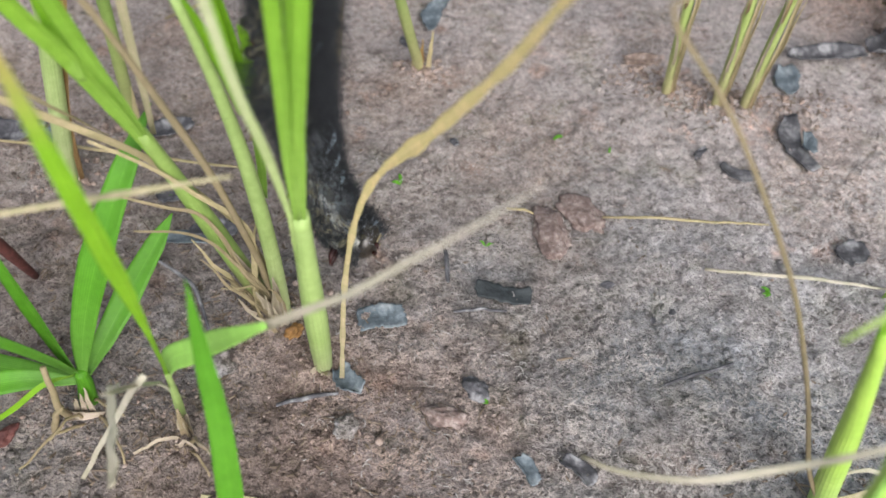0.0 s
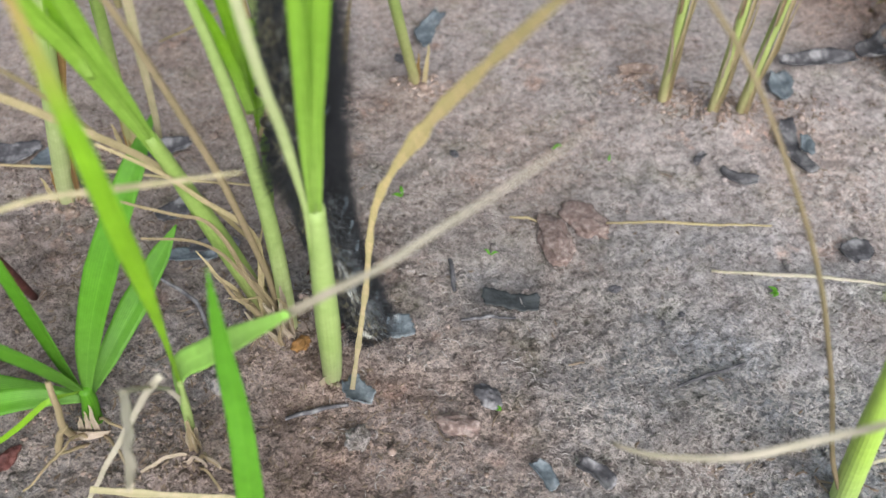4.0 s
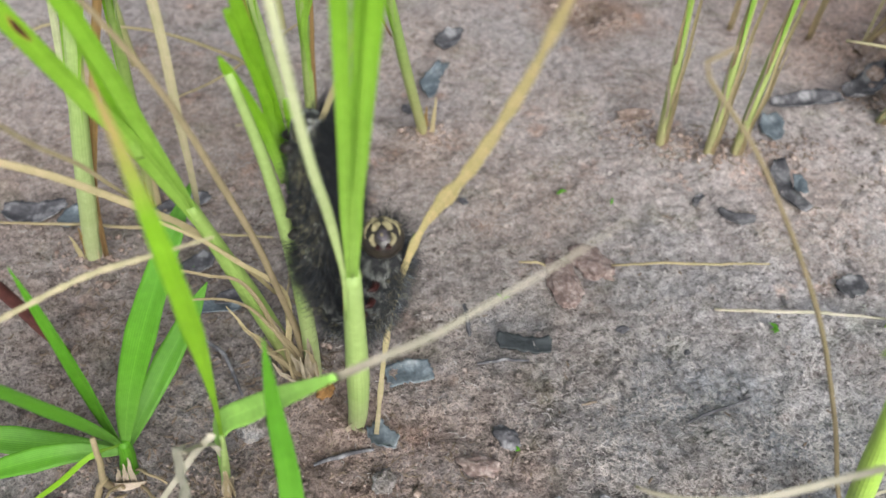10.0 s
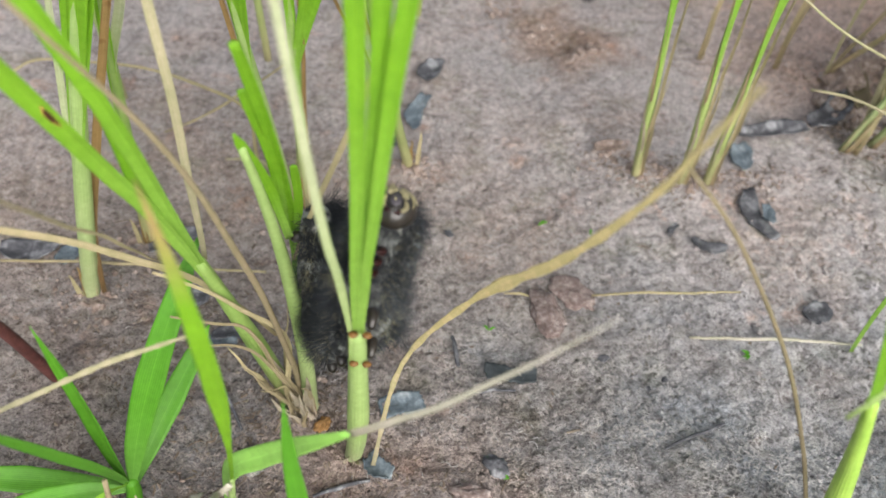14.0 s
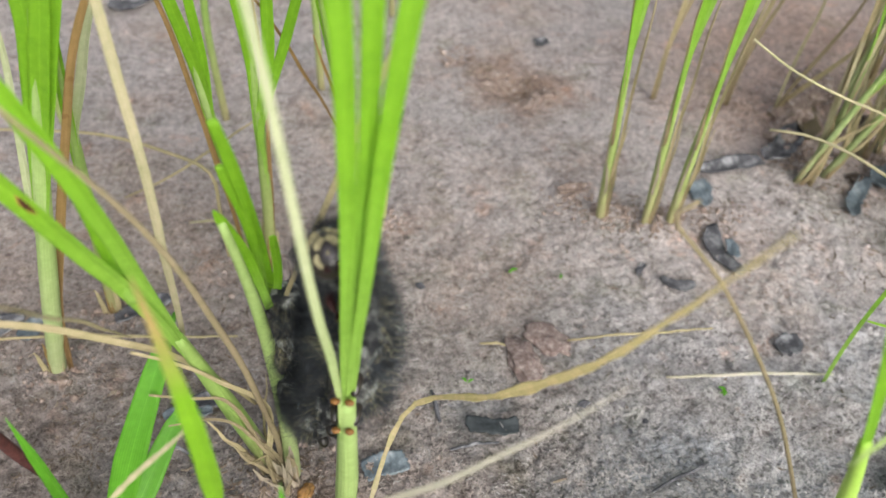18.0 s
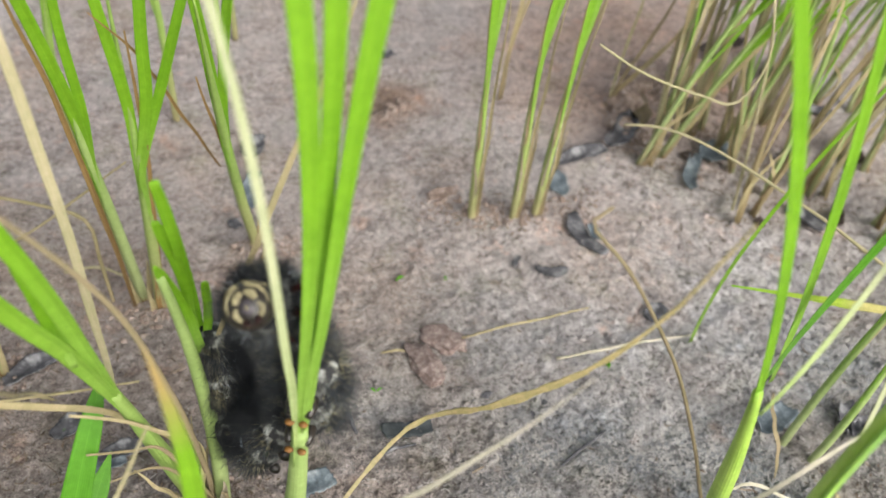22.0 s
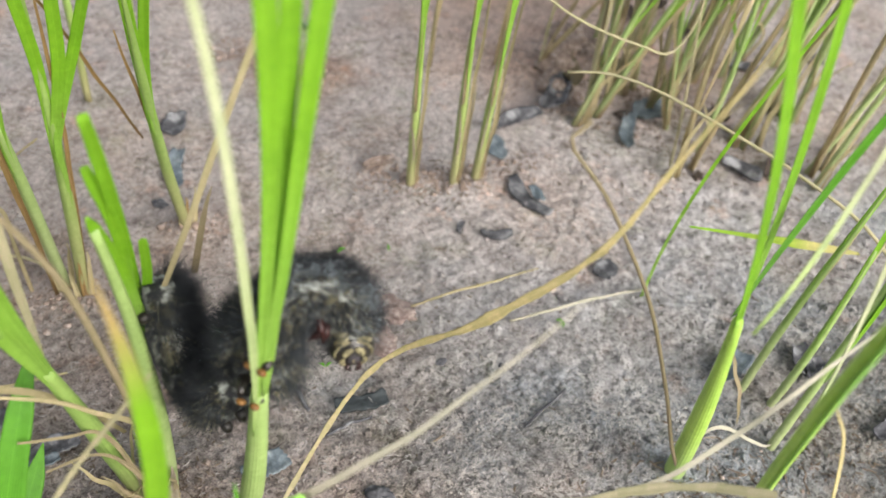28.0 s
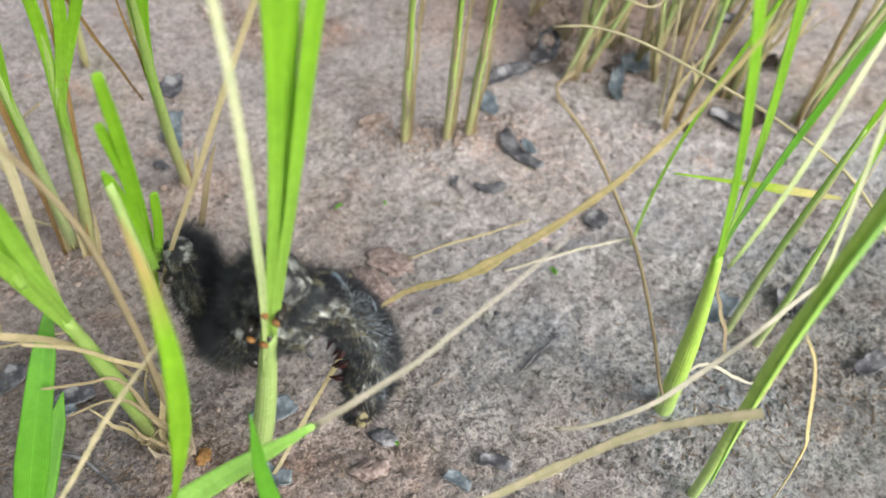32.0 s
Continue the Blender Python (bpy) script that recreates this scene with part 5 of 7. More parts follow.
clod(34.0, 140.0, (4.0, 8.5, 2.4), "reddish-brown crusty clod of soil", turn=6)
clod(42.5, 147.5, (4.4, 7.5, 2.6), "reddish-brown crusty clod of soil", turn=35)
clod(-43.5, 99.5, (3.6, 3.4, 3.4), "grey-brown lump of soil", SOIL)
clod(-14.0, 85.0, (2.8, 2.4, 2.6), "pale crumbly lump of soil", SOIL)
clod(14.2, 94.8, (3.6, 2.6, 2.6), "dark lump of soil", ROT)
clod(-26.7, 107.3, (1.6, 2.2, 1.8), "small orange-brown husk beside the stem", mottled("orange_brown_husk", [(0.3, (0.16, 0.08, 0.025)), (0.7, (0.36, 0.20, 0.07))], 400, 0.7), "husk")
clod(7.5, 87.9, (4.6, 2.6, 2.2), "reddish-brown crusty clod of soil")
clod(46.4, 125.4, (1.6, 1.1, 1.1), "small grey-brown pebble on the soil", ROT, "pebble")
clod(61.6, 118.3, (0.9, 0.8, 0.8), "small dark pebble on the soil", ROT, "pebble")
clod(56.6, 116.1, (0.8, 0.7, 0.7), "small dark pebble on the soil", ROT, "pebble")
clod(9.5, 171.8, (1.3, 1.1, 1.0), "small dark pebble on the soil", ROT, "pebble")
clod(-4.9, 215.1, (2.4, 1.8, 1.8), "small dark lump of soil", ROT)
clod(166, 203, (3.4, 2.6, 2), "dark crumbling clod among the stalks", BARK)
clod(170, 163, (2.4, 2.0, 1.6), "dark crumbling clod among the stalks", BARK)
clod(161, 240, (7, 5, 6), "reddish-brown crusty clod of soil", EARTH)
clod(155, 234, (5, 4, 4), "reddish-brown crusty clod of soil", EARTH)
clod(168, 246, (6, 4, 5), "reddish-brown crusty clod of soil", EARTH)
clod(160, 240, (9, 6, 4), "crumbling clod of soil on the mound", EARTH)
clod(176, 256, (10, 7, 5), "crumbling clod of soil on the mound", EARTH)
clod(150, 228, (6, 4, 3), "crumbling clod of soil on the mound", EARTH)
clod(-83.6, 81.1, (3.2, 1.8, 1.8), "dark red-brown dead bit on the soil", PURPLE, "scrap")


def twig(points, r, label, material, name="twig", seed=0):
    c = wobble(polyline(points, 24), 0.22, seed)
    for q in c:
        q[2] += 0.7 + 0.35 * soil_height(q[0], q[1]) + r * 0.5
    x, y, z = c[0]
    p = base_of(name, x, y, z, label, name)
    onto(p, "stalk", tube(c, r * profile(24, (0, 0.7), (0.5, 1), (1, 0.6)), sides=7), material)


twig([(7.8, 124, 0.2), (7.4, 129, 0.4), (7.0, 134, 0.2)], 0.7, "short dark twig on the soil", ROT)
twig([(9, 115.5, 0), (15, 116, 0.3), (21.5, 116, 0)], 0.45, "thin dark twig on the soil", ROT, seed=1)
twig([(56, 97.5, 0), (64, 100.4, 0.2), (72.5, 103.3, 0)], 0.5, "thin dark twig on the soil", ROT, seed=2)
twig([(-29, 90, 0), (-22.4, 91.7, 0.3), (-15.8, 93.2, 0)], 0.6, "dark twig beside the rice stem", ROT, seed=3)
twig([(-118, 166, 1), (-80.3, 161.8, 2), (-43, 157.9, 1)], 0.5, "long pale straw lying on the soil", STRAW, "straw", 4)
twig([(47.3, 145.7, 0.8), (68.6, 145.4, 1.2), (90, 145, 0.5)], 0.42, "thin pale straw lying on the soil", STRAW, "straw", 5)
twig([(71, 130, 0.4), (94, 127.4, 1.4), (117, 124.5, 1.0)], 0.55, "bleached straw lying on the soil", WHITE_DRY, "straw", 6)
twig([(22.8, 148, 0.2), (26.6, 147.1, 0.8), (30.3, 146.2, 0.3)], 0.4, "thin pale straw lying on the soil", STRAW, "straw", 7)
twig([(-79.2, 221.2, -0.5), (-58, 217, 14), (-34.5, 209, 36)], 0.45, "thin straw leaning up from the soil", STRAW, "straw", 9)
twig([(-58, 206, 1), (-52, 204, 3), (-46, 202, 3), (-38, 196, 0.5)], 0.5, "curled pale straw lying on the soil", PALE_STRAW, "straw", 10)
twig([(-62, 128, 0.2), (-52, 120, 0.8), (-46, 108, 0.3)], 0.55, "thin dark twig on the soil", ROT, seed=8)


def sprout(x, y, size, n, seed):
    p = base_of("sprout", x, y, soil_height(x, y), "tiny bright green sprout on the soil", "sprout", "tiny sprouts")
    rr = np.random.RandomState(seed)
    z = soil_height(x, y)
    for k in range(n):
        a = rr.uniform(0, 6.28)
        tip = np.array([x + size * math.cos(a), y + size * math.sin(a), z + size * rr.uniform(0.3, 0.7)])
        onto(p, "leaf_blade", ribbon(polyline([(x, y, z - 0.5), (x * 0.5 + tip[0] * 0.5, y * 0.5 + tip[1] * 0.5, z + size * 0.5), tip], 10), size * 0.4 * profile(10, (0, 0.3), (0.6, 1), (1, 0.1))), GREEN_DARK)


for i, (x, y, size, n) in enumerate(((86.5, 124, 4.2, 3), (17.1, 135.6, 2.6, 2), (16.7, 91.6, 2.2, 3), (-4.5, 156.1, 4.0, 2), (36.7, 174.8, 4.0, 2), (52, 170, 2.5, 2), (-64, 150, 2.5, 3))):
    sprout(x, y, size * 0.7, n, i)


# ---- three dry leaves that swing in the air, in short rigid sections ----
GOLDEN, STRAWS, WHIPS = [], [], []


def golden(t, *points):
    GOLDEN.append((t, [(-15.5, 96.0, 0.0), *points]))


def straw(t, *points):
    STRAWS.append((t, points))


golden(0, (-13.0, 96.7, 38.6), (-7.8, 91.4, 68.5), (2.1, 82.8, 89.9), (9.0, 75.0, 106.7), (12.9, 67.9, 120.8))
golden(0.5, (-14.4, 95.4, 37.1), (-11.2, 89.0, 65.9), (0.5, 77.9, 84.5), (9.1, 67.9, 99.1), (15.0, 58.4, 111.3))
golden(1, (-13.3, 95.4, 36.9), (-7.7, 89.8, 66.2), (2.4, 80.8, 87.0), (10.3, 71.8, 102.5), (14.6, 64.3, 116.2))
golden(1.5, (-12.4, 95.7, 37.1), (-6.9, 90.6, 66.9), (1.4, 82.8, 89.1), (8.7, 74.2, 105.7), (14.0, 65.5, 118.8))
golden(2, (-13.2, 94.9, 36.2), (-10.5, 89.9, 66.0), (-4.0, 82.6, 88.7), (1.9, 74.9, 106.1), (5.7, 67.3, 120.2))
golden(2.5, (-13.2, 95.2, 35.9), (-10.9, 89.6, 64.9), (-6.8, 82.5, 87.7), (-2.3, 75.2, 105.3), (0.0, 68.0, 119.7))
golden(3, (-11.5, 95.8, 36.0), (-9.1, 89.9, 64.3), (-4.6, 82.5, 86.5), (-0.2, 74.8, 103.6), (2.0, 67.5, 117.6))
golden(3.5, (-11.2, 95.4, 35.6), (-9.1, 90.1, 64.4), (-2.7, 82.7, 86.4), (3.8, 74.4, 102.9), (8.7, 65.9, 116.0))
golden(5.5, (-12.6, 97.5, 38.0), (-6.6, 92.0, 67.2), (2.1, 83.2, 89.0), (8.2, 74.4, 106.6), (11.7, 65.5, 121.1))
golden(6, (-10.9, 96.9, 37.9), (-5.9, 91.6, 67.7), (2.7, 82.9, 90.1), (9.2, 73.7, 107.5), (13.1, 64.4, 121.8))
golden(7, (-11.4, 96.1, 37.2), (-8.0, 90.4, 66.6), (-1.2, 82.3, 89.2), (4.1, 73.8, 106.9), (7.3, 65.1, 121.4))
golden(7.5, (-11.2, 96.2, 37.2), (-7.9, 90.4, 66.7), (-1.6, 82.5, 89.7), (2.7, 74.4, 108.0), (4.3, 66.3, 123.2))
golden(8, (-10.7, 96.4, 37.8), (-7.5, 91.0, 68.0), (-0.5, 82.8, 91.4), (5.1, 73.8, 109.8), (8.8, 64.1, 124.6))
golden(8.5, (-12.1, 97.6, 40.0), (-7.4, 91.9, 70.8), (4.0, 80.9, 92.4), (11.0, 70.9, 110.7), (15.0, 60.6, 125.8))
golden(9, (-11.7, 95.7, 38.3), (-9.3, 89.6, 68.9), (-4.6, 81.4, 93.4), (-2.1, 72.8, 113.4), (-1.2, 63.4, 129.7))
golden(9.5, (-12.4, 96.5, 39.3), (-7.0, 90.1, 70.1), (-1.8, 81.8, 94.8), (2.7, 72.5, 113.9), (4.0, 63.3, 130.0))
golden(10, (-11.9, 96.5, 39.8), (-6.8, 90.5, 71.1), (0.5, 81.5, 95.0), (4.6, 72.9, 114.4), (6.1, 64.3, 130.1))
golden(10.5, (-11.6, 96.7, 40.2), (-5.8, 90.5, 71.3), (2.3, 80.9, 94.5), (8.5, 71.0, 112.4), (11.8, 61.6, 127.1))
golden(11, (-12.8, 98.0, 41.9), (-4.4, 91.3, 73.4), (5.0, 81.5, 97.0), (9.3, 73.5, 116.6), (10.1, 66.0, 132.7))
golden(11.5, (-9.6, 97.7, 42.3), (1.2, 89.8, 73.6), (10.4, 79.6, 97.8), (14.9, 70.7, 117.6), (14.1, 63.3, 134.5))
golden(12, (-11.1, 95.3, 39.3), (-3.8, 87.4, 69.7), (5.6, 75.4, 91.5), (11.3, 65.2, 109.4), (13.3, 56.8, 125.1))
golden(13, (-9.4, 96.0, 39.6), (2.2, 85.8, 68.9), (11.5, 73.8, 92.0), (16.4, 63.9, 112.2), (17.6, 54.9, 130.1))
golden(14, (-9.0, 96.5, 40.8), (2.2, 87.7, 71.9), (12.3, 75.3, 95.8), (17.2, 65.0, 116.7), (17.8, 55.5, 135.1))
golden(15, (-5.2, 95.7, 40.8), (7.7, 84.1, 71.1), (16.2, 72.6, 96.4), (19.4, 63.2, 118.6), (18.8, 54.1, 137.8))
golden(17.5, (-1.0, 96.4, 42.2), (13.5, 80.1, 69.8), (21.8, 67.8, 94.6), (25.2, 57.8, 116.3), (24.5, 48.5, 135.1))
golden(18, (-5.0, 98.5, 43.3), (8.3, 81.9, 69.9), (16.5, 68.8, 93.2), (20.0, 59.0, 114.2), (20.0, 49.6, 132.5))
golden(19, (-0.3, 96.8, 42.1), (12.4, 81.1, 69.3), (20.0, 68.5, 93.5), (23.1, 58.6, 115.1), (22.6, 49.6, 134.2))
golden(20, (1.3, 96.8, 42.4), (13.3, 82.4, 70.2), (21.0, 69.3, 94.2), (24.1, 59.4, 116.2), (23.4, 50.6, 135.8))
golden(21, (0.7, 97.5, 42.8), (12.7, 81.8, 69.7), (19.9, 69.7, 94.2), (23.3, 59.5, 115.6), (23.3, 50.0, 134.4))
golden(22, (7.8, 94.9, 41.9), (18.6, 78.9, 68.0), (25.0, 65.7, 91.5), (27.3, 56.5, 113.2), (25.9, 49.4, 132.8))
golden(23, (9.0, 93.8, 41.1), (20.9, 78.8, 67.4), (28.0, 66.2, 91.0), (30.9, 56.9, 112.5), (29.9, 50.0, 131.6))
golden(24, (2.9, 95.3, 38.8), (11.5, 83.0, 64.2), (17.5, 69.8, 84.8), (20.7, 59.4, 103.1), (21.4, 50.4, 119.3))
golden(25, (8.7, 95.9, 41.9), (21.4, 80.2, 67.0), (29.5, 67.2, 89.5), (33.5, 57.7, 109.8), (33.8, 50.5, 127.9))
golden(26, (9.5, 95.5, 41.7), (22.9, 81.0, 67.7), (31.7, 68.1, 90.1), (36.0, 59.1, 110.5), (36.6, 52.8, 128.7))
golden(28.5, (9.1, 98.1, 44.9), (23.3, 82.8, 71.2), (32.4, 70.6, 94.9), (35.7, 64.4, 117.4), (36.3, 58.0, 135.8))
golden(29, (10.7, 97.6, 44.6), (23.1, 81.8, 69.0), (31.3, 68.2, 90.6), (34.9, 60.0, 111.1), (35.0, 54.3, 129.4))
golden(29.5, (7.4, 98.5, 43.5), (18.3, 85.6, 68.9), (26.3, 71.5, 89.4), (30.6, 61.7, 108.5), (31.3, 55.4, 126.2))
golden(30, (1.2, 97.6, 39.2), (10.3, 84.4, 62.5), (17.1, 70.7, 80.8), (21.7, 60.0, 97.0), (24.0, 51.3, 111.8))
golden(30.5, (3.7, 100.0, 43.4), (15.9, 85.7, 67.7), (24.7, 72.6, 88.5), (29.7, 62.8, 107.4), (31.7, 55.0, 124.1))
golden(31, (4.9, 99.3, 43.8), (17.1, 85.9, 69.6), (25.5, 73.9, 91.6), (30.4, 64.1, 110.8), (32.2, 56.5, 127.7))
golden(32, (10.0, 98.0, 45.4), (23.3, 82.1, 70.2), (32.0, 69.7, 92.9), (36.6, 60.7, 113.3), (37.6, 54.1, 131.2))
straw(0, (100.5, 73.4, 4.4), (66.7, 67.1, 1.4), (33.5, 65.2, 0.8), (0.8, 66.1, 0.8), (-31.9, 68.8, 1.1), (-64.1, 69.3, 0.9))
straw(1, (97.4, 73.4, 3.3), (64.0, 67.0, 1.0), (31.5, 64.8, 0.8), (-0.4, 66.3, 0.8), (-32.2, 70.2, 1.2), (-63.8, 71.7, 0.9))
straw(2, (84.0, 71.5, 0.9), (54.5, 73.6, 6.6), (26.9, 77.2, 13.8), (0.9, 81.8, 21.3), (-23.5, 88.1, 28.7), (-47.9, 91.6, 33.6))
straw(2.5, (81.6, 68.1, 0.9), (53.1, 71.8, 10.0), (26.1, 74.7, 19.3), (0.9, 76.6, 27.9), (-22.4, 78.8, 35.8), (-44.3, 79.5, 42.2))
straw(3, (79.3, 63.4, 0.8), (50.0, 63.9, 4.1), (21.9, 66.0, 9.8), (-5.0, 65.6, 16.1), (-29.8, 64.7, 23.0), (-51.9, 62.3, 29.1))
straw(3.5, (82.0, 61.9, 0.9), (52.9, 62.7, 1.8), (24.2, 63.6, 4.2), (-3.8, 63.4, 8.0), (-29.7, 65.3, 14.3), (-53.8, 65.0, 20.1))
straw(5.5, (84.9, 58.7, 0.9), (59.8, 61.2, 1.0), (34.4, 63.3, 1.6), (9.1, 65.1, 3.2), (-15.7, 67.2, 6.0), (-39.9, 68.2, 8.7))
straw(6, (89.9, 73.8, 13.0), (59.5, 70.7, 11.5), (30.4, 73.4, 14.8), (2.0, 76.6, 20.1), (-24.9, 80.3, 26.7), (-50.4, 80.1, 31.2))
straw(6.5, (83.0, 67.7, 4.0), (57.2, 70.7, 11.5), (32.6, 72.7, 18.6), (9.2, 73.4, 24.5), (-12.8, 73.4, 29.3), (-33.6, 72.3, 32.9))
straw(7, (82.8, 69.0, 4.3), (53.5, 72.8, 15.7), (25.9, 74.4, 26.0), (0.9, 75.6, 35.9), (-21.2, 77.7, 45.9), (-41.7, 77.3, 53.7))
straw(7.5, (83.7, 64.8, 1.0), (53.4, 67.6, 13.9), (26.4, 70.4, 27.9), (2.6, 72.7, 41.6), (-18.4, 74.3, 54.0), (-37.0, 74.5, 64.5))
straw(8, (88.8, 58.8, 1.0), (60.2, 58.1, 7.6), (33.7, 57.8, 15.2), (9.3, 57.2, 23.4), (-12.7, 56.0, 31.6), (-32.3, 54.3, 39.6))
straw(8.5, (89.1, 58.6, 0.9), (61.3, 59.1, 4.9), (34.7, 59.8, 10.0), (9.4, 60.3, 16.1), (-14.2, 60.0, 22.6), (-35.9, 59.1, 29.3))
straw(9, (84.1, 68.1, 2.8), (55.1, 72.5, 14.9), (27.8, 75.2, 26.5), (2.3, 75.6, 36.8), (-20.3, 76.8, 47.5), (-40.8, 75.6, 56.2))
straw(9.5, (81.2, 61.4, 0.9), (53.2, 63.1, 9.7), (27.4, 65.1, 20.4), (3.8, 66.2, 31.8), (-17.9, 63.9, 41.5), (-36.8, 61.4, 50.8))
straw(10, (85.6, 60.4, 1.0), (57.2, 61.0, 6.6), (30.2, 61.0, 13.0), (5.0, 60.4, 20.3), (-18.1, 59.3, 28.4), (-38.7, 57.6, 36.6))
straw(11, (80.0, 65.7, 0.9), (51.7, 68.5, 11.6), (26.3, 72.3, 24.8), (2.3, 73.1, 36.8), (-19.1, 72.7, 48.0), (-38.0, 70.8, 57.9))
straw(11.5, (80.4, 64.3, 0.9), (53.7, 66.0, 10.8), (28.4, 65.7, 21.2), (5.3, 63.8, 32.3), (-14.6, 62.7, 44.3), (-31.7, 61.0, 56.2))
straw(12, (84.6, 61.7, 1.0), (55.5, 62.4, 7.4), (27.9, 62.2, 14.8), (2.3, 61.1, 23.8), (-20.6, 59.3, 34.0), (-40.3, 56.7, 44.6))
straw(16, (84.0, 46.0, 1.0), (57.0, 44.0, 1.5), (30.0, 43.0, 1.5), (2.0, 43.0, 1.5), (-25.0, 44.0, 1.5), (-50.0, 46.0, 1.5))
straw(24, (84.0, 46.0, 1.0), (57.0, 44.0, 1.5), (30.0, 43.0, 1.5), (2.0, 43.0, 1.5), (-25.0, 44.0, 1.5), (-50.0, 46.0, 1.5))
straw(28.5, (40.4, 32.0, 80.3), (35.3, 38.3, 77.3), (28.3, 43.9, 73.5), (20.9, 48.1, 68.5), (13.2, 52.7, 64.3), (5.9, 57.2, 60.9))
straw(29, (40.8, 30.6, 81.1), (35.9, 36.7, 78.3), (28.7, 42.4, 74.6), (21.3, 46.6, 69.6), (13.9, 51.1, 65.7), (6.1, 55.6, 62.2))
straw(30, (39.7, 31.0, 81.7), (33.9, 35.7, 77.6), (27.5, 39.3, 73.5), (21.9, 42.0, 68.7), (15.8, 44.9, 64.3), (9.8, 47.5, 60.3))
straw(31, (38.5, 30.3, 83.9), (32.3, 35.3, 79.5), (26.9, 39.2, 76.1), (20.4, 43.1, 71.1), (12.8, 45.9, 65.8), (0.7, 50.6, 60.3))
straw(32, (38.2, 29.9, 84.5), (29.9, 35.8, 79.1), (23.9, 38.9, 75.1), (17.4, 41.4, 69.9), (11.7, 43.4, 65.5), (5.5, 45.2, 61.3))


def whip(t, *points):
    WHIPS.append((t, points))


whip(0, (-60.1, 71.8, 78.2), (-54.7, 72.0, 82.1), (-48.9, 71.2, 84.8), (-43.1, 70.2, 87.4))
whip(1, (-61.7, 69.7, 76.1), (-56.3, 70.2, 80.4), (-50.2, 69.7, 83.2), (-44.3, 68.7, 85.8))
whip(3, (-64.4, 69.9, 76.9), (-57.2, 71.4, 81.6), (-49.6, 71.7, 84.9), (-41.9, 71.0, 87.1))
whip(6, (-63.3, 71.6, 77.6), (-56.2, 71.9, 81.4), (-49.1, 71.7, 84.7), (-41.9, 70.6, 87.0))
whip(7, (-64.3, 68.7, 73.7), (-57.5, 69.7, 78.7), (-50.6, 70.3, 83.3), (-43.2, 69.5, 86.2))
whip(8, (-66.6, 63.3, 64.1), (-60.1, 63.8, 69.4), (-53.8, 64.0, 74.5), (-47.2, 63.3, 78.6))
whip(9, (-77.8, 51.6, 50.1), (-71.4, 52.8, 54.0), (-65.0, 53.6, 57.7), (-58.1, 52.6, 60.1))
whip(10, (-75.6, 75.0, 67.0), (-64.9, 76.9, 72.5), (-54.3, 78.3, 77.8), (-43.5, 78.5, 81.9))
whip(11, (-76.8, 72.6, 65.0), (-67.1, 73.3, 70.4), (-57.5, 73.5, 75.4), (-48.2, 73.2, 80.2))
whip(12, (-75.6, 74.9, 66.4), (-65.8, 75.3, 72.0), (-56.1, 74.9, 77.0), (-46.7, 74.3, 81.9))
whip(13, (-81.9, 69.6, 62.9), (-68.9, 72.0, 69.9), (-56.0, 73.7, 76.5), (-43.0, 74.3, 82.2))
whip(14, (-78.2, 73.8, 63.3), (-66.1, 74.2, 70.2), (-54.6, 74.4, 76.9), (-43.2, 73.6, 83.0))
whip(15, (-81.8, 74.3, 65.7), (-69.0, 75.0, 72.6), (-56.4, 74.9, 79.0), (-44.0, 73.5, 84.4))
whip(17.5, (-67.2, 68.5, 51.5), (-58.4, 70.1, 62.4), (-49.9, 71.3, 72.9), (-41.4, 71.3, 82.7))
whip(19, (-62.8, 75.5, 53.6), (-55.4, 74.7, 63.7), (-48.2, 73.4, 73.5), (-41.3, 71.3, 82.8))
whip(20, (-66.9, 72.7, 49.8), (-57.0, 73.1, 61.5), (-48.1, 73.4, 73.2), (-39.2, 72.4, 84.0))
whip(21, (-67.8, 76.1, 51.5), (-61.5, 75.0, 63.0), (-55.3, 73.3, 73.9), (-49.2, 70.8, 84.3))
whip(22, (-53.5, 81.4, 56.0), (-49.3, 79.5, 67.1), (-45.4, 77.2, 78.1), (-42.1, 74.6, 88.9))
whip(23, (-52.8, 80.8, 58.5), (-49.1, 78.6, 68.9), (-45.6, 75.8, 79.0), (-42.6, 72.8, 88.9))
whip(25, (-46.7, 77.6, 57.2), (-43.6, 75.6, 67.5), (-40.7, 73.2, 77.5), (-37.9, 70.2, 87.1))
whip(26, (-46.7, 78.3, 59.0), (-43.1, 76.0, 68.7), (-40.0, 73.6, 78.3), (-37.3, 70.8, 87.7))
whip(28.5, (-54.4, 77.8, 61.0), (-48.9, 76.8, 71.2), (-43.6, 75.1, 81.1), (-38.4, 72.7, 90.4))
whip(30, (-57.1, 76.0, 60.6), (-50.1, 75.2, 71.0), (-43.5, 74.1, 81.2), (-37.0, 71.9, 90.7))
whip(32, (-59.3, 72.0, 56.1), (-51.3, 72.2, 67.9), (-44.2, 72.2, 79.6), (-37.2, 71.2, 90.6))


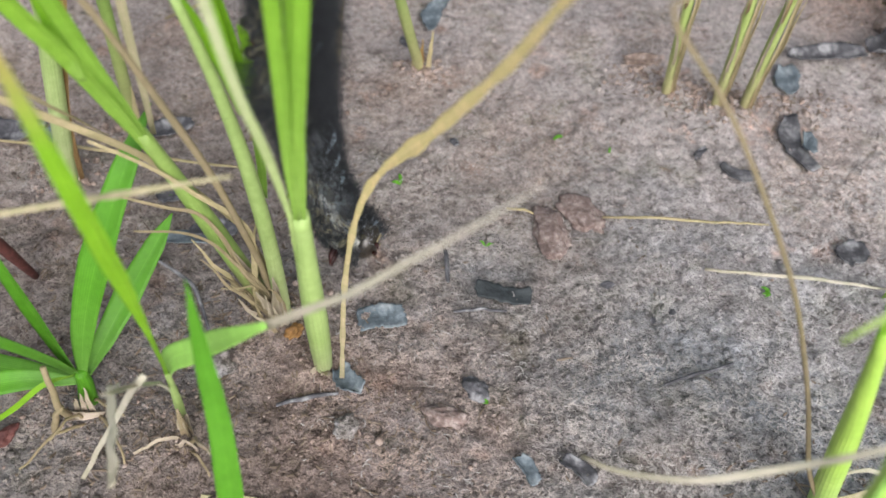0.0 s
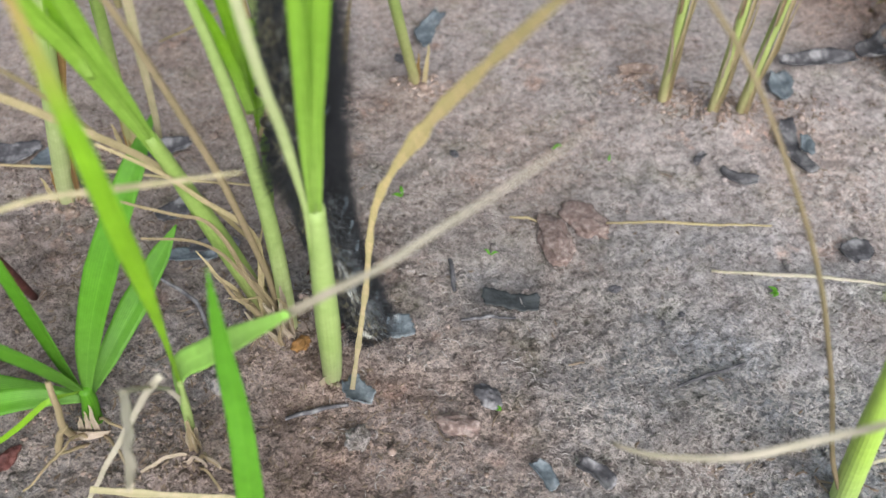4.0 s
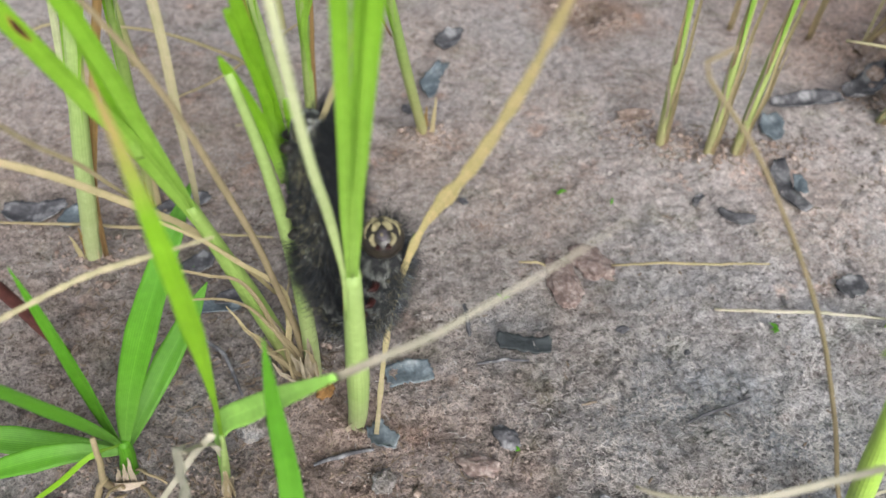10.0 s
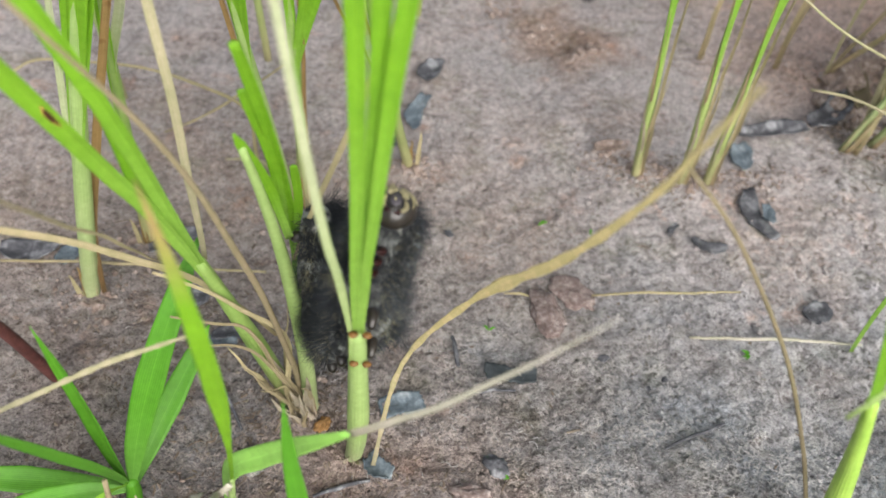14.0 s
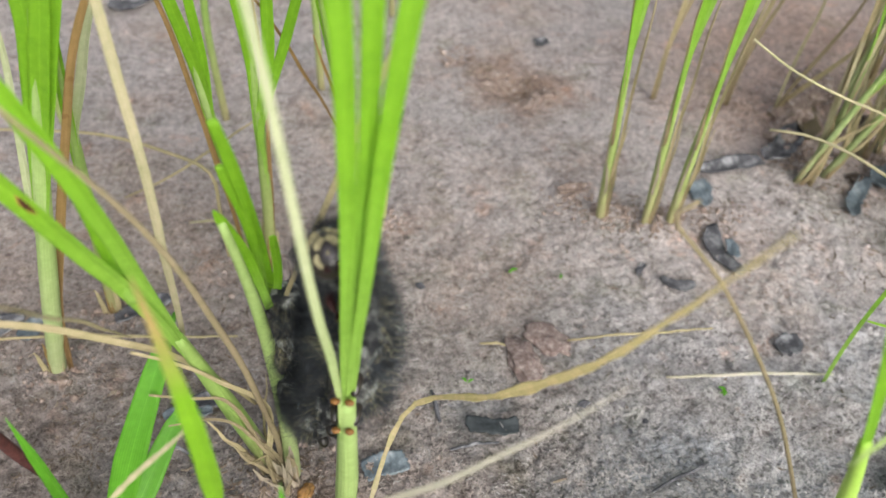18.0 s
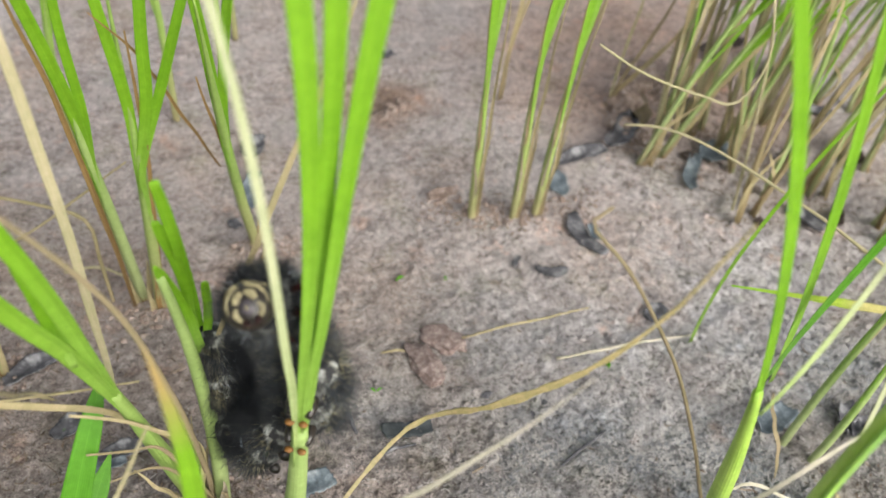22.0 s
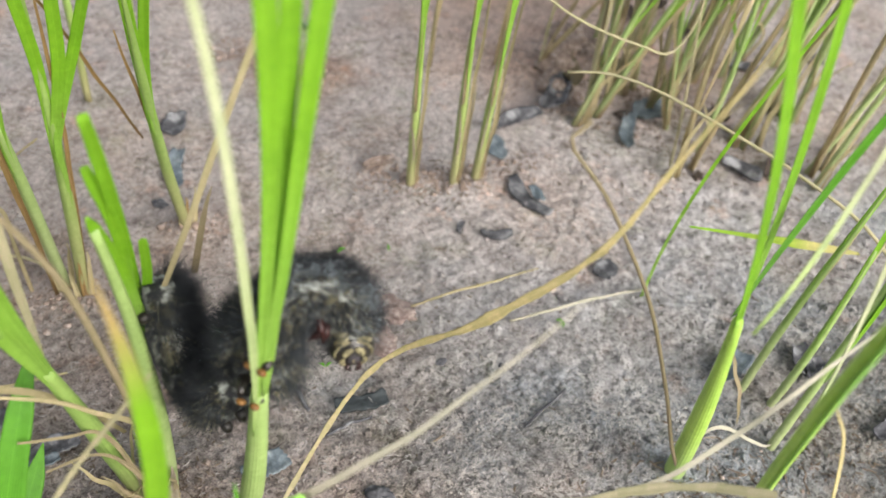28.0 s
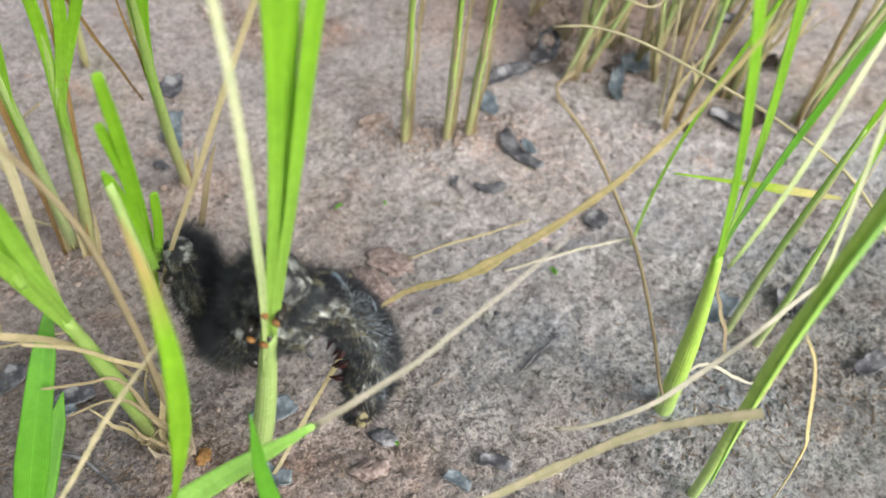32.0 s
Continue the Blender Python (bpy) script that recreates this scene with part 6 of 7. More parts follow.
def sections(owner, n, length, widths, material, label):
    out = []
    step = length / n
    for i in range(n):
        k0, k1 = i / n, (i + 1) / n
        w = np.array([np.interp(k, *widths) * (1 + 0.16 * math.sin(k * 61) + 0.13 * math.sin(k * 113 + 1)) for k in np.linspace(k0 - 0.1 / n, k1 + 0.1 / n, 5)])
        v, f, uv = ribbon(np.stack([np.zeros(5), np.linspace(-0.6, 0.6, 5) * step, np.zeros(5)], -1), w, (0, 0, 1), 0.3, capped=False)
        uv = np.stack([uv[:, 0], k0 + uv[:, 1] / n], -1)
        out.append(part("leaf_section", (v, f, uv), material, owner, label))
    return out


gold_parts = sections(main, 22, 158.0, ([0, 0.3, 0.5, 0.56, 0.62, 0.8, 1], [1.0, 1.05, 1.3, 2.2, 1.7, 1.2, 0.7]), GOLD, "section of a long golden dry leaf")
whip_parts = sections(yellow, 10, 44.0, ([0, 0.7, 1], [0.8, 0.85, 0.4]), PALE_STRAW, "section of a thin bleached leaf")
straw_parts = sections(right, 20, 142.0, ([0, 0.4, 0.6, 0.65, 1], [1.4, 1.4, 2.0, 1.5, 1.2]), PALE_STRAW, "section of a long pale dry leaf")


# ---- the caterpillar: rigid rings that follow one another along a moving line ----
SPINE = []
RINGS = 13


def spine(t, grip, *points):
    """The body's line from tail to head at t seconds; grip: which of the points holds the stem."""
    SPINE.append((t, grip, points))


spine(0, 0, (-19.6, 102.0, 108.5), (-20.0, 104.2, 93.5), (-20.2, 106.0, 75.3), (-19.2, 108.0, 56.0), (-14.2, 106.5, 41.0), (-7.6, 102.0, 42.0))
spine(1, 0, (-20.7, 102.7, 103.9), (-21.2, 105.0, 88.4), (-21.0, 106.8, 69.8), (-18.6, 108.6, 50.9), (-13.6, 107.0, 36.5), (-5.6, 102.8, 23.1))
spine(2, 0, (-21.1, 103.2, 100.6), (-21.4, 105.7, 83.7), (-21.3, 107.8, 63.1), (-19.8, 110.3, 41.0), (-15.4, 107.5, 26.2), (-9.8, 103.8, 9.5))
spine(3, 0, (-20.4, 103.1, 101.1), (-20.9, 105.7, 83.8), (-21.1, 107.6, 64.0), (-19.7, 110.2, 41.0), (-15.5, 107.9, 23.8), (-9.8, 104.2, 6.8))
spine(6, 0, (-23.1, 105.7, 84.0), (-22.6, 107.0, 68.6), (-21.6, 108.6, 50.8), (-19.4, 109.1, 35.0), (-15.6, 105.5, 25.3), (-12.4, 102.7, 17.4))
spine(6.5, 0, (-23.2, 106.0, 82.0), (-22.5, 107.3, 66.6), (-21.6, 108.6, 50.0), (-19.3, 108.6, 35.0), (-15.6, 105.6, 26.6), (-13.6, 101.8, 24.2))
spine(7, 0, (-23.3, 106.2, 80.0), (-22.5, 107.6, 64.6), (-21.8, 108.8, 49.5), (-19.3, 108.6, 35.6), (-15.6, 104.8, 28.0), (-13.9, 100.9, 30.2))
spine(7.5, 0, (-22.3, 106.1, 80.8), (-21.6, 107.4, 65.6), (-21.2, 108.8, 49.5), (-18.8, 108.3, 35.7), (-15.4, 104.0, 28.6), (-14.1, 100.6, 32.6))
spine(8, 0, (-21.3, 106.0, 81.6), (-20.4, 107.3, 66.6), (-19.6, 108.8, 49.6), (-17.0, 107.9, 35.9), (-14.9, 103.4, 32.3), (-14.2, 101.3, 37.4))
spine(9, 0, (-24.2, 106.0, 81.5), (-23.3, 106.0, 68.1), (-22.6, 105.3, 52.8), (-19.9, 102.0, 41.7), (-15.6, 102.3, 39.4), (-13.3, 100.4, 52.4))
spine(10, 0, (-24.1, 106.2, 80.6), (-23.6, 106.2, 67.3), (-22.9, 105.5, 51.9), (-20.1, 102.1, 40.8), (-15.1, 98.2, 47.1), (-12.3, 95.5, 65.2))
spine(11, 0, (-24.6, 106.5, 78.1), (-24.5, 106.8, 63.2), (-23.7, 105.3, 46.1), (-18.5, 100.2, 40.1), (-15.0, 97.5, 58.1), (-13.8, 94.7, 77.0))
spine(12, 3, (-25.6, 107.3, 72.7), (-25.6, 107.5, 58.1), (-24.7, 104.8, 43.1), (-16.2, 90.1, 64.2), (-16.1, 88.9, 73.2), (-13.4, 93.9, 78.8))
spine(13, 3, (-25.0, 106.9, 75.6), (-25.0, 107.3, 59.7), (-24.0, 104.8, 42.9), (-16.2, 90.1, 64.3), (-16.1, 88.9, 73.3), (-12.6, 91.8, 86.2))
spine(14, 3, (-23.9, 107.2, 73.8), (-24.4, 107.7, 56.9), (-23.0, 104.0, 41.6), (-16.2, 90.1, 64.5), (-16.1, 88.9, 73.5), (-11.4, 91.6, 87.7))
spine(15, 3, (-25.5, 106.9, 75.8), (-25.8, 106.2, 60.5), (-24.0, 102.5, 44.8), (-16.1, 90.0, 65.0), (-16.0, 88.8, 74.0), (-12.7, 88.5, 84.9), (-11.5, 89.0, 98.0))
spine(17.5, 3, (-26.0, 107.4, 72.6), (-26.4, 107.2, 53.9), (-23.7, 102.0, 41.5), (-16.1, 89.9, 66.1), (-16.0, 88.7, 75.1), (-12.9, 89.5, 78.4), (-15.4, 89.7, 93.4), (-17.0, 85.3, 102.8))
spine(18, 3, (-26.0, 107.5, 71.7), (-26.1, 107.1, 54.3), (-23.6, 102.1, 41.2), (-16.1, 89.8, 66.3), (-16.0, 88.6, 75.3), (-13.3, 89.5, 78.2), (-15.8, 89.8, 93.0), (-17.6, 85.5, 101.9))
spine(19, 3, (-24.9, 107.1, 74.2), (-24.8, 107.3, 52.9), (-21.9, 102.3, 39.7), (-16.1, 89.8, 66.8), (-16.0, 88.6, 75.8), (-12.2, 89.4, 79.3), (-14.2, 89.5, 94.7), (-16.7, 85.1, 104.0))
spine(20, 3, (-27.1, 107.3, 73.0), (-26.6, 107.4, 52.1), (-23.2, 102.5, 38.2), (-16.1, 89.7, 67.4), (-16.0, 88.5, 76.4), (-13.9, 89.7, 76.9), (-15.2, 89.7, 93.8), (-17.8, 85.1, 104.4))
spine(21, 3, (-25.4, 107.1, 74.5), (-25.5, 107.5, 51.6), (-22.2, 102.6, 37.6), (-16.1, 89.6, 68.1), (-16.0, 88.4, 77.1), (-13.8, 89.7, 77.1), (-15.8, 89.6, 94.2), (-19.9, 84.8, 106.1))
spine(22, 3, (-26.7, 107.4, 72.5), (-25.8, 107.2, 53.4), (-22.7, 102.2, 40.2), (-16.0, 89.5, 68.7), (-15.9, 88.3, 77.7), (-14.1, 89.2, 80.1), (-17.8, 88.3, 96.5), (-22.6, 83.1, 104.1))
spine(22.5, 3, (-25.7, 107.4, 72.2), (-25.0, 107.2, 53.7), (-22.3, 102.1, 40.9), (-16.0, 89.5, 68.7), (-15.9, 88.3, 77.7), (-13.9, 89.4, 79.2), (-17.7, 88.5, 94.8), (-23.7, 83.7, 100.3))
spine(23, 3, (-26.8, 107.4, 72.6), (-25.1, 107.4, 52.1), (-22.0, 102.2, 40.4), (-16.0, 89.5, 68.8), (-15.9, 88.3, 77.8), (-13.6, 89.5, 78.6), (-19.2, 88.4, 95.9), (-24.8, 83.4, 95.4))
spine(23.5, 3, (-25.7, 107.4, 72.0), (-25.1, 107.1, 54.3), (-22.2, 102.2, 40.2), (-16.0, 89.5, 68.8), (-15.9, 88.3, 77.8), (-13.4, 89.4, 78.8), (-18.0, 88.6, 94.1), (-23.1, 83.8, 99.5))
spine(24, 3, (-25.6, 107.4, 72.0), (-24.6, 107.2, 53.8), (-21.7, 102.3, 39.5), (-16.0, 89.5, 68.8), (-15.9, 88.3, 77.8), (-13.8, 89.4, 79.1), (-18.0, 89.6, 94.5), (-22.5, 84.5, 101.5))
spine(25, 3, (-26.4, 107.1, 74.1), (-25.4, 107.1, 54.7), (-22.0, 101.8, 42.7), (-16.0, 89.5, 68.9), (-15.9, 88.3, 77.9), (-12.2, 89.5, 78.6), (-13.1, 89.6, 94.0), (-15.4, 85.7, 106.9))
spine(26, 3, (-26.7, 107.2, 73.8), (-25.5, 107.0, 54.9), (-21.7, 101.9, 42.0), (-16.0, 89.5, 69.0), (-15.9, 88.3, 78.0), (-12.3, 89.3, 79.6), (-9.5, 91.6, 87.6), (-7.3, 87.1, 97.7))
spine(26.5, 3, (-26.4, 107.3, 73.2), (-25.2, 106.9, 55.6), (-21.4, 101.9, 42.1), (-16.0, 89.5, 69.2), (-15.9, 88.3, 78.2), (-11.5, 89.3, 79.7), (-8.2, 91.9, 85.9), (-5.7, 89.1, 91.3))
spine(28.5, 3, (-25.3, 106.5, 75.0), (-24.4, 106.0, 61.2), (-20.7, 101.0, 50.5), (-16.0, 89.3, 70.2), (-15.7, 88.0, 78.0), (-11.3, 86.0, 84.4), (-7.1, 84.7, 88.3), (-2.4, 83.3, 84.7), (-1.2, 82.0, 77.2))
spine(29.5, 3, (-24.5, 106.5, 73.6), (-23.4, 106.0, 59.4), (-19.6, 101.0, 47.2), (-16.0, 89.3, 70.2), (-15.7, 88.0, 78.0), (-11.8, 86.0, 77.4), (-8.3, 84.7, 83.3), (-2.5, 83.3, 81.1), (0.7, 82.0, 71.8))
spine(30.5, 3, (-24.2, 106.5, 73.0), (-22.9, 106.0, 59.8), (-19.3, 101.0, 50.0), (-16.0, 89.3, 70.2), (-15.7, 88.0, 78.0), (-13.7, 86.0, 77.7), (-8.5, 85.6, 79.7), (-2.2, 85.2, 74.1), (2.5, 84.9, 62.0), (4.1, 84.5, 49.3))
spine(31, 3, (-25.4, 106.5, 75.5), (-23.7, 106.0, 63.1), (-20.7, 101.0, 52.9), (-16.0, 89.3, 70.2), (-15.7, 88.0, 78.0), (-13.4, 86.0, 77.8), (-8.6, 85.6, 79.8), (-2.3, 85.2, 74.9), (3.6, 84.9, 62.2), (8.0, 84.5, 46.9))
spine(31.5, 3, (-24.7, 106.5, 73.6), (-22.8, 106.0, 61.4), (-19.3, 101.0, 50.8), (-16.0, 89.3, 70.2), (-15.4, 87.8, 77.0), (-13.0, 86.0, 75.0), (-8.2, 85.6, 77.8), (-2.4, 85.2, 74.2), (3.7, 84.9, 62.2), (7.8, 84.5, 45.3))
spine(32, 3, (-24.2, 106.5, 71.8), (-22.2, 106.0, 59.0), (-18.6, 101.0, 49.4), (-16.0, 89.3, 70.2), (-15.2, 87.6, 75.5), (-13.3, 86.0, 68.9), (-8.4, 85.6, 72.0), (-2.3, 85.2, 67.3), (3.1, 84.9, 54.0), (1.5, 84.5, 37.9))
cat = base_of("caterpillar", -25, 100, 70, "large black hairy caterpillar with cream-marked head climbing a rice stem", "caterpillar")


def ring_mesh(r, length, seed, sides=18, rows=7):
    """One barrel-like ring along y, tail side at -length/2, slightly lobed; the back is at +z."""
    rr = np.random.RandomState(seed)
    verts, faces = [], []
    for i in range(rows):
        k = i / (rows - 1)
        y = (k - 0.5) * length
        swell = r * (0.80 + 0.20 * math.sin(math.pi * k) ** 0.7)
        for j in range(sides):
            a = 2 * math.pi * j / sides
            lob = 1 + 0.07 * math.cos(6 * a) * math.sin(math.pi * k) + rr.uniform(-0.025, 0.025)
            verts.append((swell * lob * math.cos(a) * MM, y * MM, swell * lob * math.sin(a) * 0.92 * MM))
    for i in range(rows - 1):
        for j in range(sides):
            faces.append((i * sides + j, i * sides + (j + 1) % sides, (i + 1) * sides + (j + 1) % sides, (i + 1) * sides + j))
    faces += [tuple(range(sides))[::-1], tuple((rows - 1) * sides + j for j in range(sides))]
    return np.array(verts), faces, None


def bristle_mesh(r, length, count, long, seed, low=-1.0, high=1.0, width=0.034):
    """Thin tapered hairs standing out from a ring in tufts, between two heights (-1: belly, 1: back)."""
    rr = np.random.RandomState(seed)
    verts, faces = [], []
    tufts = []
    while len(tufts) < 20:
        a = rr.uniform(0, 2 * math.pi)
        if low <= math.sin(a) <= high:
            tufts.append((rr.uniform(-0.4, 0.4) * length, a))
    for _ in range(count):
        y, a = tufts[rr.randint(len(tufts))]
        y, a = y + rr.normal(0, 0.14) * length, a + rr.normal(0, 0.2)
        d = np.array([math.cos(a) + rr.normal(0, 0.28), rr.normal(0, 0.38), math.sin(a) + rr.normal(0, 0.28)])
        d /= np.linalg.norm(d)
        p = np.array([0.9 * r * math.cos(a), y, 0.83 * r * math.sin(a)])
        ln = long * rr.uniform(0.4, 1.15)
        s = np.cross(d, rr.normal(0, 1, 3))
        s /= np.linalg.norm(s)
        u = np.cross(d, s)
        k = len(verts)
        bend = rr.normal(0, 0.14, 3) * ln
        for f, ww in ((0, width), (0.55, width * 0.7)):
            for q in range(3):
                verts.append(p + d * ln * f + bend * f * f + ww * (math.cos(q * 2.094) * s + math.sin(q * 2.094) * u))
        verts.append(p + d * ln + bend)
        faces += [(k + q, k + (q + 1) % 3, k + 3 + (q + 1) % 3, k + 3 + q) for q in range(3)]
        faces += [(k + 3 + q, k + 3 + (q + 1) % 3, k + 6) for q in range(3)]
    return np.array(verts) * MM, faces, None


def blob(r, at, squash=(1, 1, 1), sub=2):
    bm = bmesh.new()
    bmesh.ops.create_icosphere(bm, subdivisions=sub, radius=r * MM)
    for v in bm.verts:
        v.co = Vector((v.co.x * squash[0] + at[0] * MM, v.co.y * squash[1] + at[1] * MM, v.co.z * squash[2] + at[2] * MM))
    return bm


def crescent(r, y, reach, thick):
    """A thin pale fold across the back, along the joint between two rings."""
    a = np.radians(np.linspace(90 - reach, 90 + reach, 15))
    line = np.stack([r * np.cos(a), np.full(15, y) + 0.5 * np.cos(2 * a), 0.94 * r * np.sin(a)], -1)
    return tube(line, thick * np.sin(np.linspace(0.25, 2.9, 15)), (0, 1, 0), 7, 0.8)


def flank_spot(r, s, y, a, size, seed):
    """An uneven cream patch low on the flank."""
    rr = np.random.RandomState(seed)
    bm = lump(rr, (size[0] * MM, size[1] * MM, size[2] * MM), 1.0, 2, 0.5)
    turn = Matrix.Rotation(radians(90 - a), 4, "Y")
    for v in bm.verts:
        v.co = turn @ (v.co + Vector((0, 0, r * 0.98 * MM)))
        v.co = Vector((s * v.co.x, v.co.y + y * MM, v.co.z * 0.92))
    return bm


FLANK = mottled("olive_cream_patch", [(0.38, (0.03, 0.028, 0.022)), (0.54, (0.17, 0.155, 0.095)), (0.72, (0.36, 0.33, 0.22))], 700, 0.6, 0.2)
ring_parts = []
for i in range(RINGS):
    k = i / (RINGS - 1)
    r = (5.1 if i < 7 else 5.2) * (0.88 + 0.12 * math.sin(math.pi * min(k * 1.0 + 0.14, 1))) * (0.72 if i == 0 else 0.92 if i == 1 else 1.04 if i in (5, 6) else 1)
    seg = part("body_ring", ring_mesh(r, 9.2, i), BODY, cat)
    back, side, low = (5.6, 3.7, 2.4) if i < 5 else (3.6, 5.0 if i < 7 else 4.0, 1.8) if i < 12 else (3.6, 3.6, 1.8)
    part("bristles", bristle_mesh(r, 9.2, 2400 if i < 5 else 2100, back, 40 + i, 0.42, 1.0), HAIR, seg, "long black bristles on the back")
    part("bristles", bristle_mesh(r, 9.2, 1000 if i < 7 else 420, side, 60 + i, -0.55, 0.35), HAIR, seg, "long black bristles on the flanks")
    part("bristles", bristle_mesh(r, 9.2, 300 if i < 7 else 160, side, 140 + i, -0.7, 0.45), HAIR_GREY, seg, "soft grey bristles on the flanks")
    part("bristles", bristle_mesh(r, 9.2, 1100 if i > 6 else 300, low, 120 + i, -1.0, -0.35), HAIR, seg, "short dark velvet underneath")
    part("bristles", bristle_mesh(r, 9.2, 200 if i < 8 else 90, 3.2, 160 + i, -0.5, 0.4), HAIR_STRAW, seg, "a few straw-coloured bristles")
    part("bristles", bristle_mesh(r, 9.2, 200 if i > 6 else 50, 2.8, 90 + i, 0.0, 0.75), HAIR_PALE, seg, "a few pale blue-grey bristles")
    if i not in (4, 5, 6):
        part("band", crescent(r * (1.08 if i < 7 else 1.13), 3.6, 58 if i < 7 else 34, 0.32 if i < 7 else 0.46), BAND, seg, "pale blue fold across the back")
    if i >= 7:
        part("bristles", bristle_mesh(r, 9.2, 380, 2.3, 200 + i, 0.45, 0.9, 0.045), HAIR_PALE, seg, "short blue-white bristles beside the back")
    for s in (-1, 1):
        for q, (y, a, size) in enumerate(((-2.2, -8, (1.0, 1.3, 0.35)), (1.6, -22, (1.3, 1.0, 0.4)), (0.2, 16, (0.6, 0.9, 0.3)), (-3.0, -34, (0.7, 0.8, 0.3)), (3.0, 6, (0.6, 0.7, 0.3)), (-0.6, 34, (0.5, 0.7, 0.25)), (0.4, -44, (0.7, 0.6, 0.25)))):
            part("flank_patch", flank_spot(r, s, y + 0.5 * math.sin(i * 7 + q * 3), a + 9 * math.sin(i * 5 + q), [v * (0.8 if i > 6 else 1.0) for v in size], i * 10 + q), FLANK, seg, "uneven cream patch on the flank")
    if 3 <= i <= 6 or i == 0:
        for s in (-1, 1):
            if i in (5, 6):
                part("proleg", tube([(s * 1.5, 0, -r * 0.7), (s * 1.8, 0, -r - 0.6), (s * 1.6, 0, -7.9)], [1.2, 0.9, 0.6], (0, 1, 0), 9), HEAD, seg, "stubby gripping proleg")
                part("proleg_pad", blob(0.72, (s * 1.1, 0, -9.3), (1.15, 0.7, 0.9)), ORANGE, seg, "orange-brown gripping pad")
            else:
                part("proleg", blob(1.25, (s * 1.7, 0, -r * 0.95), (0.9, 0.9, 1.25)), HEAD, seg, "stubby gripping proleg")
    if i >= 10:
        for s in (-1, 1):
            part("leg", tube([(s * 1.5, 0, -r * 0.75), (s * 2.0, 0.5, -r * 0.8 - 1.8), (s * 1.4, 1.2, -r * 0.8 - 3.2)], [0.85, 0.6, 0.12], (0, 1, 0.2), 8), RED_LEG, seg, "dark red jointed leg")
    ring_parts.append(seg)

head = part("head", blob(3.1, (0, 1.0, 0), (1.05, 0.8, 1.0), 3), HEAD, cat, "shiny black head with cream marks")


def on_face(points, lift=0.05):
    """Points across the face, laid on the head's shell."""
    return [(0.84 * x, 1.0 + lift + 2.48 * math.sqrt(max(0.02, 1 - (x / 3.89) ** 2 - (z / 3.7) ** 2)), 0.84 * z) for x, z in points]


def face_mark(points, widths, label, material=CREAM):
    part("head_mark", tube(polyline(on_face(points), 18), np.interp(np.linspace(0, 1, 18), np.linspace(0, 1, len(widths)), widths), (0, 1, 0), 8, 0.35), material, head, label)


SNOUT = mottled("dark_violet_face_plate", [(0.3, (0.03, 0.026, 0.03)), (0.7, (0.085, 0.075, 0.085))], 500, 0.35, 0.05)
for s in (-1, 1):
    face_mark([(s * 3.0 * math.sin(a), 2.9 * math.cos(a)) for a in np.linspace(0.16, 1.75, 10)], (0.12, 0.28, 0.28, 0.18, 0.08), "curved cream mark along the crown")
    face_mark([(s * 0.2, 1.95), (s * 1.0, 1.45), (s * 1.5, 0.5)], (0.3, 0.62, 0.35), "cream patch above the face plate")
    face_mark([(s * 1.55, 0.0), (s * 1.9, -0.9), (s * 1.4, -1.9), (s * 0.7, -2.3)], (0.14, 0.44, 0.36, 0.12), "cream cheek mark")
    part("mouthpart", tube([(s * 0.75, 2.7, -1.6), (s * 0.85, 3.2, -2.2), (s * 0.25, 3.4, -2.5)], [0.4, 0.36, 0.12], (1, 0, 0), 8), RED_LEG, head)
    part("head_mark", flank_spot(2.95, s, 1.0, 62, (1.5, 1.7, 0.35), 5 + s), CREAM, head, "cream patch on the crown")
part("face_plate", blob(1.05, (0, 3.15, -0.2), (0.95, 0.4, 1.1)), SNOUT, head, "dark violet plate in the middle of the face")
part("head_mark", blob(0.26, (0.1, 3.62, -0.3), (0.9, 0.5, 1.2), 1), CREAM, head, "small yellow spot")
part("bristles", bristle_mesh(3.4, 3.0, 420, 3.4, 77), HAIR, head, "long dark grey bristles")
head.scale = (1.15, 1.15, 1.15)


def line_at(rows, t, n=160):
    """The line at t between the two rows round it."""
    times = [row[0] for row in rows]
    i = max(0, min(len(times) - 2, next((k for k, s in enumerate(times) if s > t), len(times)) - 1))
    u = min(1, max(0, (t - times[i]) / (times[i + 1] - times[i])))
    u = u * u * (3 - 2 * u)
    return (1 - u) * rows[i][1] + u * rows[i + 1][1]


def body_line(grip, points):
    """Places of the rings from tail to head, rings 5 and 6 at the grip."""
    c = polyline(points, 400)
    s = np.r_[0, np.cumsum(np.linalg.norm(np.diff(c, axis=0), axis=1))]
    hold = [s[np.linalg.norm(c - np.asarray(points[grip + k]), axis=1).argmin()] if grip else s[-1] * (0.39 + 0.075 * k) for k in (0, 1)]
    w = np.interp(np.linspace(-0.3, RINGS + 0.3, 120), [-0.3, 5, 6, RINGS + 0.3], [0, *hold, s[-1]])
    return np.stack([np.interp(w, s, c[:, i]) for i in range(3)], -1)


def turn_of(x, y, z, place):
    m = Matrix(((x[0], y[0], z[0]), (x[1], y[1], z[1]), (x[2], y[2], z[2]))).to_4x4()
    m.translation = Vector(place)
    return m


def unit(v):
    return v / (np.linalg.norm(v) + 1e-12)


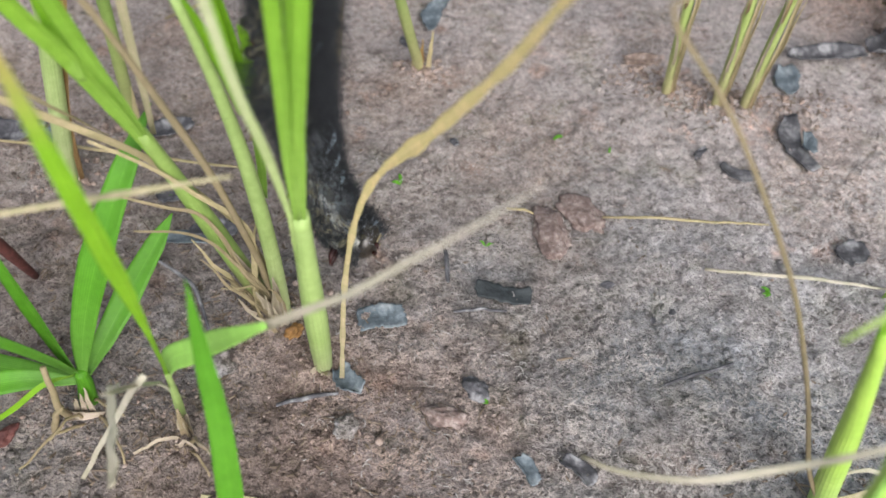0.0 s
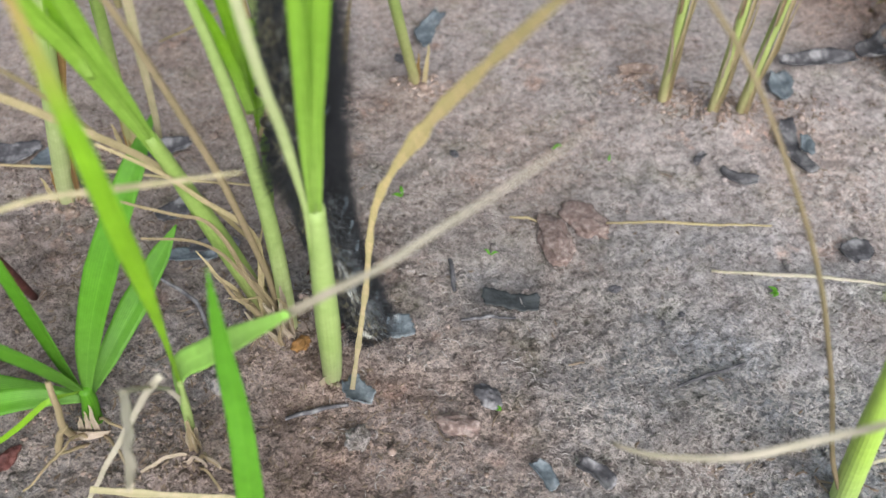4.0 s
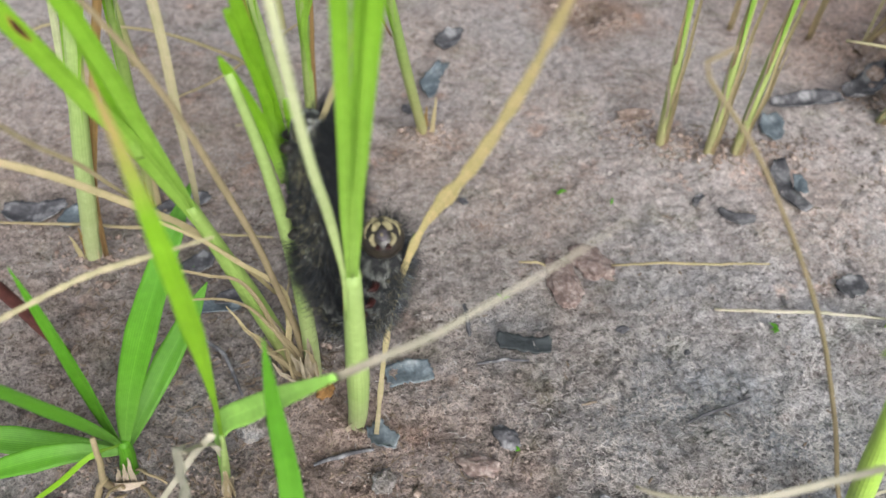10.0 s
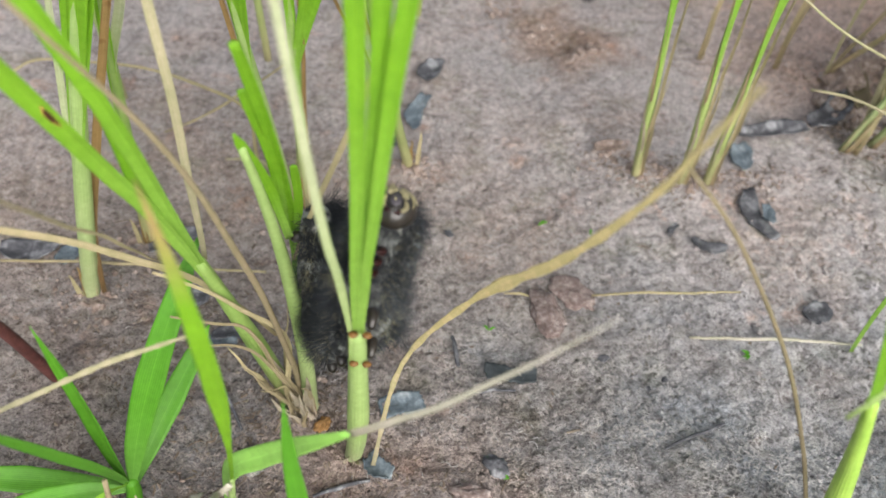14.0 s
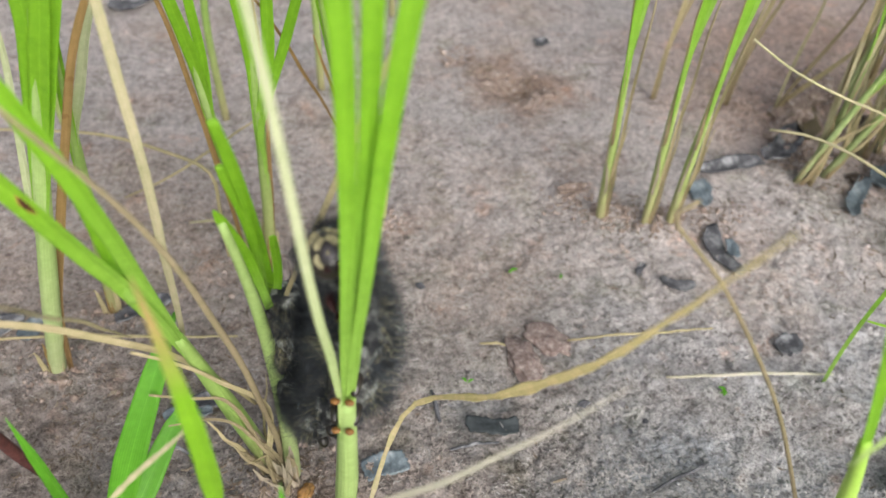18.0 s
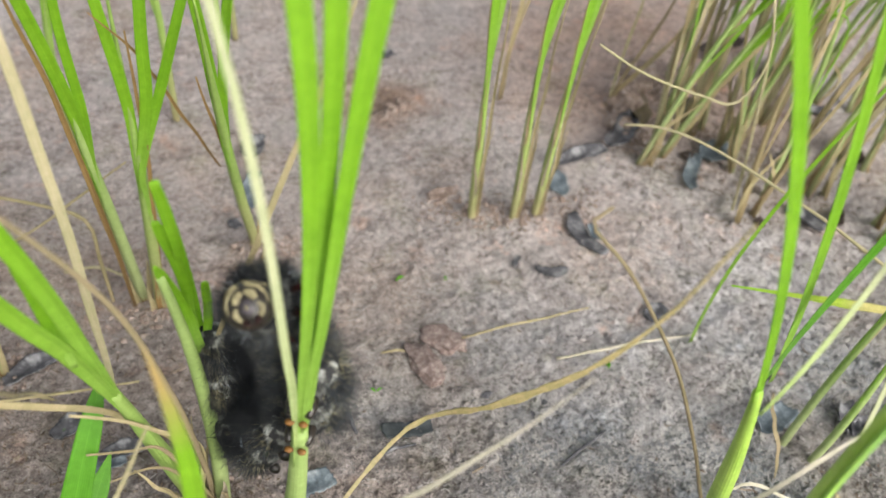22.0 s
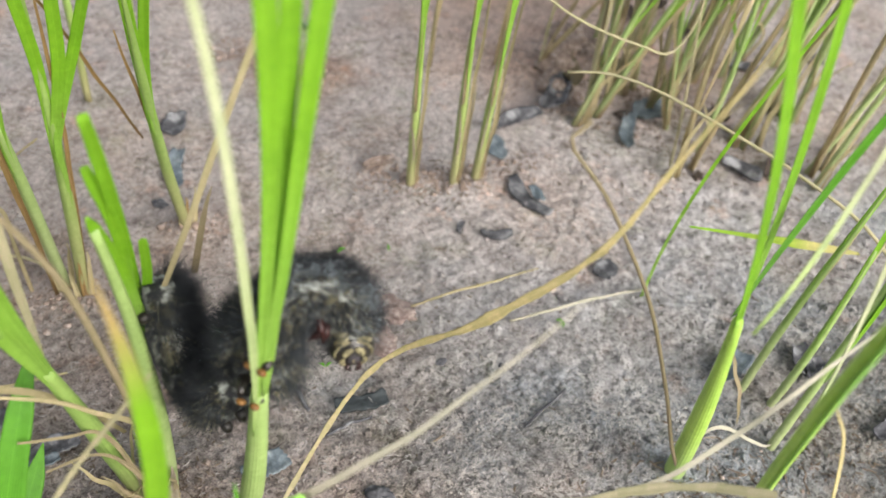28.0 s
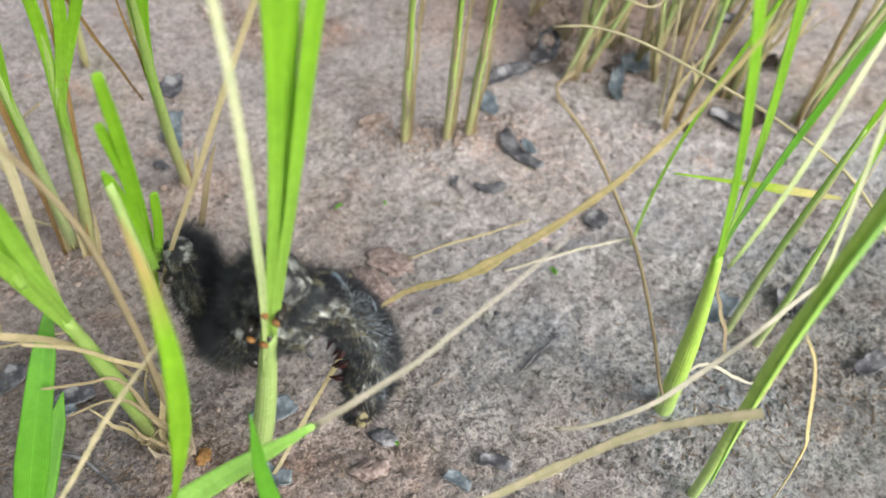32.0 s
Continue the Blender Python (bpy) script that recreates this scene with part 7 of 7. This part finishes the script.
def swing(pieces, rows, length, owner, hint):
    """Keys the sections of a leaf along its moving line; a high hint turns them to face the camera."""
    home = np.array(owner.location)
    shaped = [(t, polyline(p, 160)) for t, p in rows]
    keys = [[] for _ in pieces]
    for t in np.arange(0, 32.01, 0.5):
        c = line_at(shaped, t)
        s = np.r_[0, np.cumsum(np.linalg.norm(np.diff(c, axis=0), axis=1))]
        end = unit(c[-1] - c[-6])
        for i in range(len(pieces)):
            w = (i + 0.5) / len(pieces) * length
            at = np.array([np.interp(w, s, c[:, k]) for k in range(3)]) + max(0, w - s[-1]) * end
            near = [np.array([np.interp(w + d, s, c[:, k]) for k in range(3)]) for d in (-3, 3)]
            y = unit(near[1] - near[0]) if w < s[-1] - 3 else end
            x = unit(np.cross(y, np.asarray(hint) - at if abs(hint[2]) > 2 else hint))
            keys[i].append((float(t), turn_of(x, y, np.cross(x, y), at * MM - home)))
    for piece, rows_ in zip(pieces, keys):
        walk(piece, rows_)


def crawl():
    """Keys each ring of the caterpillar along the moving line of its body."""
    home = np.array(cat.location)
    rows = [[] for _ in range(RINGS + 1)]
    shaped = [(t, body_line(grip, points)) for t, grip, points in SPINE]
    toward = np.array([-0.1, -0.62, 0.78])
    for t in np.arange(0, 32.01, 0.5):
        c = line_at(shaped, t)
        tan = np.gradient(c, axis=0)
        arc, hold, rise, dip, back, round_ = (min(1, max(0, (t - t0) / d)) for t0, d in ((26.5, 2), (10.5, 1.5), (6.5, 2.5), (9.5, 1.5), (15.5, 2.5), (16, 7)))
        for i in range(RINGS + 1):
            k = min(119, int(round((i + 0.3) / (RINGS + 0.6) * 119)))
            y = unit(tan[k])
            if i in (5, 6):
                y = unit((1 - hold) * y + hold * np.array([0.03 + (0.45 if i == 5 else 0.9) * arc, -0.13, 1.0]))
            early = np.array([-0.6, -0.6]) if i in (5, 6) else np.array([-0.85, 0.1])
            if i < 4:
                side, face = early
            elif i < 7:
                side, face = early + hold * (np.array([-0.4 if i == 4 else 0.0, 0.6 if i == 4 else 1.0]) - early)
            else:
                side, face = (1 - rise) * early + rise * np.array([0.08 - 0.93 * arc, 0.95 - 1.3 * arc])
            face_way = toward if i not in (5, 6) else toward + hold * (np.array([-0.1 - 0.43 * round_, -0.99 + 0.15 * round_, 0.1]) - toward)
            below = unit(np.cross(y, -toward)) * side + face_way * face
            below = unit(below - y * np.dot(below, y))
            if i == RINGS:
                peek = min(1, max(0, (t - 4.2) / 1.3)) * (1 - rise)
                see = max(rise, 0.9 * peek) - 0.45 * dip + 0.45 * back
                bow = min(1, max(0, (t - 30.2) / 1.2))
                y = unit((1 - see) * y + see * (1 - 0.7 * bow) * (0.45 * y + 0.85 * toward + arc * np.array([-0.2, 0, -0.3])) + 0.7 * bow * y)
                y = unit(y + (0.9 * peek - 0.7 * (1 - min(1, max(0, (t - 3.5) / 2)))) * toward)
                crown = (1 - rise) * np.array([0.9, 0.6, -0.5]) + rise * np.array([-0.25 + 0.6 * (dip - back) + 0.4 * arc, 0.2 + 1.2 * (dip - back), 1.0 - 1.3 * (dip - back) - 0.8 * bow])
                crown = crown + bow * (toward + np.array([0.5, 0, 0]))
                below = -unit(crown - y * np.dot(crown, y))
            x = np.cross(y, -below)
            out = min(1, max(0, (t - 3.5) / 3))
            at = c[k] + (y * (1.2 * out) + unit(tan[k]) * (4.3 * out - 2.5) if i == RINGS else 0)
            if i in (5, 6):
                at = at + hold * np.array([0.6 - 1.7 * min(1, max(0, (t - 15) / 4)) + (4.0 - 1.6 * arc) * round_, -1.3 * round_, 1.6 + 1.2 * arc + 0.5 * (i - 5)])
            rows[i].append((float(t), turn_of(x, y, -below, at * MM - home)))
    for seg, keys in zip([*ring_parts, head], rows):
        walk(seg, keys)


def motions():
    """All that moves: the caterpillar and the three swinging dry leaves."""
    crawl()
    swing(gold_parts, GOLDEN, 158.0, main, (0, -1, 1))
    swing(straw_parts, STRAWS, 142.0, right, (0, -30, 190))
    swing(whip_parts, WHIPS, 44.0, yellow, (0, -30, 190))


motions()
